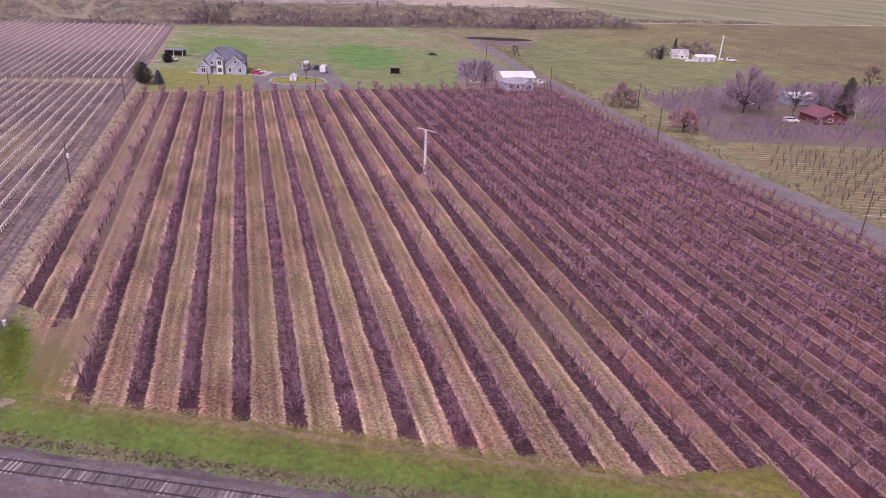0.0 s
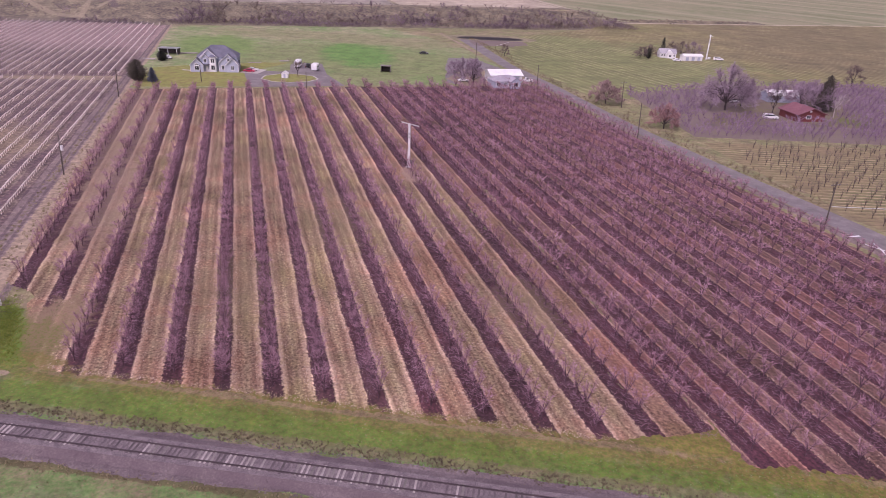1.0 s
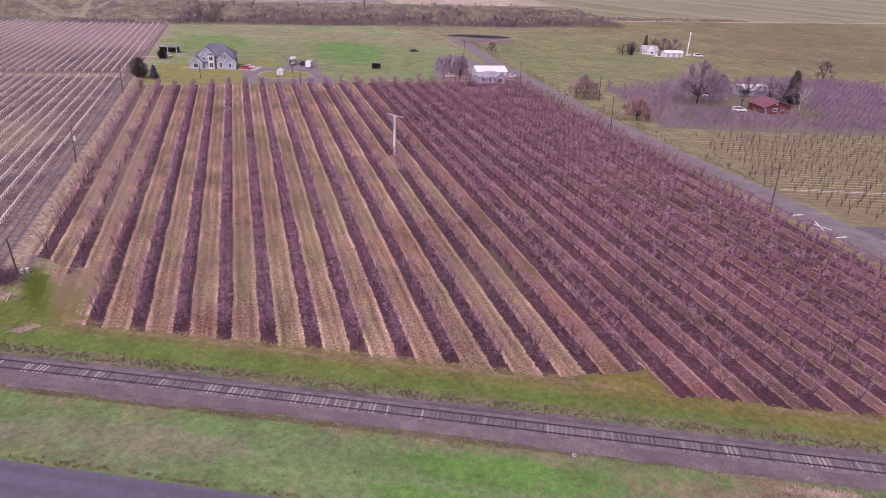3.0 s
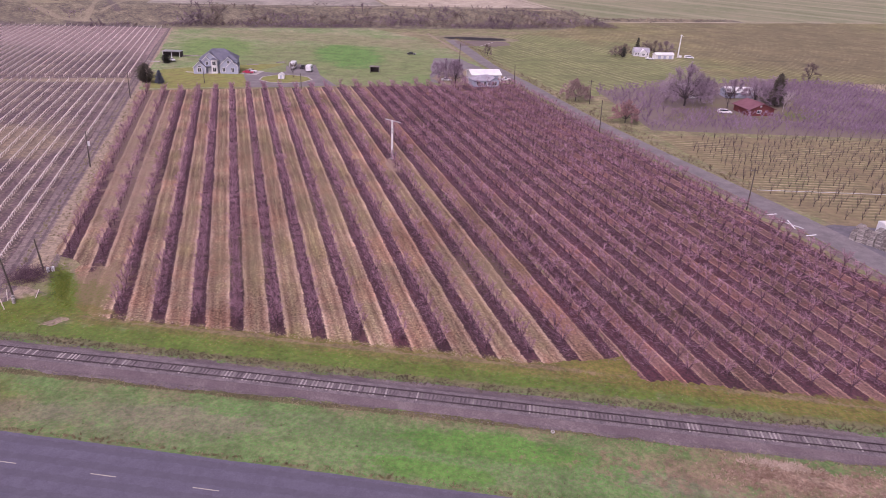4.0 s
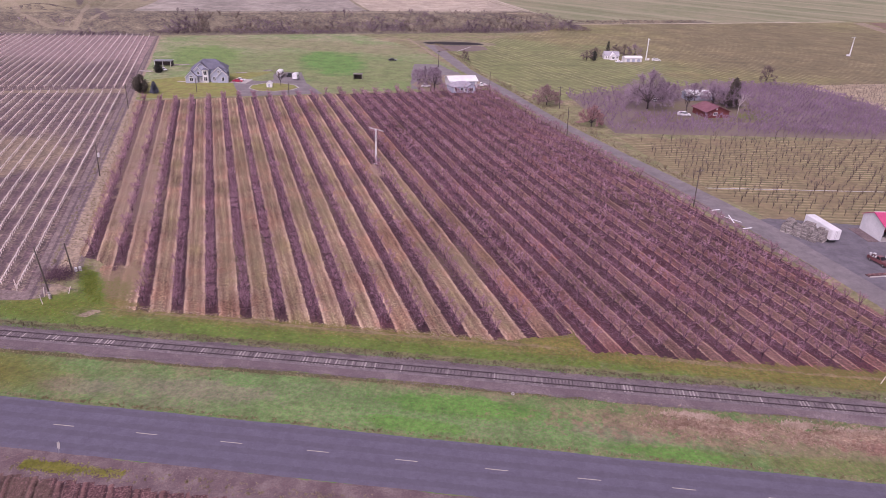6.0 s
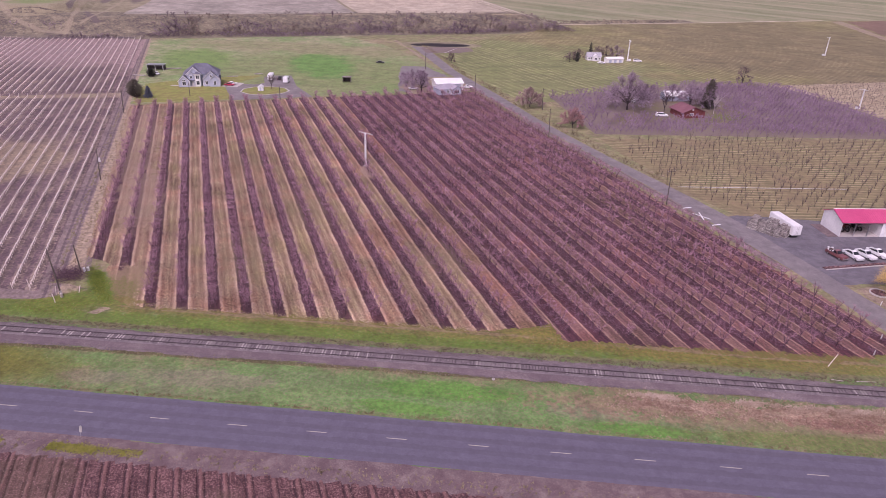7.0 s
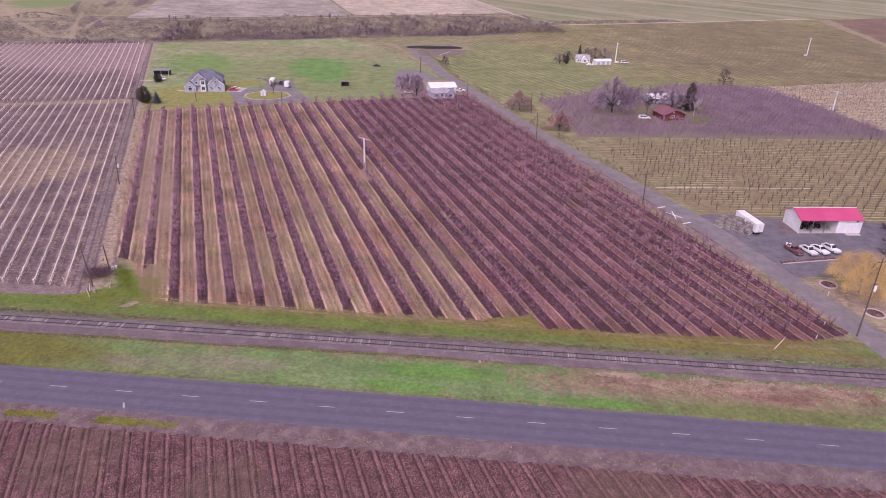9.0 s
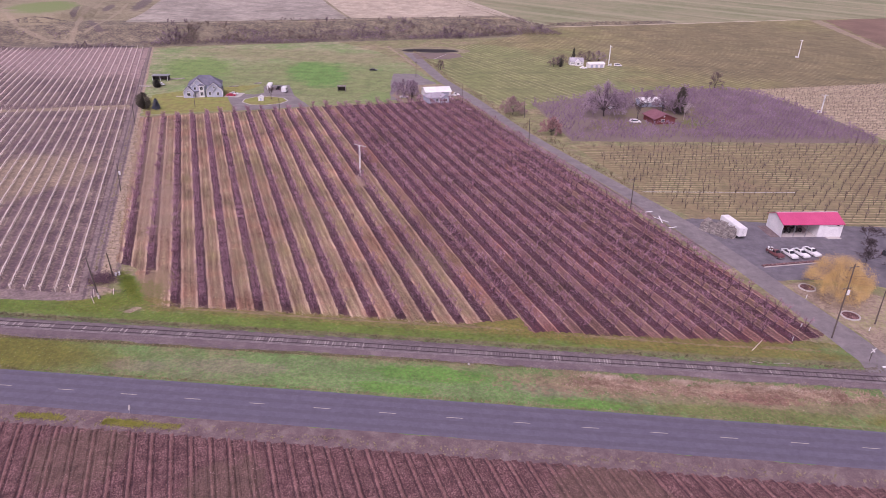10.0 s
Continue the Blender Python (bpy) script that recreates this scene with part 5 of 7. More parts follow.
def stones(name, count, where, material, label, size, seed):
    rng = random.Random(seed)
    verts, faces = [], []
    for i in range(count):
        x, y, z = where(rng)
        s = size * rng.uniform(0.4, 1.5)
        b = len(verts)
        t = rng.uniform(0, 6.28)
        for k in range(4):
            verts.append((x + math.cos(t + k * 1.57) * s * rng.uniform(0.7, 1.2), y + math.sin(t + k * 1.57) * s * rng.uniform(0.7, 1.2), z))
        for k in range(4):
            verts.append((x + math.cos(t + k * 1.57) * s * 0.6, y + math.sin(t + k * 1.57) * s * 0.6, z + s * rng.uniform(0.5, 0.9)))
        faces += [(b + 4, b + 5, b + 6, b + 7)] + [(b + k, b + (k + 1) % 4, b + 4 + (k + 1) % 4, b + 4 + k) for k in range(4)]
    me = quad_mesh(name, np.array(verts), np.array(faces), [material])
    tagged(new(name, me), label, "stones", kind="stuff")


stones("pale_debris", 50, lambda r: (r.uniform(100, 170), 15.9 + r.gauss(0, 0.7), 0.04), M_CONC, "pale stones and scraps beside the ballast", 0.08, 12)
stones("band_rocks", 420, lambda r: (lambda p: (p.x, p.y, height(p.x, p.y)))(uv(r.gauss(453, 4), r.choice((352, 388, 398, 404, 440)) + r.gauss(0, 11))), M_BLUFF, "dark rocks and shrubs on the far band", 1.1, 13)
stones("ballast_stones", 9000, lambda r: (lambda x, d: (x, rail_y(x) + d, 0.36 if abs(d) < 1.7 else max(0.05, 0.40 - 0.318 * (abs(d) - 1.6))))(r.uniform(-60, 170), r.choice((-1, 1)) * r.uniform(1.4, 3.5)), M_GRAVEL, "loose crushed ballast stones", 0.085, 8)
def ridge_spot(r):
    v = 20.2 + 3.1 * r.randrange(-24, 46) + r.gauss(0, 0.2)
    u = near_v(-10.3 - abs(r.gauss(0, 13)), v)
    p = uv(u, v)
    return p.x, p.y, 0.3


stones("ridge_clods", 9000, ridge_spot, M_CLOD, "pale clods along the plough ridges", 0.075, 14)
stones("field_clods", 6000, lambda r: (r.uniform(-30, 150), -9.6 - abs(r.gauss(0, 9)), 0.17), M_CLOD, "clods of red-brown soil", 0.065, 9)
stones("shoulder_stones", 3500, lambda r: (r.uniform(-60, 170), -7.6 + r.gauss(0, 1.1), 0.04), M_CLOD, "pale loose gravel on the shoulder", 0.05, 10)


# prunings left on the bare strips under the trees
def litter():
    rng = random.Random(31)
    segs = []
    for i in range(84000):
        k = rng.randrange(27)
        v = ROW_W + STEP_W * (k - 2) if k < 15 else ROW_E + STEP_E * (k - 15)
        u = rng.uniform(near_v(34 if k > 1 else 48, v), 197)
        if k < 3 and rng.random() < 0.6:
            continue
        p = uv(u, v + rng.gauss(0, 0.5), rng.uniform(0.06, 0.3))
        a = rng.uniform(0, 6.28)
        d = Vector((math.cos(a), math.sin(a), rng.uniform(-0.05, 0.6))).normalized()
        segs.append((p, p + d * rng.uniform(0.3, 0.85), 0.024, 0.014))
    v, f = sticks(segs)
    tagged(new("prunings", quad_mesh("prunings", v, f, [M_PRUNED])), "cut mauve prunings strewn under the fruit trees", "prunings", kind="stuff")


litter()


# fallen leaves along the edges of the mown alleys
def leaves():
    rng = random.Random(32)
    verts = []
    for i in range(70000):
        k = rng.randrange(-2, 25)
        side = rng.choice((-1, 1))
        v = ROW_W + STEP_W * k + side * (1.5 + rng.gauss(0, 0.4)) if k < 13 else ROW_E + STEP_E * (k - 13) + side * (1.5 + rng.gauss(0, 0.22))
        if k < 11 and rng.random() < 0.05:
            v = ROW_W + STEP_W * k + rng.uniform(-3, 3)
            u = near_v(31.9 if k >= 0 else 47, v) + rng.gauss(0, 0.4)
        else:
            u = near_v(48 if k < 0 else 36.5 if k in (11, 12) else 33, v) + abs(rng.gauss(0, 1)) * 80
        if u > 198:
            continue
        p = uv(u, v, 0.062)
        a, s = rng.uniform(0, 6.28), rng.uniform(0.045, 0.1)
        for q in range(4):
            verts.append((p.x + math.cos(a + q * 1.57) * s * (1 if q % 2 else 0.55), p.y + math.sin(a + q * 1.57) * s * (1 if q % 2 else 0.55), p.z + (0.05 if q == 1 else 0)))
    f = np.arange(len(verts)).reshape(-1, 4)
    tagged(new("fallen_leaves", quad_mesh("fallen_leaves", np.array(verts), f, [M_LEAF])), "pale fallen leaves beside the bare strips", "leaves", kind="stuff")


leaves()


# ---- vineyard in the west ----
def build_vineyard():
    rng = random.Random(17)
    for k in range(64):
        v = -2.7 - 3.42 * k
        for u0, u1 in ((near_v(35, v), 217 - 0.14 * v), (227 - 0.1 * v, 387 - 0.1 * v)):
            if v < -100:
                u0 = max(u0, 70)
            segs, wire = [], []
            u = u0
            step = 1.35 if v > -110 and u0 < 200 else 2.0
            while u < u1:
                w = v + rng.uniform(-0.05, 0.05)
                p = uv(u, w, 0.03)
                segs.append((p, p + Vector((rng.gauss(0, 0.05), rng.gauss(0, 0.05), rng.uniform(0.75, 1.0))), 0.075, 0.06))
                top = uv(u, w, rng.uniform(0.8, 0.95))
                for s in (-1, 1):
                    segs.append((top, uv(u + s * step * rng.uniform(0.46, 0.56), w + rng.uniform(-0.08, 0.08), rng.uniform(0.84, 0.98)), (0.17 if u0 < 200 else 0.25) * rng.uniform(0.75, 1.2), 0.12))
                u += step
            row = thing("vine_trellis", "trellis row of pale pruned vines on wires", "vine row", "vine rows")
            vv, ff = sticks(segs)
            o = new("vine", quad_mesh("vine", vv, ff, [M_VINEWOOD]))
            o.parent = row
            tagged(o, kind="stuff")
            for ue, s in ((u0 - 0.8, -1), (u1 + 0.4, 1)):
                bm = bmesh.new()
                tube(bm, uv(ue, v, 0), uv(ue + s * 0.35, v, 1.7), 0.08, 0.07, 6)
                part("end_post", bm, M_VINEWOOD, row)
            bm = bmesh.new()
            tube(bm, uv(u0 - 0.5, v, 0.95), uv(u1, v, 0.95), 0.02, 0.02, 3)
            part("wire", bm, M_VINEWOOD, row)


build_vineyard()


# ---- buildings ----
def gable(root, name, x0, x1, y0, y1, z0, eave, ridge, wall_m, roof_m, along="x", over=0.35, thick=0.16):
    """A gabled volume: its wall and its roof as parts. along: the ridge's direction."""
    def put(bm):
        if along == "y":
            for v in bm.verts:
                v.co = Vector((v.co.y, v.co.x, v.co.z))
            bmesh.ops.recalc_face_normals(bm, faces=bm.faces[:])
    a0, a1, b0, b1 = (x0, x1, y0, y1) if along == "x" else (y0, y1, x0, x1)
    m = (b0 + b1) / 2
    bm = bmesh.new()
    prism(bm, a0, a1, [(b0, z0), (b1, z0), (b1, eave), (m, ridge - 0.12), (b0, eave)])
    put(bm)
    part("wall", bm, wall_m, root)
    k = (ridge - eave) / (m - b0)
    bm = bmesh.new()
    prism(bm, a0 - over, a1 + over, [(b0 - over, eave - k * over), (m, ridge), (b1 + over, eave - k * over), (b1 + over, eave - k * over + thick), (m, ridge + thick), (b0 - over, eave - k * over + thick)])
    put(bm)
    part("roof", bm, roof_m, root)


def hip(root, x0, x1, y0, y1, z0, z1, inset, roof_m, over=0.4):
    bm = bmesh.new()
    lo = [bm.verts.new(p) for p in ((x0 - over, y0 - over, z0), (x1 + over, y0 - over, z0), (x1 + over, y1 + over, z0), (x0 - over, y1 + over, z0))]
    m = (y0 + y1) / 2
    hi = [bm.verts.new((x0 + inset, m, z1)), bm.verts.new((x1 - inset, m, z1))]
    bm.faces.new(lo[::-1])
    bm.faces.new((lo[0], lo[1], hi[1], hi[0]))
    bm.faces.new((lo[1], lo[2], hi[1]))
    bm.faces.new((lo[2], lo[3], hi[0], hi[1]))
    bm.faces.new((lo[3], lo[0], hi[0]))
    return part("roof", bm, roof_m, root)


def solid(root, name, x0, x1, y0, y1, z0, z1, m, label="", bev=0.0):
    bm = bmesh.new()
    box(bm, x0, x1, y0, y1, z0, z1)
    if bev:
        bmesh.ops.bevel(bm, geom=bm.edges[:], offset=bev, segments=2, affect="EDGES")
    return part(name, bm, m, root, label)


def window(root, x, y, z, w, h, frame_m=None, name="window"):
    """A window in a front that faces -y: casing, glass and glazing bar."""
    frame_m = frame_m or M_WHITE
    bm = bmesh.new()
    t = 0.14
    for a in ((x - w / 2 - t, x - w / 2, z - t, z + h + t), (x + w / 2, x + w / 2 + t, z - t, z + h + t), (x - w / 2, x + w / 2, z - t, z), (x - w / 2, x + w / 2, z + h, z + h + t), (x - 0.04, x + 0.04, z, z + h)):
        box(bm, a[0], a[1], y - 0.09, y + 0.02, a[2], a[3])
    f = part(name, bm, frame_m, root)
    bm = bmesh.new()
    box(bm, x - w / 2, x + w / 2, y - 0.04, y + 0.01, z, z + h)
    part("pane", bm, M_GLASS, f)
    return f


def grey_house():
    r = thing("house", "large grey two-storey house with white-trimmed gables", "house", m=at(-65.2, 226.6, 0.04, 17.3))
    # main body behind, two storeys
    solid(r, "wall", -7.0, 8.6, 1.5, 10.5, 0, 5.6, M_SIDING)
    hip(r, -7.0, 8.6, 1.5, 10.5, 5.6, 9.6, 5.2, M_SHINGLE)
    # single-storey wing
    gable(r, "wing", -9.2, -4.4, -1.6, 8, 0, 2.9, 5.2, M_SIDING, M_SHINGLE, "y")
    # centre bay with its tall gable
    gable(r, "centre", -5.6, 0.9, 0.2, 6, 0, 5.6, 8.6, M_SIDING, M_SHINGLE, "y")
    gable(r, "dormer", -5.0, -2.4, -0.2, 4, 3.0, 5.5, 6.9, M_SIDING, M_SHINGLE, "y", 0.25)
    solid(r, "bay", -1.9, 0.5, -0.9, 0.6, 0, 5.7, M_WHITE, "white two-storey bay", 0.05)
    hip(r, -1.9, 0.5, -0.9, 0.7, 5.7, 6.5, 0.6, M_SHINGLE, 0.25)
    # garage wing with a double gable
    gable(r, "garage", 1.6, 8.9, -0.6, 6, 0, 3.6, 6.9, M_SIDING, M_SHINGLE, "y")
    gable(r, "garage_front", 4.6, 9.1, -1.4, 4, 0, 3.2, 5.3, M_SIDING, M_SHINGLE, "y", 0.3)
    # white bargeboards on each front gable
    for cx, half, y, eave, ridge in ((-6.8, 2.4, -1.6, 2.9, 5.2), (-2.35, 3.25, 0.2, 5.6, 8.6), (-3.7, 1.3, -0.2, 5.5, 6.9), (5.25, 3.65, -0.6, 3.6, 6.9), (6.85, 2.25, -1.4, 3.2, 5.3)):
        for s in (-1, 1):
            bm = bmesh.new()
            o = 0.36
            k = (ridge - eave) / half
            pts = [(cx, ridge + 0.17), (cx, ridge - 0.12), (cx + s * (half + o), eave - k * o - 0.14), (cx + s * (half + o), eave - k * o + 0.17)]
            a = [bm.verts.new((px, y - 0.42, pz)) for px, pz in pts]
            b = [bm.verts.new((px, y - 0.34, pz)) for px, pz in pts]
            for i in range(4):
                bm.faces.new((a[i], a[(i + 1) % 4], b[(i + 1) % 4], b[i]))
            bm.faces.new(a)
            bm.faces.new(b[::-1])
            bmesh.ops.recalc_face_normals(bm, faces=bm.faces[:])
            part("bargeboard", bm, M_WHITE, r)
    window(r, -6.8, -1.6, 0.9, 1.5, 1.5)
    window(r, -6.8, -1.6, 2.75, 1.2, 0.5)
    window(r, -3.7, -0.2, 3.6, 0.9, 1.3)
    window(r, -0.7, -0.9, 0.9, 1.3, 1.6)
    window(r, -0.7, -0.9, 3.6, 1.3, 1.5)
    window(r, 5.2, -0.6, 4.3, 0.8, 1.0)
    window(r, 3.1, -0.6, 0.9, 1.0, 1.6)
    window(r, 6.9, -1.4, 0.9, 1.0, 1.6)
    d = solid(r, "door", -3.6, -2.6, 0.06, 0.2, 0.1, 2.2, M_WHITE, "white front door")
    solid(d, "knob", -2.75, -2.68, 0.0, 0.06, 1.05, 1.12, M_CHROME)
    for px in (-4.3, -2.2):
        bm = bmesh.new()
        tube(bm, (px, -0.7, 0.1), (px, -0.7, 2.7), 0.12, 0.1)
        part("porch_post", bm, M_WHITE, r)
    solid(r, "porch_roof", -4.7, -1.9, -1.1, 0.2, 2.7, 2.95, M_SHINGLE, "slate porch roof", 0.03)
    solid(r, "porch_step", -4.6, -1.9, -1.3, 0.2, 0.0, 0.16, M_CONC, "concrete porch step")
    # corner boards
    for cx, cy, h in ((-9.22, -1.62, 2.8), (-4.38, -1.62, 2.8), (1.58, -0.62, 3.5), (9.12, -1.42, 3.1)):
        solid(r, "corner_board", cx - 0.09, cx + 0.09, cy - 0.05, cy + 0.08, 0.1, h, M_WHITE)


grey_house()


def farm_shed():
    r = thing("farm_shed", "white metal shed with red roof and open bays", "shed", m=at(165.6, 90.4, 0.06, 8.6))
    w, d, e, rg = 18.6, 8.4, 4.1, 5.9
    t = 0.14
    for x in (0, w):
        bm = bmesh.new()
        prism(bm, x - (t if x else 0), x + (0 if x else t), [(0, 0), (d, 0), (d, e), (d * 0.55, rg), (0, e)])
        part("end_wall", bm, M_WHITE, r)
    solid(r, "back_wall", t, w - t, d - t, d, 0, e, M_WHITE)
    solid(r, "front_wall", 11.2, w - t, 0.0, t, 0, e, M_WHITE)
    solid(r, "inner_wall", 11.2, 11.2 + t, t, d - t, 0, e, M_WHITE)
    bm = bmesh.new()
    m = d * 0.55
    prism(bm, -0.3, w + 0.3, [(-0.35, e - 0.12), (m, rg), (d + 0.35, e - 0.12), (d + 0.35, e + 0.02), (m, rg + 0.14), (-0.35, e + 0.02)])
    roof = part("roof", bm, M_RED, r)
    for i in range(31):
        x = i * w / 30
        bm = bmesh.new()
        prism(bm, x - 0.03, x + 0.03, [(-0.35, e + 0.02), (m, rg + 0.14), (m, rg + 0.19), (-0.35, e + 0.07)])
        part("seam", bm, M_RED, roof)
    bm = bmesh.new()
    tube(bm, (-0.3, m, rg + 0.17), (w + 0.3, m, rg + 0.17), 0.1, 0.1, 6)
    part("ridge_cap", bm, M_WHITE, r)
    for x in (3.9, 7.6):
        solid(r, "post", x - 0.11, x + 0.11, 0.05, 0.27, 0, e, M_CHROME)
    solid(r, "header", t, 11.2, 0.04, 0.24, e - 0.35, e - 0.02, M_CHROME)
    dr = solid(r, "sliding_door", 14.2, 17.6, -0.1, -0.02, 0.05, 3.3, M_WHITE, "white sliding door")
    solid(dr, "rail", 13.8, 18.2, -0.14, -0.02, 3.3, 3.42, M_CHROME)
    solid(r, "apron", 13.8, 18.0, -1.6, -0.02, 0.0, 0.1, M_CONC, "pale concrete apron")
    solid(r, "side_slab", -3.0, -0.05, 0.0, 8.2, -0.02, 0.06, M_SHOULDER, "brown gravel side slab")
    solid(r, "floor_slab", 0.1, 11.2, 0.0, d, -0.02, 0.02, M_CONC)
    solid(r, "vent", 16.6, 17.2, -0.12, -0.02, 3.5, 3.8, M_DARK)


farm_shed()


def tractor(x, y, turn, paint, label):
    r = thing("tractor", label, "tractor", "parked machines", at(x, y, 0.08, turn))
    solid(r, "bonnet", 0.2, 1.9, -0.35, 0.35, 0.7, 1.4, paint, bev=0.08)
    solid(r, "seat", -0.8, -0.2, -0.3, 0.3, 0.8, 1.2, M_RUBBER, bev=0.08)
    solid(r, "canopy", -1.1, 0.4, -0.6, 0.6, 2.1, 2.2, paint, bev=0.03)
    solid(r, "chassis", -0.9, 1.7, -0.2, 0.2, 0.45, 0.7, M_DARK)
    for px in (-1.0, 0.3):
        for py in (-0.5, 0.5):
            bm = bmesh.new()
            tube(bm, (px, py, 0.9), (px, py, 2.1), 0.03, 0.03, 6)
            part("canopy_post", bm, M_DARK, r)
    for px, rad in ((-0.6, 0.65), (1.45, 0.4)):
        for s in (-1, 1):
            wheel(r, px, s * 0.75, rad, 0.3)


def wheel(root, x, y, rad, width=0.2):
    bm = bmesh.new()
    tube(bm, (x, y - width / 2, rad), (x, y + width / 2, rad), rad, rad, 14)
    bmesh.ops.bevel(bm, geom=[e for e in bm.edges if e.is_boundary is False and abs(e.verts[0].co.y - e.verts[1].co.y) < 1e-5], offset=rad * 0.12, segments=2)
    t = part("wheel", bm, M_RUBBER, root)
    bm = bmesh.new()
    tube(bm, (x, y - width / 2 - 0.015, rad), (x, y + width / 2 + 0.015, rad), rad * 0.58, rad * 0.58, 12)
    part("rim", bm, M_CHROME, t)


tractor(168.6, 94.6, 95, M_BARNRED, "red orchard tractor inside the open shed")
tractor(172.2, 95.6, 100, M_CARDARK, "dark tractor inside the open shed")


def body_from(bm, outline, half, tuck=0.06):
    """A car body: the side outline (x, z) across the width, drawn in above the waist, edges rounded."""
    rows = []
    for s in (-1, 1):
        rows.append([bm.verts.new((x, s * (half - (tuck * max(0.0, z - 0.9) / 0.5)), z)) for x, z in outline])
    k = len(outline)
    bm.faces.new(rows[0])
    bm.faces.new(rows[1][::-1])
    for i in range(k):
        bm.faces.new((rows[0][i], rows[1][i], rows[1][(i + 1) % k], rows[0][(i + 1) % k]))
    bmesh.ops.recalc_face_normals(bm, faces=bm.faces[:])
    bmesh.ops.bevel(bm, geom=bm.edges[:], offset=0.05, segments=2, affect="EDGES")


def car(name, kind, m, paint, label, group="parked cars"):
    """kind: pickup, sedan, van."""
    r = thing(name, label, "car", group, m)
    long = {"pickup": 5.4, "sedan": 4.6, "van": 5.2}[kind]
    h = long / 2
    if kind == "pickup":
        low = [(-h, 0.4), (h, 0.4), (h, 0.95), (h - 0.15, 1.08), (0.75, 1.12), (-0.5, 1.12), (-0.5, 0.75), (-h + 0.12, 0.75), (-h + 0.12, 1.1), (-h, 1.1)]
        cab = [(-0.62, 1.08), (0.9, 1.08), (0.3, 1.78), (-0.5, 1.78)]
    elif kind == "sedan":
        low = [(-h, 0.35), (h, 0.35), (h, 0.75), (h - 0.2, 0.85), (0.8, 0.95), (-1.4, 0.98), (-h, 0.92)]
        cab = [(-1.6, 0.92), (1.0, 0.92), (0.3, 1.45), (-0.95, 1.47)]
    else:
        low = [(-h, 0.35), (h, 0.35), (h, 0.8), (h - 0.2, 1.0), (1.3, 1.1), (-h, 1.1)]
        cab = [(-h + 0.02, 1.05), (1.4, 1.05), (0.75, 1.75), (-h + 0.15, 1.78)]
    bm = bmesh.new()
    body_from(bm, low, 0.92)
    body = part("body", bm, paint, r)
    if kind == "pickup":
        for s in (-1, 1):
            solid(r, "bed_side", -h + 0.05, -0.5, s * 0.9 - 0.05, s * 0.9 + 0.05, 0.7, 1.12, paint, bev=0.02)
        solid(r, "bed_floor", -h + 0.13, -0.52, -0.84, 0.84, 0.76, 0.8, M_DARK)
    bm = bmesh.new()
    body_from(bm, cab, 0.84, 0.12)
    c = part("cab", bm, paint, r)
    # glass
    (x0, z0), (x1, z1), (x2, z2), (x3, z3) = cab
    bm = bmesh.new()
    vs = [bm.verts.new(p) for p in ((x1 + 0.015, -0.68, z1 + 0.08), (x1 + 0.015, 0.68, z1 + 0.08), (x2 + 0.06, 0.6, z2 - 0.06), (x2 + 0.06, -0.6, z2 - 0.06))]
    bm.faces.new(vs)
    bmesh.ops.solidify(bm, geom=bm.faces[:], thickness=0.02)
    part("windscreen", bm, M_GLASS, c)
    for s in (-1, 1):
        bm = bmesh.new()
        vs = [bm.verts.new(p) for p in ((x0 + 0.15, s * 0.85, z0 + 0.12), (x1 - 0.2, s * 0.85, z1 + 0.12), (x2 - 0.05, s * 0.775, z2 - 0.1), (x3 + 0.12, s * 0.775, z3 - 0.1))]
        bm.faces.new(vs)
        bmesh.ops.solidify(bm, geom=bm.faces[:], thickness=0.03)
        part("side_window", bm, M_GLASS, c)
        solid(r, "headlight", h - 0.05, h + 0.02, s * 0.68 - 0.14, s * 0.68 + 0.14, 0.68, 0.86, M_CHROME)
        solid(r, "tail_light", -h - 0.01, -h + 0.05, s * 0.78 - 0.08, s * 0.78 + 0.08, 0.7, 0.92, M_CARRED)
        for wx in (-h + 0.95, h - 0.95):
            wheel(r, wx, s * 0.84, 0.36, 0.22)
    solid(r, "bumper", h - 0.05, h + 0.1, -0.88, 0.88, 0.4, 0.58, M_CHROME, bev=0.03)
    return r


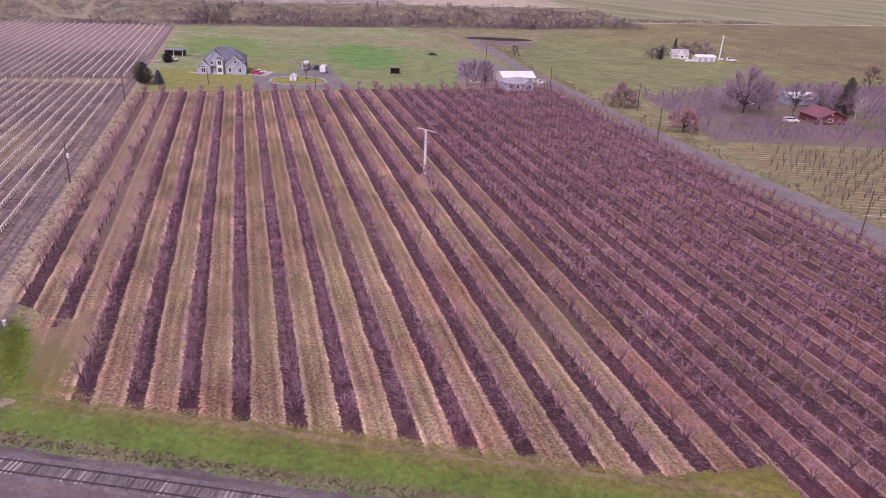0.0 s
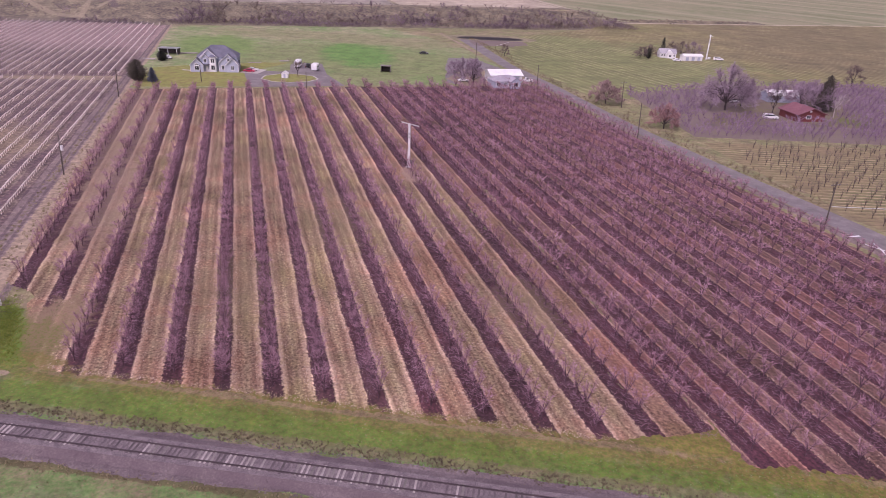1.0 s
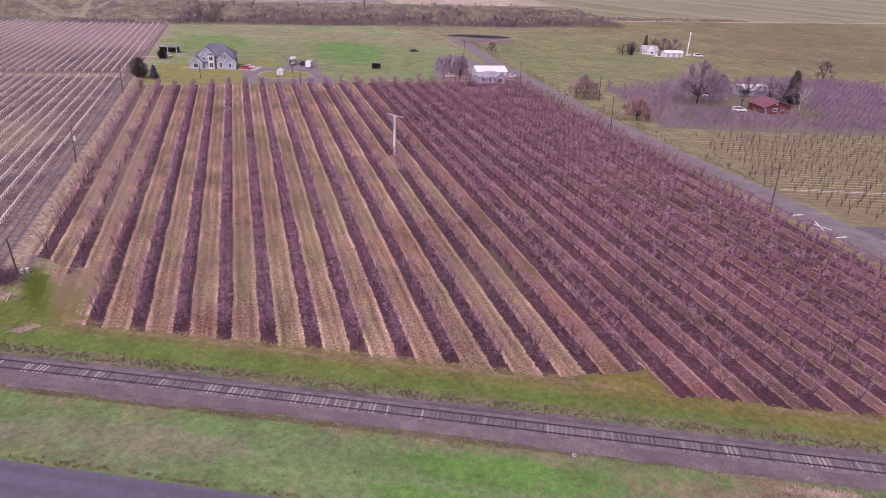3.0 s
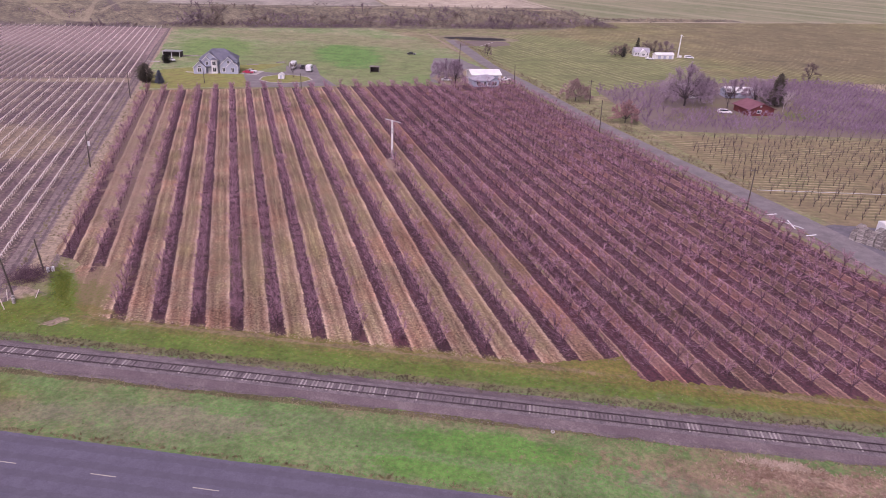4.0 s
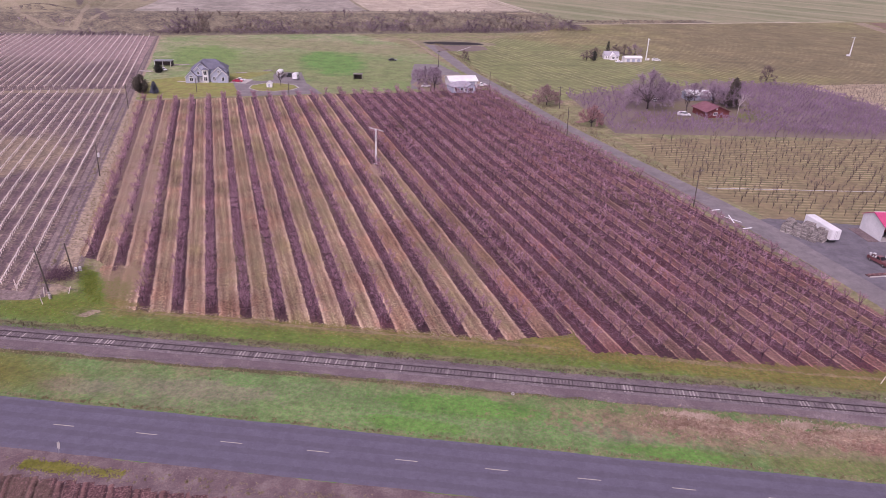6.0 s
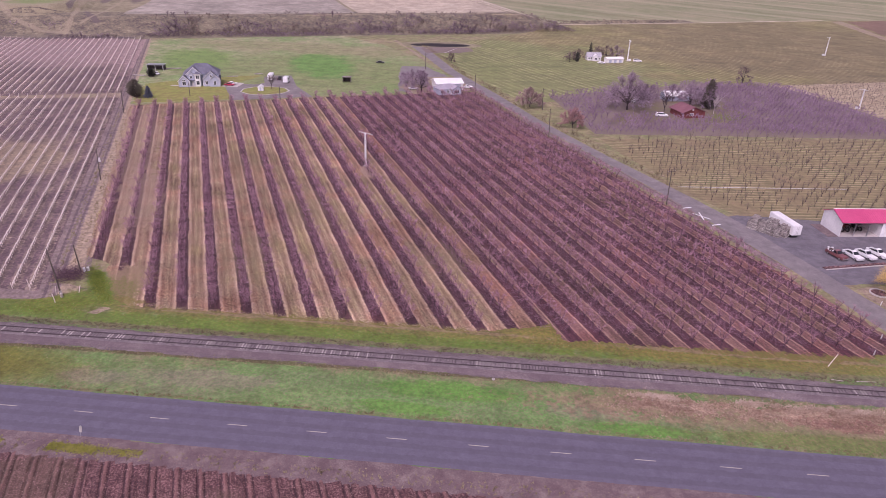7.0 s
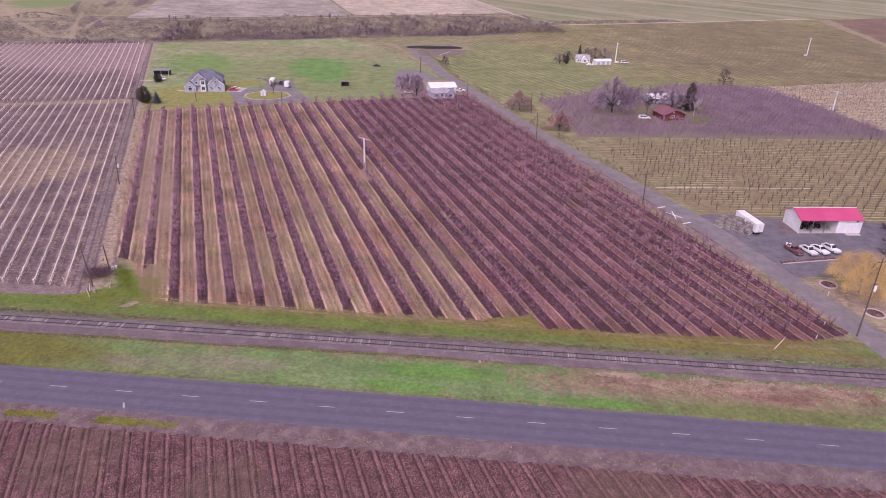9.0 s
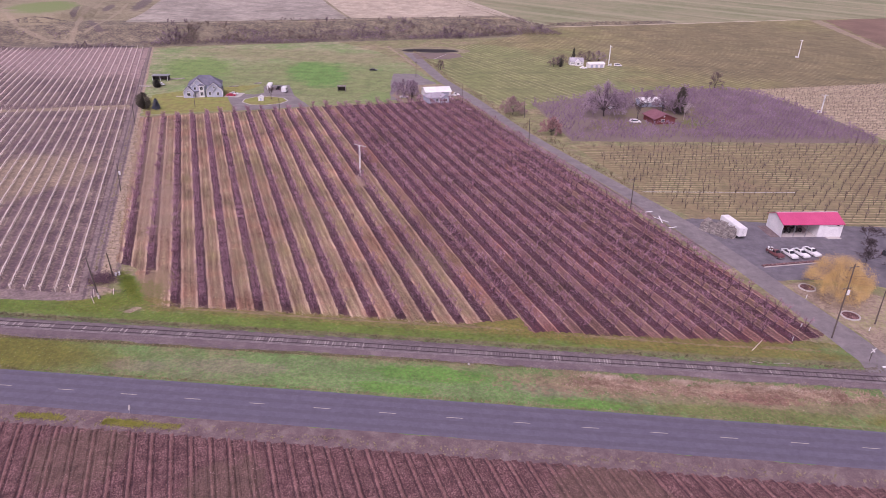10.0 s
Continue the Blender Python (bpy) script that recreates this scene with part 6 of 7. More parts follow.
def trucks():
    # parked side by side, fronts towards the lane side of the yard
    for (bx, by), (fx, fy), paint, label in (
            ((158.2, 80.2), (160.4, 74.6), M_CARMAROON, "maroon farm pickup with a loaded bed"),
            ((162.6, 79.9), (163.9, 75.2), M_CARWHITE, "white pickup parked in a row in the yard"),
            ((165.8, 80.7), (167.4, 76.1), M_CARWHITE, "white pickup parked in the yard row"),
            ((169.2, 82.0), (170.9, 77.5), M_CARWHITE, "white pickup parked at the end of the row")):
        turn = math.degrees(math.atan2(fy - by, fx - bx))
        car("pickup_truck", "pickup", at((bx + fx) / 2, (by + fy) / 2, 0.06, turn), paint, label, "parked pickups")
    r = thing("load", "heap of crates and tools in the pickup bed", "cargo", m=at(158.8, 78.6, 0.85, -69))
    rng = random.Random(4)
    for i in range(11):
        x, y, z = rng.uniform(-1.2, 0.9), rng.uniform(-0.55, 0.55), rng.choice((0.02, 0.3, 0.55))
        solid(r, "crate", x - 0.25, x + 0.25, y - 0.2, y + 0.2, z, z + 0.28, rng.choice((M_BIN, M_WHITE, M_WHITE, M_TIE)), bev=0.02)
    k = thing("kerb_planter", "long low brick planter with a pale edge", "planter", m=at(153.6, 69.6, 0.05, 16.6))
    solid(k, "edge", 0, 17.2, -0.35, -0.1, 0, 0.22, M_CONC, bev=0.03)
    solid(k, "soil", 0, 17.2, -0.1, 1.1, 0, 0.16, M_TILL)
    for i in range(14):
        v, f = sticks([(Vector((0.6 + i * 1.2, 0.5, 0.1)), Vector((0.6 + i * 1.2 + rng.gauss(0, 0.25), 0.5 + rng.gauss(0, 0.25), rng.uniform(0.4, 0.7))), 0.03, 0.01) for q in range(12)])
        o = new("shrub", quad_mesh("shrub", v, f, [M_TWIG_RED]))
        o.parent = k


trucks()


def box_trailer():
    r = thing("box_trailer", "long white box trailer parked by the bins", "trailer", m=at(153.3, 87.2, 0.06, 104))
    solid(r, "box", 0.0, 10.2, -1.25, 1.25, 0.9, 3.5, M_WHITE, bev=0.05)
    for i in range(11):
        for s in (-1.27, 1.27):
            solid(r, "rib", 0.3 + i * 0.96, 0.36 + i * 0.96, s - 0.02, s + 0.02, 0.95, 3.45, M_WHITE)
    for s in (-0.62, 0.62):
        d = solid(r, "rear_door", -0.05, 0.0, s - 0.58, s + 0.58, 0.95, 3.4, M_WHITE, bev=0.01)
        solid(d, "lock_bar", -0.1, -0.05, s * 0.3 - 0.02, s * 0.3 + 0.02, 1.0, 3.35, M_CHROME)
    solid(r, "chassis", 0.0, 10.2, -0.5, 0.5, 0.65, 0.9, M_DARK)
    for x in (1.2, 2.4):
        for s in (-1, 1):
            wheel(r, x, s * 1.0, 0.45, 0.35)
    for s in (-0.5, 0.5):
        bm = bmesh.new()
        tube(bm, (8.6, s, 0.0), (8.6, s, 0.7), 0.06, 0.06, 6)
        part("landing_leg", bm, M_CHROME, r)


box_trailer()


def fruit_bins():
    """Stacked slatted fruit bins beside the trailer."""
    proto = thing("fruit_bin", "weathered grey wooden fruit bin in a stack", "bin", "fruit bins", at(0, 0, -50))
    for s in (-0.58, 0.58):
        for z in (0.14, 0.36, 0.58):
            solid(proto, "slat", -0.6, 0.6, s - 0.02, s + 0.02, z, z + 0.17, M_BIN)
            solid(proto, "slat", s - 0.02, s + 0.02, -0.56, 0.56, z, z + 0.17, M_BIN)
    # near-black floor colour stands for the shade down inside the bin
    solid(proto, "floor", -0.58, 0.58, -0.56, 0.56, 0.12, 0.15, M_DARK)
    for y in (-0.5, 0, 0.5):
        solid(proto, "skid", -0.6, 0.6, y - 0.05, y + 0.05, 0, 0.12, M_BIN)
    rng = random.Random(8)
    first = True
    for i in range(8):
        for j in range(4):
            if (i, j) in ((0, 3), (7, 0), (3, 1), (5, 2)):
                continue
            a = Vector((143.6, 92.6)).lerp(Vector((149.6, 86.6)), i / 7)
            nrm = Vector((0.69, 0.72))
            c = a + nrm * (j * 1.35) + Vector((rng.uniform(-0.15, 0.15), rng.uniform(-0.15, 0.15)))
            for z in range(rng.choice((2, 3, 3, 4))):
                m = at(c.x, c.y, 0.06 + z * 0.77, -44 + rng.uniform(-12, 12) + rng.choice((0, 90)))
                if first:
                    proto.matrix_world = m
                    first = False
                else:
                    copy_thing(proto, m)


fruit_bins()


def red_house():
    r = thing("red_house", "low dark-red wooden house with maroon roof", "house", m=at(158.3, 214.2, 0.06, 18.5))
    gable(r, "main", -4.6, 6.0, 0, 10, 0, 2.6, 4.6, M_BARNRED, M_MAROON, "y", 0.7, 0.2)
    window(r, -0.4, 0.0, 1.1, 1.6, 1.0)
    solid(r, "vent", -0.4, 0.4, -0.05, 0.0, 3.3, 3.9, M_WHITE)
    solid(r, "porch_post", -4.9, -4.75, -0.6, -0.45, 0, 2.5, M_TIE)


red_house()


def white_barn():
    r = thing("white_barn", "long white shed behind the red house", "shed", m=at(160.5, 250.2, 0.06, 11))
    gable(r, "main", -7.5, 5.5, -3, 3.5, 0, 2.6, 4.2, M_SIDING, M_WHITE, "x", 0.4)
    for x in (-5, -1, 3):
        solid(r, "door", x - 1.3, x + 1.3, -3.06, -3.0, 0.05, 2.3, M_SIDING)


white_barn()


def white_house():
    r = thing("bungalow", "grey bungalow with hip roof and white annex", "house", m=at(50.6, 239.6, 0.06, 28))
    solid(r, "wall", -6.0, 4.9, -4, 3.6, 0, 2.7, M_SIDING)
    hip(r, -6.0, 4.9, -4, 3.6, 2.7, 4.5, 3.6, M_MAUVEROOF)
    gable(r, "bay", 0.2, 4.5, -5.4, 0, 0, 2.7, 4.1, M_SIDING, M_MAUVEROOF, "y")
    window(r, 2.35, -5.4, 0.9, 2.0, 1.3)
    window(r, -1.6, -4.0, 1.0, 1.0, 1.2)
    window(r, -4.6, -4.0, 1.0, 1.3, 1.2)
    solid(r, "door", -0.4, 0.5, -4.06, -4.0, 0.05, 2.1, M_WHITE)
    a = thing("annex", "white metal-roofed shop beside the bungalow", "shed", m=at(49.6, 251.0, 0.06, 20))
    gable(a, "main", -7.0, 6.2, -5.2, 4.8, 0, 3.2, 4.7, M_WHITE, M_WHITE, "x", 0.5)
    solid(a, "door", 2, 5, -5.27, -5.2, 0.05, 2.8, M_SIDING)


white_house()


def far_homestead():
    r = thing("far_house", "white gabled farmhouse with a grey roof", "house", m=at(132.5, 357.0, 0.06, 6) @ Matrix.Scale(0.8, 4))
    gable(r, "main", -5.5, 5.5, -3.5, 3.5, 0, 3.0, 5.6, M_WHITE, M_GREYROOF, "x")
    gable(r, "porch", -1.5, 3, -6, -1, 0, 2.8, 5.0, M_WHITE, M_WHITE, "y")
    for x in (-4, -2.4, 4.2):
        window(r, x, -3.5, 1.0, 0.9, 1.3)
    window(r, 0.75, -6.0, 1.0, 1.6, 1.3)
    s = thing("long_shed", "long low white shed beside the farmhouse", "shed", m=at(144.3, 350.5, 0.06, 20) @ Matrix.Scale(0.85, 4))
    gable(s, "main", -6.5, 6.5, -2.5, 2.5, 0, 2.8, 3.9, M_WHITE, M_WHITE, "x")
    for x in (-4, 0, 4):
        solid(s, "door", x - 1, x + 1, -2.56, -2.5, 0.05, 2.2, M_SIDING)
    car("parked_car", "sedan", at(136, 343.5, 0.06, 10), M_CARWHITE, "pale car in front of the farmhouse")
    car("parked_car", "van", at(160, 357, 0.06, 5), M_CARWHITE, "white van beside the wind machine")


far_homestead()


def open_shed():
    r = thing("open_shed", "dark open-fronted shed with white posts", "shed", m=at(-102.6, 259.2, 0.05, 11))
    solid(r, "back_wall", -4, 4, 2.4, 2.5, 0, 2.6, M_TIE)
    for x in (-4.05, 3.95):
        solid(r, "side_wall", x, x + 0.12, -2, 2.5, 0, 2.6, M_TIE)
    solid(r, "roof", -4.4, 4.4, -2.4, 2.8, 2.6, 2.78, M_CHROME)
    for x in (-3.9, 0, 3.9):
        solid(r, "post", x - 0.12, x + 0.12, -2.05, -1.85, 0, 2.6, M_WHITE)
    h = thing("small_shelter", "small brown open livestock shelter in the pasture", "shed", m=at(-1.0, 252.6, 0.04, 8))
    solid(h, "back_wall", -2, 2, 1.6, 1.72, 0, 2.6, M_TIE)
    for x in (-2, 1.88):
        solid(h, "side_wall", x, x + 0.12, -1.6, 1.6, 0, 2.6, M_BIN)
    solid(h, "roof", -2.3, 2.3, -1.9, 1.9, 2.6, 2.72, M_BIN)
    w = thing("pump_house", "little white pump house on the grass island", "shed", m=at(-35.2, 224.3, 0.08, 10))
    gable(w, "main", -1.2, 1.2, -1.2, 1.2, 0, 1.7, 2.5, M_WHITE, M_WHITE, "y", 0.2, 0.1)
    solid(w, "door", -0.4, 0.4, -1.25, -1.2, 0.05, 1.6, M_SIDING)
    for x, y, t, l, g in ((-38.6, 249.0, 100, 6.5, "camper trailer"), (-29.2, 243.6, 96, 4.5, "cargo trailer")):
        c = thing(g.replace(" ", "_"), "white %s parked on the drive" % g, "trailer", m=at(x, y, 0.07, t))
        solid(c, "box", -l / 2, l / 2, -1.2, 1.2, 0.5, 3.0, M_CARWHITE, bev=0.15)
        solid(c, "window", -l / 2 + 0.6, l / 2 - 1.4, -1.22, -1.19, 1.6, 2.2, M_GLASS)
        solid(c, "door", l / 2 - 1.2, l / 2 - 0.6, -1.23, -1.2, 0.6, 2.3, M_SIDING)
        for s in (-1, 1):
            wheel(c, 0, s * 1.0, 0.35, 0.25)
    car("parked_car", "sedan", at(-52.6, 230.6, 0.06, 8), M_CARRED, "red car parked beside the grey house")
    car("parked_car", "sedan", at(-52.4, 233.6, 0.06, 10), M_CARWHITE, "white car parked behind the red one")
    solid(None, "parking_slab", -56.0, -48.2, 228.4, 238.0, 0.04, 0.1, M_CONC)
    car("parked_car", "pickup", at(-34.2, 250.0, 0.07, 95), M_CARDARK, "dark pickup between the trailers")
    car("parked_car", "sedan", at(6.0, 309.0, 0.05, 5), M_CARDARK, "dark car standing in the pasture")
    car("parked_car", "sedan", at(-97.0, 247.5, 0.05, -35), M_CARWHITE, "white car beside the open shed")
    car("parked_car", "van", at(145.5, 214.5, 0.06, 8), M_CARWHITE, "white sport utility car by the red house")
    car("parked_car", "sedan", at(33.5, 243.0, 0.06, 15), M_CARWHITE, "white car under the trees by the bungalow")
    car("parked_car", "pickup", at(59.0, 252.0, 0.06, 25), M_CARWHITE, "white pickup beside the white shop")
    car("parked_car", "sedan", at(139.0, 240.0, 0.06, 30), M_CARWHITE, "pale car in the yard behind the tree")
    car("parked_car", "van", at(192.5, 82.0, 0.06, 30), M_CARDARK, "dark van half hidden by dead branches")


open_shed()


def lumber(x, y, turn, l, boards, label):
    """A low stack of grey boards, each a part of its own."""
    rng = random.Random(int(x * 7 + y))
    r = thing("lumber_pile", label, "lumber", "lumber piles", at(x, y, 0.05, turn))
    for i in range(boards):
        a, w, z = rng.uniform(-0.5, 0.5), 0.14 + 0.06 * rng.random(), 0.16 * (i // 5)
        c = (i % 5 - 2) * 0.34 + rng.uniform(-0.06, 0.06)
        solid(r, "board", -l / 2 + a, l / 2 + a * 0.6, c - w, c + w, z, z + 0.14, M_BIN)


lumber(-95.6, 263.6, 24, 7.5, 14, "stack of weathered grey boards beside the open shed")
lumber(-103.6, 243.0, 8, 6.0, 10, "weathered boards lying before the open shed")
lumber(-59.2, 252.2, 20, 4.6, 8, "low brown stack of boards on the lawn")
lumber(-49.3, 261.6, 35, 3.6, 10, "heap of boards at the edge of the pasture")
solid(None, "garden_slab", -78.8, -74.6, 224.6, 226.0, 0.04, 0.1, M_CONC)


# ---- frost fans ----
def wind_machine(x, y, h, turn, label, cabinet=True):
    r = thing("wind_machine", label, "wind machine", "wind machines", at(x, y, 0.04, turn))
    bm = bmesh.new()
    tube(bm, (0, 0, 0), (0, 0, h), 0.36, 0.27, 12)
    part("tower", bm, M_WHITE, r)
    solid(r, "base", -0.7, 0.7, -0.7, 0.7, -0.05, 0.15, M_CONC, bev=0.03)
    hd = solid(r, "gearbox", -0.55, 0.35, -0.22, 0.22, h, h + 0.55, M_WHITE, bev=0.08)
    for s in (-1, 1):
        bm = bmesh.new()
        vs = [bm.verts.new(p) for p in ((0.4, s * 0.1, h + 0.2), (0.4, s * 0.1, h + 0.45), (0.5, s * 2.3, h + 0.42 + s * 0.3), (0.44, s * 2.3, h + 0.2 + s * 0.3))]
        bm.faces.new(vs)
        bmesh.ops.solidify(bm, geom=bm.faces[:], thickness=0.05)
        part("blade", bm, M_WHITE, hd)
    for z in (h * 0.72, h * 0.8):
        solid(r, "collar", -0.36, 0.36, -0.36, 0.36, z, z + 0.35, M_CHROME, bev=0.05)
    bm = bmesh.new()
    tube(bm, (0.34, 0, 0.6), (0.28, 0, h - 0.4), 0.03, 0.03, 5)
    part("ladder_rail", bm, M_CHROME, r)
    if cabinet:
        e = solid(r, "engine_box", 0.9, 2.1, -0.5, 0.5, 0.1, 1.2, M_TIE if h == 10.4 else M_WHITE, "boxed engine", 0.05)
        bm = bmesh.new()
        tube(bm, (1.2, 0, 1.2), (1.2, 0, 1.8), 0.05, 0.05, 6)
        part("exhaust", bm, M_DARK, e)
        solid(r, "fuel_tank", 1.0, 2.4, 0.8, 1.5, 0.2, 0.8, M_TIE if h == 10.4 else M_WHITE, bev=0.15)


wind_machine(33.4, 125.0, 10.4, 80, "tall pale frost fan tower among the orchard rows")
wind_machine(154, 358.5, 12.0, 10, "white frost fan tower beside the farmhouse")
wind_machine(300.6, 422.0, 12.0, 190, "white frost fan tower on the hill field")
wind_machine(244.8, 251.0, 8.6, 200, "white frost fan tower in the stubble field")


# ---- poles, signs and small things ----
def utility_pole(x, y, h=9.5, lean=(0, 0), arms=1, box_on=False, turn=24, label="dark wooden utility pole with a crossarm"):
    r = thing("utility_pole", label, "pole", "utility poles", at(x, y, 0.0, turn, lean))
    bm = bmesh.new()
    tube(bm, (0, 0, -0.3), (0, 0, h), 0.17, 0.11, 10)
    part("post", bm, M_POLE, r)
    for i in range(arms):
        z = h - 0.8 - i * 5.2
        c = solid(r, "crossarm", -1.2, 1.2, -0.06, 0.06, z, z + 0.13, M_POLE)
        for ix in (-1.1, -0.5, 0.5, 1.1):
            bm = bmesh.new()
            tube(bm, (ix, 0, z + 0.13), (ix, 0, z + 0.3), 0.05, 0.035, 6)
            part("insulator", bm, M_CHROME, c)
    if box_on:
        bm = bmesh.new()
        tube(bm, (0.4, -0.1, h * 0.6), (0.4, -0.1, h * 0.6 + 1.1), 0.3, 0.3, 12)
        part("transformer", bm, M_WHITE, r, "pale grey transformer can")


utility_pole(156.6, 35.8, 18.6, (0, -1.0), 2, True, 20, "tall dark utility pole with crossarms and transformer")
utility_pole(169.4, 43.0, 9.0, (0, -2.5), 0)
utility_pole(124.7, 106.6, 10.8, (0, -2))
utility_pole(94.6, 171.0, 11.0, (0, -3), 0)
utility_pole(94.2, 215.0, 9.6, (0, -3))
utility_pole(63.6, 238.6, 9.4, (0, -2), 0)
utility_pole(33.4, 297.0, 9.0)
utility_pole(-40.0, 98.2, 9.4, (0, 2.5), 0, True)
utility_pole(-73.0, 172.2, 9.4, (0, 2))
utility_pole(-61.0, 206.0, 6.0, (0, 0), 0)
utility_pole(-20.8, 207.5, 6.0, (0, 0), 0)
utility_pole(-11.4, 34.0, 10.2, (0, -4), 0, label="bare weathered pole at the field corner")
utility_pole(-12.7, 43.2, 6.6, (0, -3), 0, label="short bare weathered pole at the field corner")


def crossbuck(x, y, turn):
    r = thing("crossbuck", "white railway crossbuck sign on a dark post", "sign", m=at(x, y, 0.0, turn))
    bm = bmesh.new()
    tube(bm, (0, 0, -0.1), (0, 0, 3.2), 0.07, 0.06, 8)
    part("post", bm, M_POLE, r)
    for i, a in enumerate((45, -45)):
        bm = bmesh.new()
        box(bm, -0.7, 0.7, -0.1 - 0.02 * i, -0.08 - 0.02 * i, -0.12, 0.12)
        o = part("board", bm, M_WHITE, r)
        o.matrix_local = Matrix.Translation((0, 0, 2.85)) @ Matrix.Rotation(radians(a), 4, "Y")


crossbuck(160.6, 27.4, 15)


def marker(x, y, h=1.0, m=None, label="short white marker post beside the lane", name="marker_post"):
    bm = bmesh.new()
    tube(bm, (0, 0, -0.1), (0, 0, h), 0.09, 0.08, 8)
    bmesh.ops.bevel(bm, geom=bm.edges[:], offset=0.02, segments=1)
    ob = part(name, bm, m or M_WHITE)
    ob.matrix_world = at(x, y, 0.05, 0, (2, 2))
    tagged(ob, label, "post", "marker posts")


for mx, my in ((158.2, 53.6), (166.6, 39.9), (151.4, 39.6), (147.2, 33.6)):
    marker(mx, my)


def road_sign(x, y):
    r = thing("road_sign", "small pale sign on a post seen from behind", "sign", m=at(x, y, 0.03, 4, (0, 10)))
    bm = bmesh.new()
    tube(bm, (0, 0, -0.1), (0, 0, 2.1), 0.04, 0.04, 6)
    part("post", bm, M_CHROME, r)
    solid(r, "plate", -0.2, 0.2, -0.06, -0.03, 0.9, 2.0, M_CONC, bev=0.01)


road_sign(16.5, -5.2)


def ring(x, y, rad, label, name="stone_ring"):
    rng = random.Random(int(x))
    r = thing(name, label, "planter", m=at(x, y, 0.06))
    bm = bmesh.new()
    box(bm, -0.24, 0.24, -0.15, 0.15, 0, 0.28)
    bmesh.ops.bevel(bm, geom=bm.edges[:], offset=0.04, segments=1)
    me = bpy.data.meshes.new("stone")
    bm.to_mesh(me)
    bm.free()
    me.materials.append(M_CONC)
    n = int(2 * math.pi * rad / 0.52)
    for i in range(n):
        a = 2 * math.pi * i / n
        o = new("stone", me)
        o.parent = r
        o.location = (math.cos(a) * rad, math.sin(a) * rad, 0)
        o.rotation_euler = (0, 0, a + math.pi / 2 + rng.uniform(-0.1, 0.1))
    bm = bmesh.new()
    bmesh.ops.create_cone(bm, cap_ends=True, segments=24, radius1=rad - 0.1, radius2=rad - 0.2, depth=0.16)
    bmesh.ops.translate(bm, verts=bm.verts, vec=(0, 0, 0.08))
    part("soil", bm, M_TILL, r)


ring(160.6, 59.0, 1.9, "ring of pale stones round a dark bed")
ring(165.3, 46.0, 2.0, "ring of pale stones round a dark flower bed")


def tyre(x, y):
    bm = bmesh.new()
    rows = []
    for i in range(20):
        a = 2 * math.pi * i / 20
        rows.append([bm.verts.new(((0.21 + 0.075 * math.cos(b)) * math.cos(a), (0.21 + 0.075 * math.cos(b)) * math.sin(a), 0.12 + 0.12 * math.sin(b))) for b in [2 * math.pi * j / 8 for j in range(8)]])
    for i in range(20):
        for j in range(8):
            bm.faces.new((rows[i][j], rows[(i + 1) % 20][j], rows[(i + 1) % 20][(j + 1) % 8], rows[i][(j + 1) % 8]))
    ob = part("old_tyre", bm, M_CONC)
    ob.matrix_world = at(76.6, 16.6, 0.03, 0, (6, 3))
    tagged(ob, "pale worn tyre lying in the grass", "tyre")


tyre(76.6, 16.6)


def fallen_pole(x, y, l, turn, m, label):
    bm = bmesh.new()
    tube(bm, (-l / 2, 0, 0.08), (l / 2, 0, 0.11), 0.075, 0.06, 8)
    ob = part("fallen_pole", bm, m)
    ob.matrix_world = at(x, y, 0.03, turn)
    tagged(ob, label, "pole", "loose timber")


fallen_pole(138.6, 30.6, 5.6, 50, M_VINEWOOD, "pale fallen pole lying in the grass")
fallen_pole(141.5, 24.4, 3.4, 4, M_BIRCH, "pale pipe lying beside the ballast")
fallen_pole(136.5, 24.2, 2.0, -8, M_BIRCH, "pale pipe lying by the railway")
fallen_pole(-8.7, 36.0, 3.0, -62, M_VINEWOOD, "pale post leaning in the grass corner")

fallen_pole(42.0, 365.5, 22.0, 72, M_WHITE, "white pipe lying on the bare bank by the pond")
fallen_pole(158.4, 126.2, 54.0, 7.6, M_WHITE, "long white irrigation pipe lying along an orchard row")


def junk():
    rng = random.Random(2)
    segs = []
    for i in range(900):
        p = Vector((rng.gauss(0, 1.7), rng.gauss(0, 1.5), rng.uniform(0.05, 1.3)))
        d = Vector((rng.gauss(0, 1), rng.gauss(0, 1), rng.gauss(0, 0.4))).normalized()
        segs.append((p, p + d * rng.uniform(0.6, 1.8), 0.03, 0.015))
    v, f = sticks(segs)
    o = new("brush_pile", quad_mesh("brush_pile", v, f, [M_FRUITBARK]))
    o.location = (-14.0, 40.9, 0.0)
    tagged(o, "heap of mauve-grey cut branches", "brush", kind="stuff")
    for i, (x, y) in enumerate(((-12.2, 43.6), (-11.6, 44.1), (-10.3, 32.6), (-11.0, 33.4))):
        bm = bmesh.new()
        tube(bm, (0, 0, 0), (0, 0, 0.85), 0.27, 0.27, 14)
        bmesh.ops.bevel(bm, geom=[e for e in bm.edges], offset=0.02, segments=1)
        ob = part("barrel", bm, M_WHITE if i < 2 else M_BIN)
        ob.matrix_world = at(x, y, 0.03)
        tagged(ob, "pale barrel at the field corner", "barrel", "barrels")
    for x, y, ln in ((-11.9, 33.2, (0, 8)), (-10.4, 30.5, (4, -4)), (-18.7, 35.0, (0, -6))):
        bm = bmesh.new()
        tube(bm, (0, 0, -0.1), (0, 0, 2.0), 0.09, 0.08, 8)
        ob = part("fence_post", bm, M_VINEWOOD)
        ob.matrix_world = at(x, y, 0.03, 0, ln)
        tagged(ob, "weathered leaning fence post", "post", "corner posts")


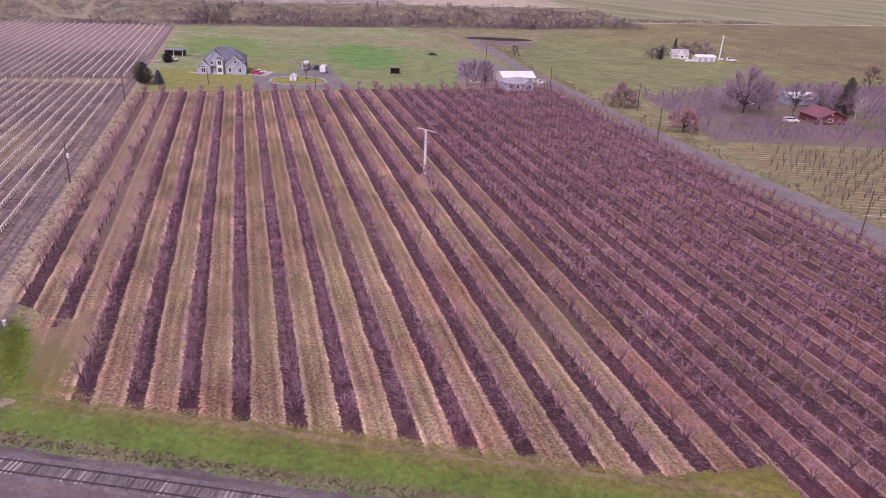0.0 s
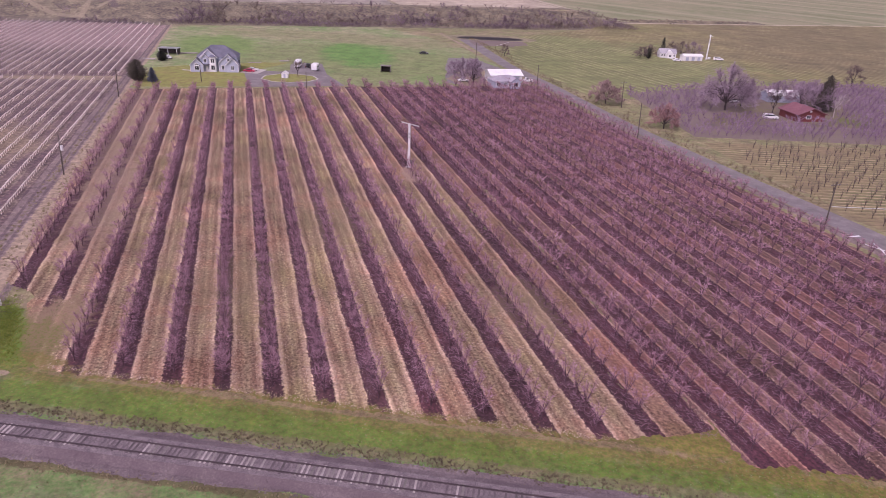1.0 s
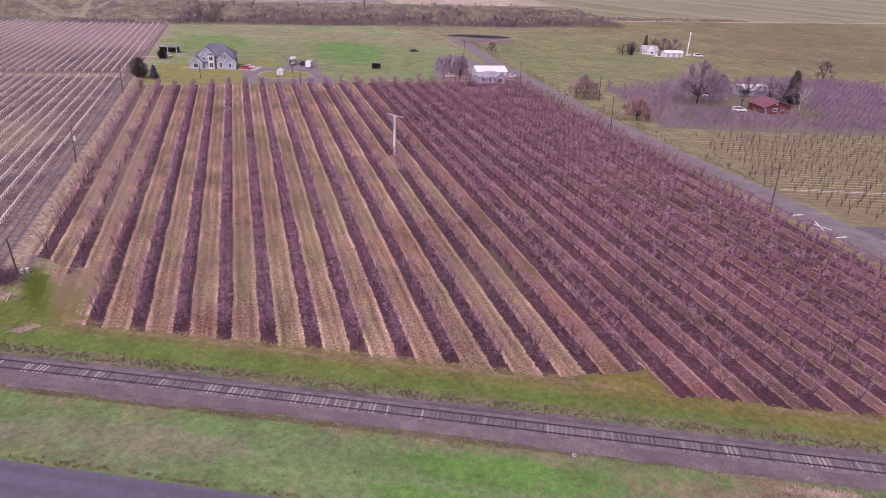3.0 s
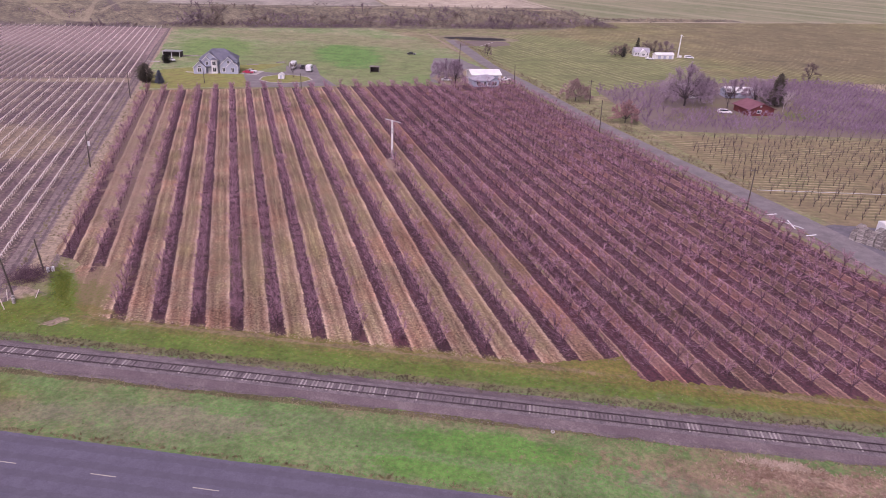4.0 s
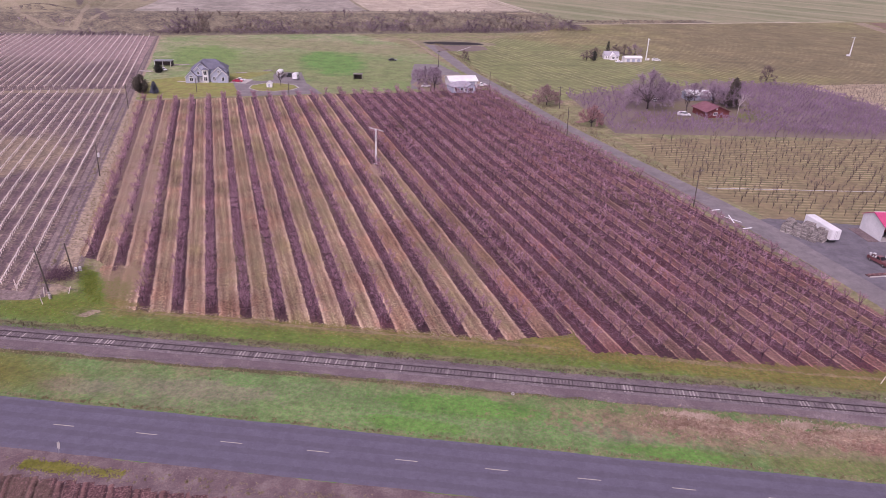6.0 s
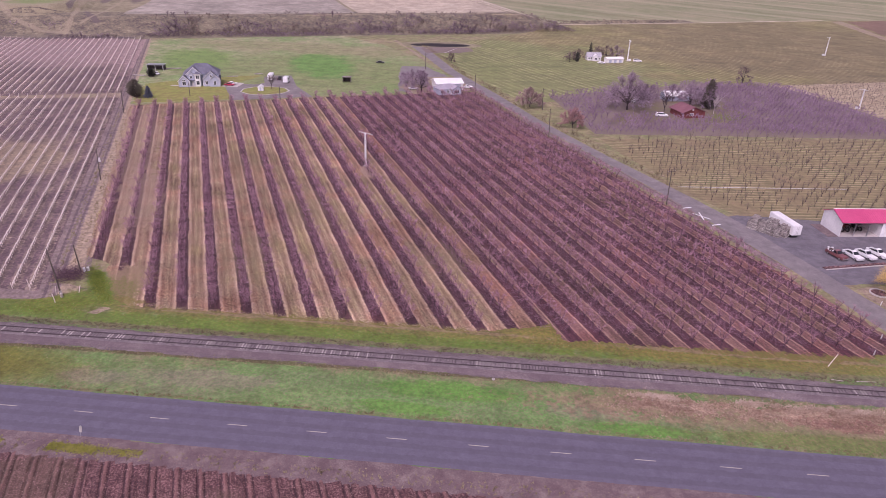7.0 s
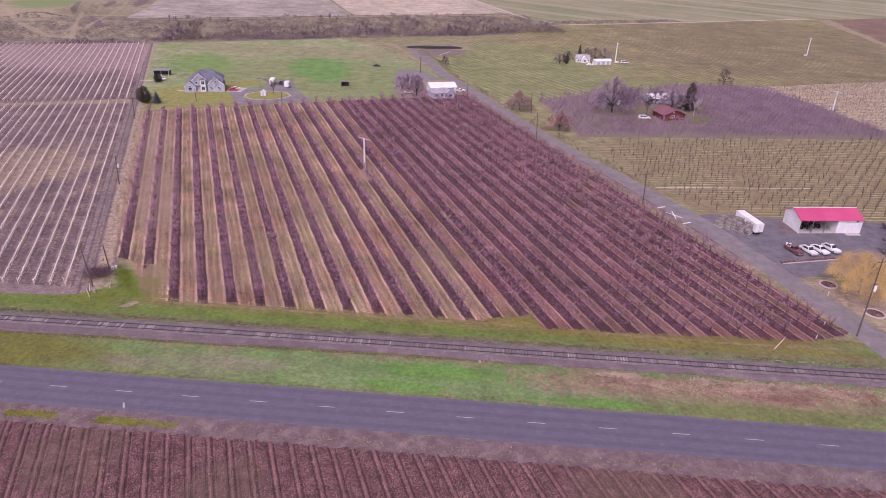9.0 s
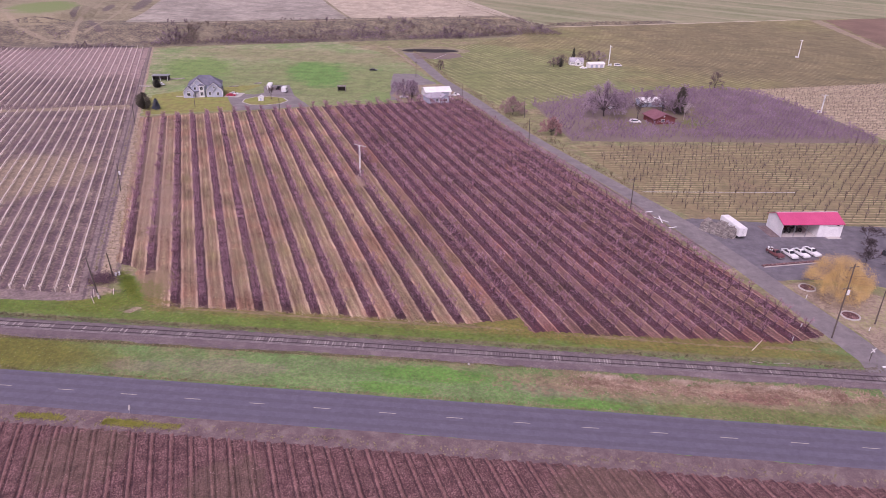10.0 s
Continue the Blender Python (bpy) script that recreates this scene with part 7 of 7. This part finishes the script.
junk()

def dome_tree(name, label, x, y, seed, h, wide, bark, twig, z=0.0, group="", limbs=10, second=6, twigs=24, base=0.16, tip=0.044, low=0.2):
    """A broad bare tree: limbs that fork into a full rounded crown of fine twigs."""
    rng = random.Random(seed)
    wood, fine = [], []
    fork = Vector((rng.gauss(0, 0.1), rng.gauss(0, 0.1), h * base))
    r = 0.026 * h
    wood.append((Vector((0, 0, -0.1)), fork, r, r * 0.8))

    def shell(a, e, k):
        bump = 1 + 0.14 * math.sin(a * 3 + seed) + 0.1 * math.sin(a * 5 + 2 * seed)
        return Vector((math.cos(a) * math.cos(e) * wide / 2 * bump * k, math.sin(a) * math.cos(e) * wide / 2 * bump * k, h * (low + (1 - low) * math.sin(e) * k * (0.9 + 0.1 * bump))))

    for i in range(limbs):
        a, e = 2 * math.pi * (i * 0.618 + rng.uniform(-0.05, 0.05)), math.asin(min(1.0, (i + 0.6) / limbs))
        knee = fork.lerp(shell(a, e, 0.55), 0.55) + Vector((rng.gauss(0, 0.3), rng.gauss(0, 0.3), 0.04 * h))
        end = shell(a, e, 0.66)
        wood += [(fork, knee, r * 0.45, r * 0.32), (knee, end, r * 0.32, r * 0.16)]
        for j in range(second):
            s = knee.lerp(end, rng.uniform(0.1, 1.0))
            a2, e2 = a + rng.gauss(0, 0.42), min(1.5, max(-0.05, e + rng.gauss(0, 0.3)))
            q = shell(a2, e2, rng.uniform(0.72, 0.92))
            m = s.lerp(q, 0.5) + Vector((rng.gauss(0, 0.25), rng.gauss(0, 0.25), rng.uniform(0, 0.05) * h))
            wood += [(s, m, r * 0.15, r * 0.1), (m, q, r * 0.1, tip * 1.3)]
            for k in range(twigs):
                b = s.lerp(m, rng.random()) if rng.random() < 0.3 else m.lerp(q, rng.random())
                out = (b - Vector((0, 0, h * 0.35))).normalized()
                d = (out * rng.uniform(0.2, 1.0) + Vector((rng.gauss(0, 0.6), rng.gauss(0, 0.6), rng.gauss(0.15, 0.5)))).normalized()
                fine.append((b, b + d * rng.uniform(0.05, 0.13) * h, tip, tip * 0.5))
    t = thing(name, label, "tree", group, at(x, y, z))
    for pn, segs, m in (("trunk", wood, bark), ("crown", fine, twig)):
        v, f = sticks(segs, pn == "trunk")
        o = new(pn, quad_mesh(pn, v, f, [m]))
        o.parent = t
    return t


# ---- trees of the homesteads ----
dome_tree("shade_tree", "large bare spreading tree with mauve twigs", 132.2, 223.8, 61, 17.5, 23.0, M_BARK, M_TWIG_PALE, group="homestead trees", limbs=16, second=8, twigs=30, tip=0.05)
dome_tree("shade_tree", "tall bare tree behind the big one", 140.5, 234.0, 62, 10.5, 13.0, M_BARK, M_TWIG_PALE, group="homestead trees")
tree("pruned_tree", "dark heavily pruned tree before the red house", 147.4, 219.0, 63, 9.5, M_BARK, M_BARK, group="homestead trees", depth=5, wide=0.7)
for i, (x, y, h) in enumerate(((163, 238, 10), (168, 234, 10.5), (165, 244, 10), (172, 243, 9.5), (157, 246, 9), (146, 244, 8), (136, 246, 8))):
    dome_tree("shade_tree", "bare tree with a soft mauve crown", x, y, 70 + i, h, h * 1.35, M_BARK, M_TWIG_PALE, group="homestead trees")
tree("birch", "bare birch with pale bark and twigs", 170.2, 224.6, 80, 9.0, M_BIRCH, M_BIRCH, group="homestead trees", depth=4, wide=0.45)
dome_tree("red_tree", "rounded bare tree with red twigs by the lane", 104.8, 187.2, 81, 8.6, 11.0, M_BARK, M_TWIG_RED, group="lane trees", limbs=12, twigs=60, tip=0.05)
dome_tree("red_tree", "bare tree with reddish-brown twigs by the lane", 88.8, 219.6, 82, 9.2, 13.5, M_BARK, M_TWIG_RB, group="lane trees", limbs=13, twigs=60, tip=0.05)
dome_tree("field_tree", "lone bare tree in the hillside field", 206.0, 299.7, 83, 10.5, 9.5, M_BARK, M_TWIG_BROWN, group="lane trees", limbs=8)
for i, (x, y, h) in enumerate(((33.5, 243, 10.5), (38.0, 238.5, 11.5), (29.5, 249, 8.5), (37, 252, 8.0))):
    dome_tree("shade_tree", "bare mauve-grey tree beside the bungalow", x, y, 90 + i, h, h * 0.95, M_BARK, M_TWIG_PALE, group="bungalow trees")
dome_tree("lane_shrub", "bare brown tree beside the lane end", 46.0, 320.0, 99, 7, 6, M_BARK, M_TWIG_BROWN, group="lane trees", limbs=7)
for i, (x, y, h, m) in enumerate(((117, 346, 7, M_TWIG_BROWN), (120, 352, 6, M_TWIG_BROWN), (142, 364, 9, M_TWIG_BROWN), (148, 366, 9, M_TWIG_PALE), (137, 366, 8, M_TWIG_BROWN), (123, 356, 7, M_TWIG_BROWN))):
    dome_tree("shade_tree", "bare tree round the white farmhouse", x, y, 110 + i, h, h * 1.35, M_BARK, m, group="farmhouse trees", limbs=8, second=5)
tree("drive_tree", "small bare tree beside the drive", -31.6, 229.0, 120, 7.0, M_BARK, M_TWIG_BROWN, depth=5, wide=0.5)
for i, (x, y, h) in enumerate(((182, 74, 7), (186, 82, 6), (190, 90, 6.5), (186.5, 70, 7), (193, 76, 6))):
    tree("dead_tree", "dark bare sprawling tree beside the farm yard", x, y, 130 + i, h * 0.75, M_BARK, M_BARK, group="yard trees", depth=5, wide=1.0, tip=0.04)


def lane_bushes():
    """Low brown and olive bushes in the rough strip along the lane."""
    rng = random.Random(44)
    out = []
    for i in range(150):
        k = rng.uniform(7.0, 12.0)
        (x0, y0), (x1, y1) = LANE_R[int(k)], LANE_R[int(k) + 1]
        f = k - int(k)
        out.append((x0 + (x1 - x0) * f + 1.0 + abs(rng.gauss(0, 2.6)), y0 + (y1 - y0) * f, 0.03, rng.uniform(0.25, 0.6)))
    return out


plant(lane_bushes(), tree_kind(range(60, 64), h=2.6, spread=1.9, limbs=6, twigs=60, thick=0.034), [M_TWIG_BROWN, M_WEEDS], "low dry bushes along the lane", "lane bushes", limit=0, rest="lane_bushes")
tufts("lane_tufts", 700, lambda r: (lambda k: (lambda a, b, f: (a[0] + (b[0] - a[0]) * f + 0.3 + abs(r.gauss(0, 1.8)), a[1] + (b[1] - a[1]) * f))(LANE_R[int(k)], LANE_R[int(k) + 1], k - int(k)))(r.uniform(7.0, 12.9)), M_WEEDS, "dry grass tufts along the lane", 0.4, 16)


def willow(x, y, h, wide):
    """A weeping willow: arching limbs under a full dome of thin hanging yellow twigs."""
    rng = random.Random(77)
    wood, fine = [], []
    top = Vector((0, 0, h * 0.26))
    wood.append((Vector((0, 0, -0.1)), top, 0.45, 0.34))
    ends = []
    for i in range(22):
        a = 2 * math.pi * i / 22 + rng.uniform(-0.2, 0.2)
        e = rng.uniform(0.25, 0.95)
        end = Vector((math.cos(a) * wide * e, math.sin(a) * wide * e, h * (0.45 + 0.5 * math.sqrt(1 - e * e))))
        mid = top.lerp(end, 0.5) + Vector((0, 0, h * 0.12))
        wood.append((top, mid, 0.11, 0.06))
        wood.append((mid, end, 0.06, 0.02))
        ends += [(mid, end)]
    for i in range(17000):
        a, e = rng.uniform(0, 6.283), rng.random() ** 0.45
        bump = 1 + 0.16 * math.sin(a * 3 + 1) + 0.1 * math.sin(a * 7) + 0.25 * noise.noise((math.cos(a) * 2, math.sin(a) * 2, e * 3))
        rad = wide * e * bump * rng.uniform(0.85, 1.0)
        z = h * (0.16 + 0.8 * max(0.0, 1 - e * e) ** 0.55 * rng.uniform(0.35, 1.05))
        if noise.noise((math.cos(a) * rad * 0.5, math.sin(a) * rad * 0.5, z * 0.5)) < -0.22:
            continue
        s = Vector((math.cos(a) * rad, math.sin(a) * rad, z))
        d = Vector((math.cos(a) * 0.3 + rng.gauss(0, 0.4), math.sin(a) * 0.3 + rng.gauss(0, 0.4), rng.uniform(-1.0, 0.35))).normalized()
        g = s + d * rng.uniform(0.5, 1.5)
        g.z = max(0.15, g.z)
        fine.append((s, g, 0.013, 0.007))
    t = thing("willow", "golden-yellow weeping willow without leaves", "tree", m=at(x, y, 0.05))
    for pn, segs, m in (("trunk", wood, M_TWIG_BROWN), ("crown", fine, M_TWIG_YELLOW)):
        v, f = sticks(segs, pn == "trunk")
        o = new(pn, quad_mesh(pn, v, f, [m]))
        o.parent = t


willow(166.2, 55.8, 11.0, 7.4)


def conifer(x, y, h, rad, m, label, seed, sprays=1500, group="conifers", round_top=False):
    """A dense evergreen: a trunk and many short sprays of needles."""
    rng = random.Random(seed)
    segs = []
    for i in range(sprays):
        z = h * (0.06 + 0.94 * rng.random() ** 1.2)
        f = math.sqrt(max(0.0, 1 - (2 * z / h - 1) ** 2)) if round_top else (1 - z / h) ** 0.5 + 0.03 + 0.25 * noise.noise((z * 0.5, seed, i % 7))
        a = rng.uniform(0, 6.283)
        r = rad * f * rng.uniform(0.35, 1.0) * (1 + 0.25 * math.sin(a * 3 + seed) + 0.5 * noise.noise((math.cos(a) * 1.5 + seed, math.sin(a) * 1.5, z * 0.6)))
        p = Vector((math.cos(a) * r * 0.55, math.sin(a) * r * 0.55, z))
        q = Vector((math.cos(a) * r, math.sin(a) * r, z + rng.uniform(-0.25, 0.45)))
        segs.append((p, q + Vector((rng.gauss(0, 0.15), rng.gauss(0, 0.15), rng.gauss(0, 0.2))), 0.09, 0.03))
    t = thing("conifer", label, "tree", group, at(x, y, 0.04))
    v, f = sticks(segs)
    o = new("crown", quad_mesh("crown", v, f, [m]))
    o.parent = t
    v, f = sticks([(Vector((0, 0, -0.05)), Vector((0, 0, h * 0.9)), 0.2, 0.04)])
    o = new("trunk", quad_mesh("trunk", v, f, [M_BARK]))
    o.parent = t


conifer(170.4, 235.5, 13.0, 4.0, M_JUNIPER, "tall dark cedar behind the red house", 1, 2600)
conifer(-81.4, 198.2, 7.6, 3.3, M_JUNIPER, "broad dark juniper at the orchard corner", 2, 1500, round_top=True)
conifer(-84.6, 200.6, 6.2, 2.6, M_JUNIPER, "dark juniper bush beside the track", 3, 900, round_top=True)
conifer(-76.4, 199.2, 4.8, 1.9, M_NEEDLE_BLUE, "small blue spruce at the lawn's corner", 4, 1800)
conifer(-96.4, 241.5, 3.8, 2.3, M_NEEDLE, "rounded dark shrub before the open shed", 5, 1500, round_top=True)
conifer(131.5, 365.5, 9.0, 2.0, M_NEEDLE, "dark evergreen behind the white farmhouse", 6, 900)
conifer(121.5, 346.5, 5.5, 1.8, M_NEEDLE, "dark evergreen shrub by the farmhouse", 7, 700, round_top=True)
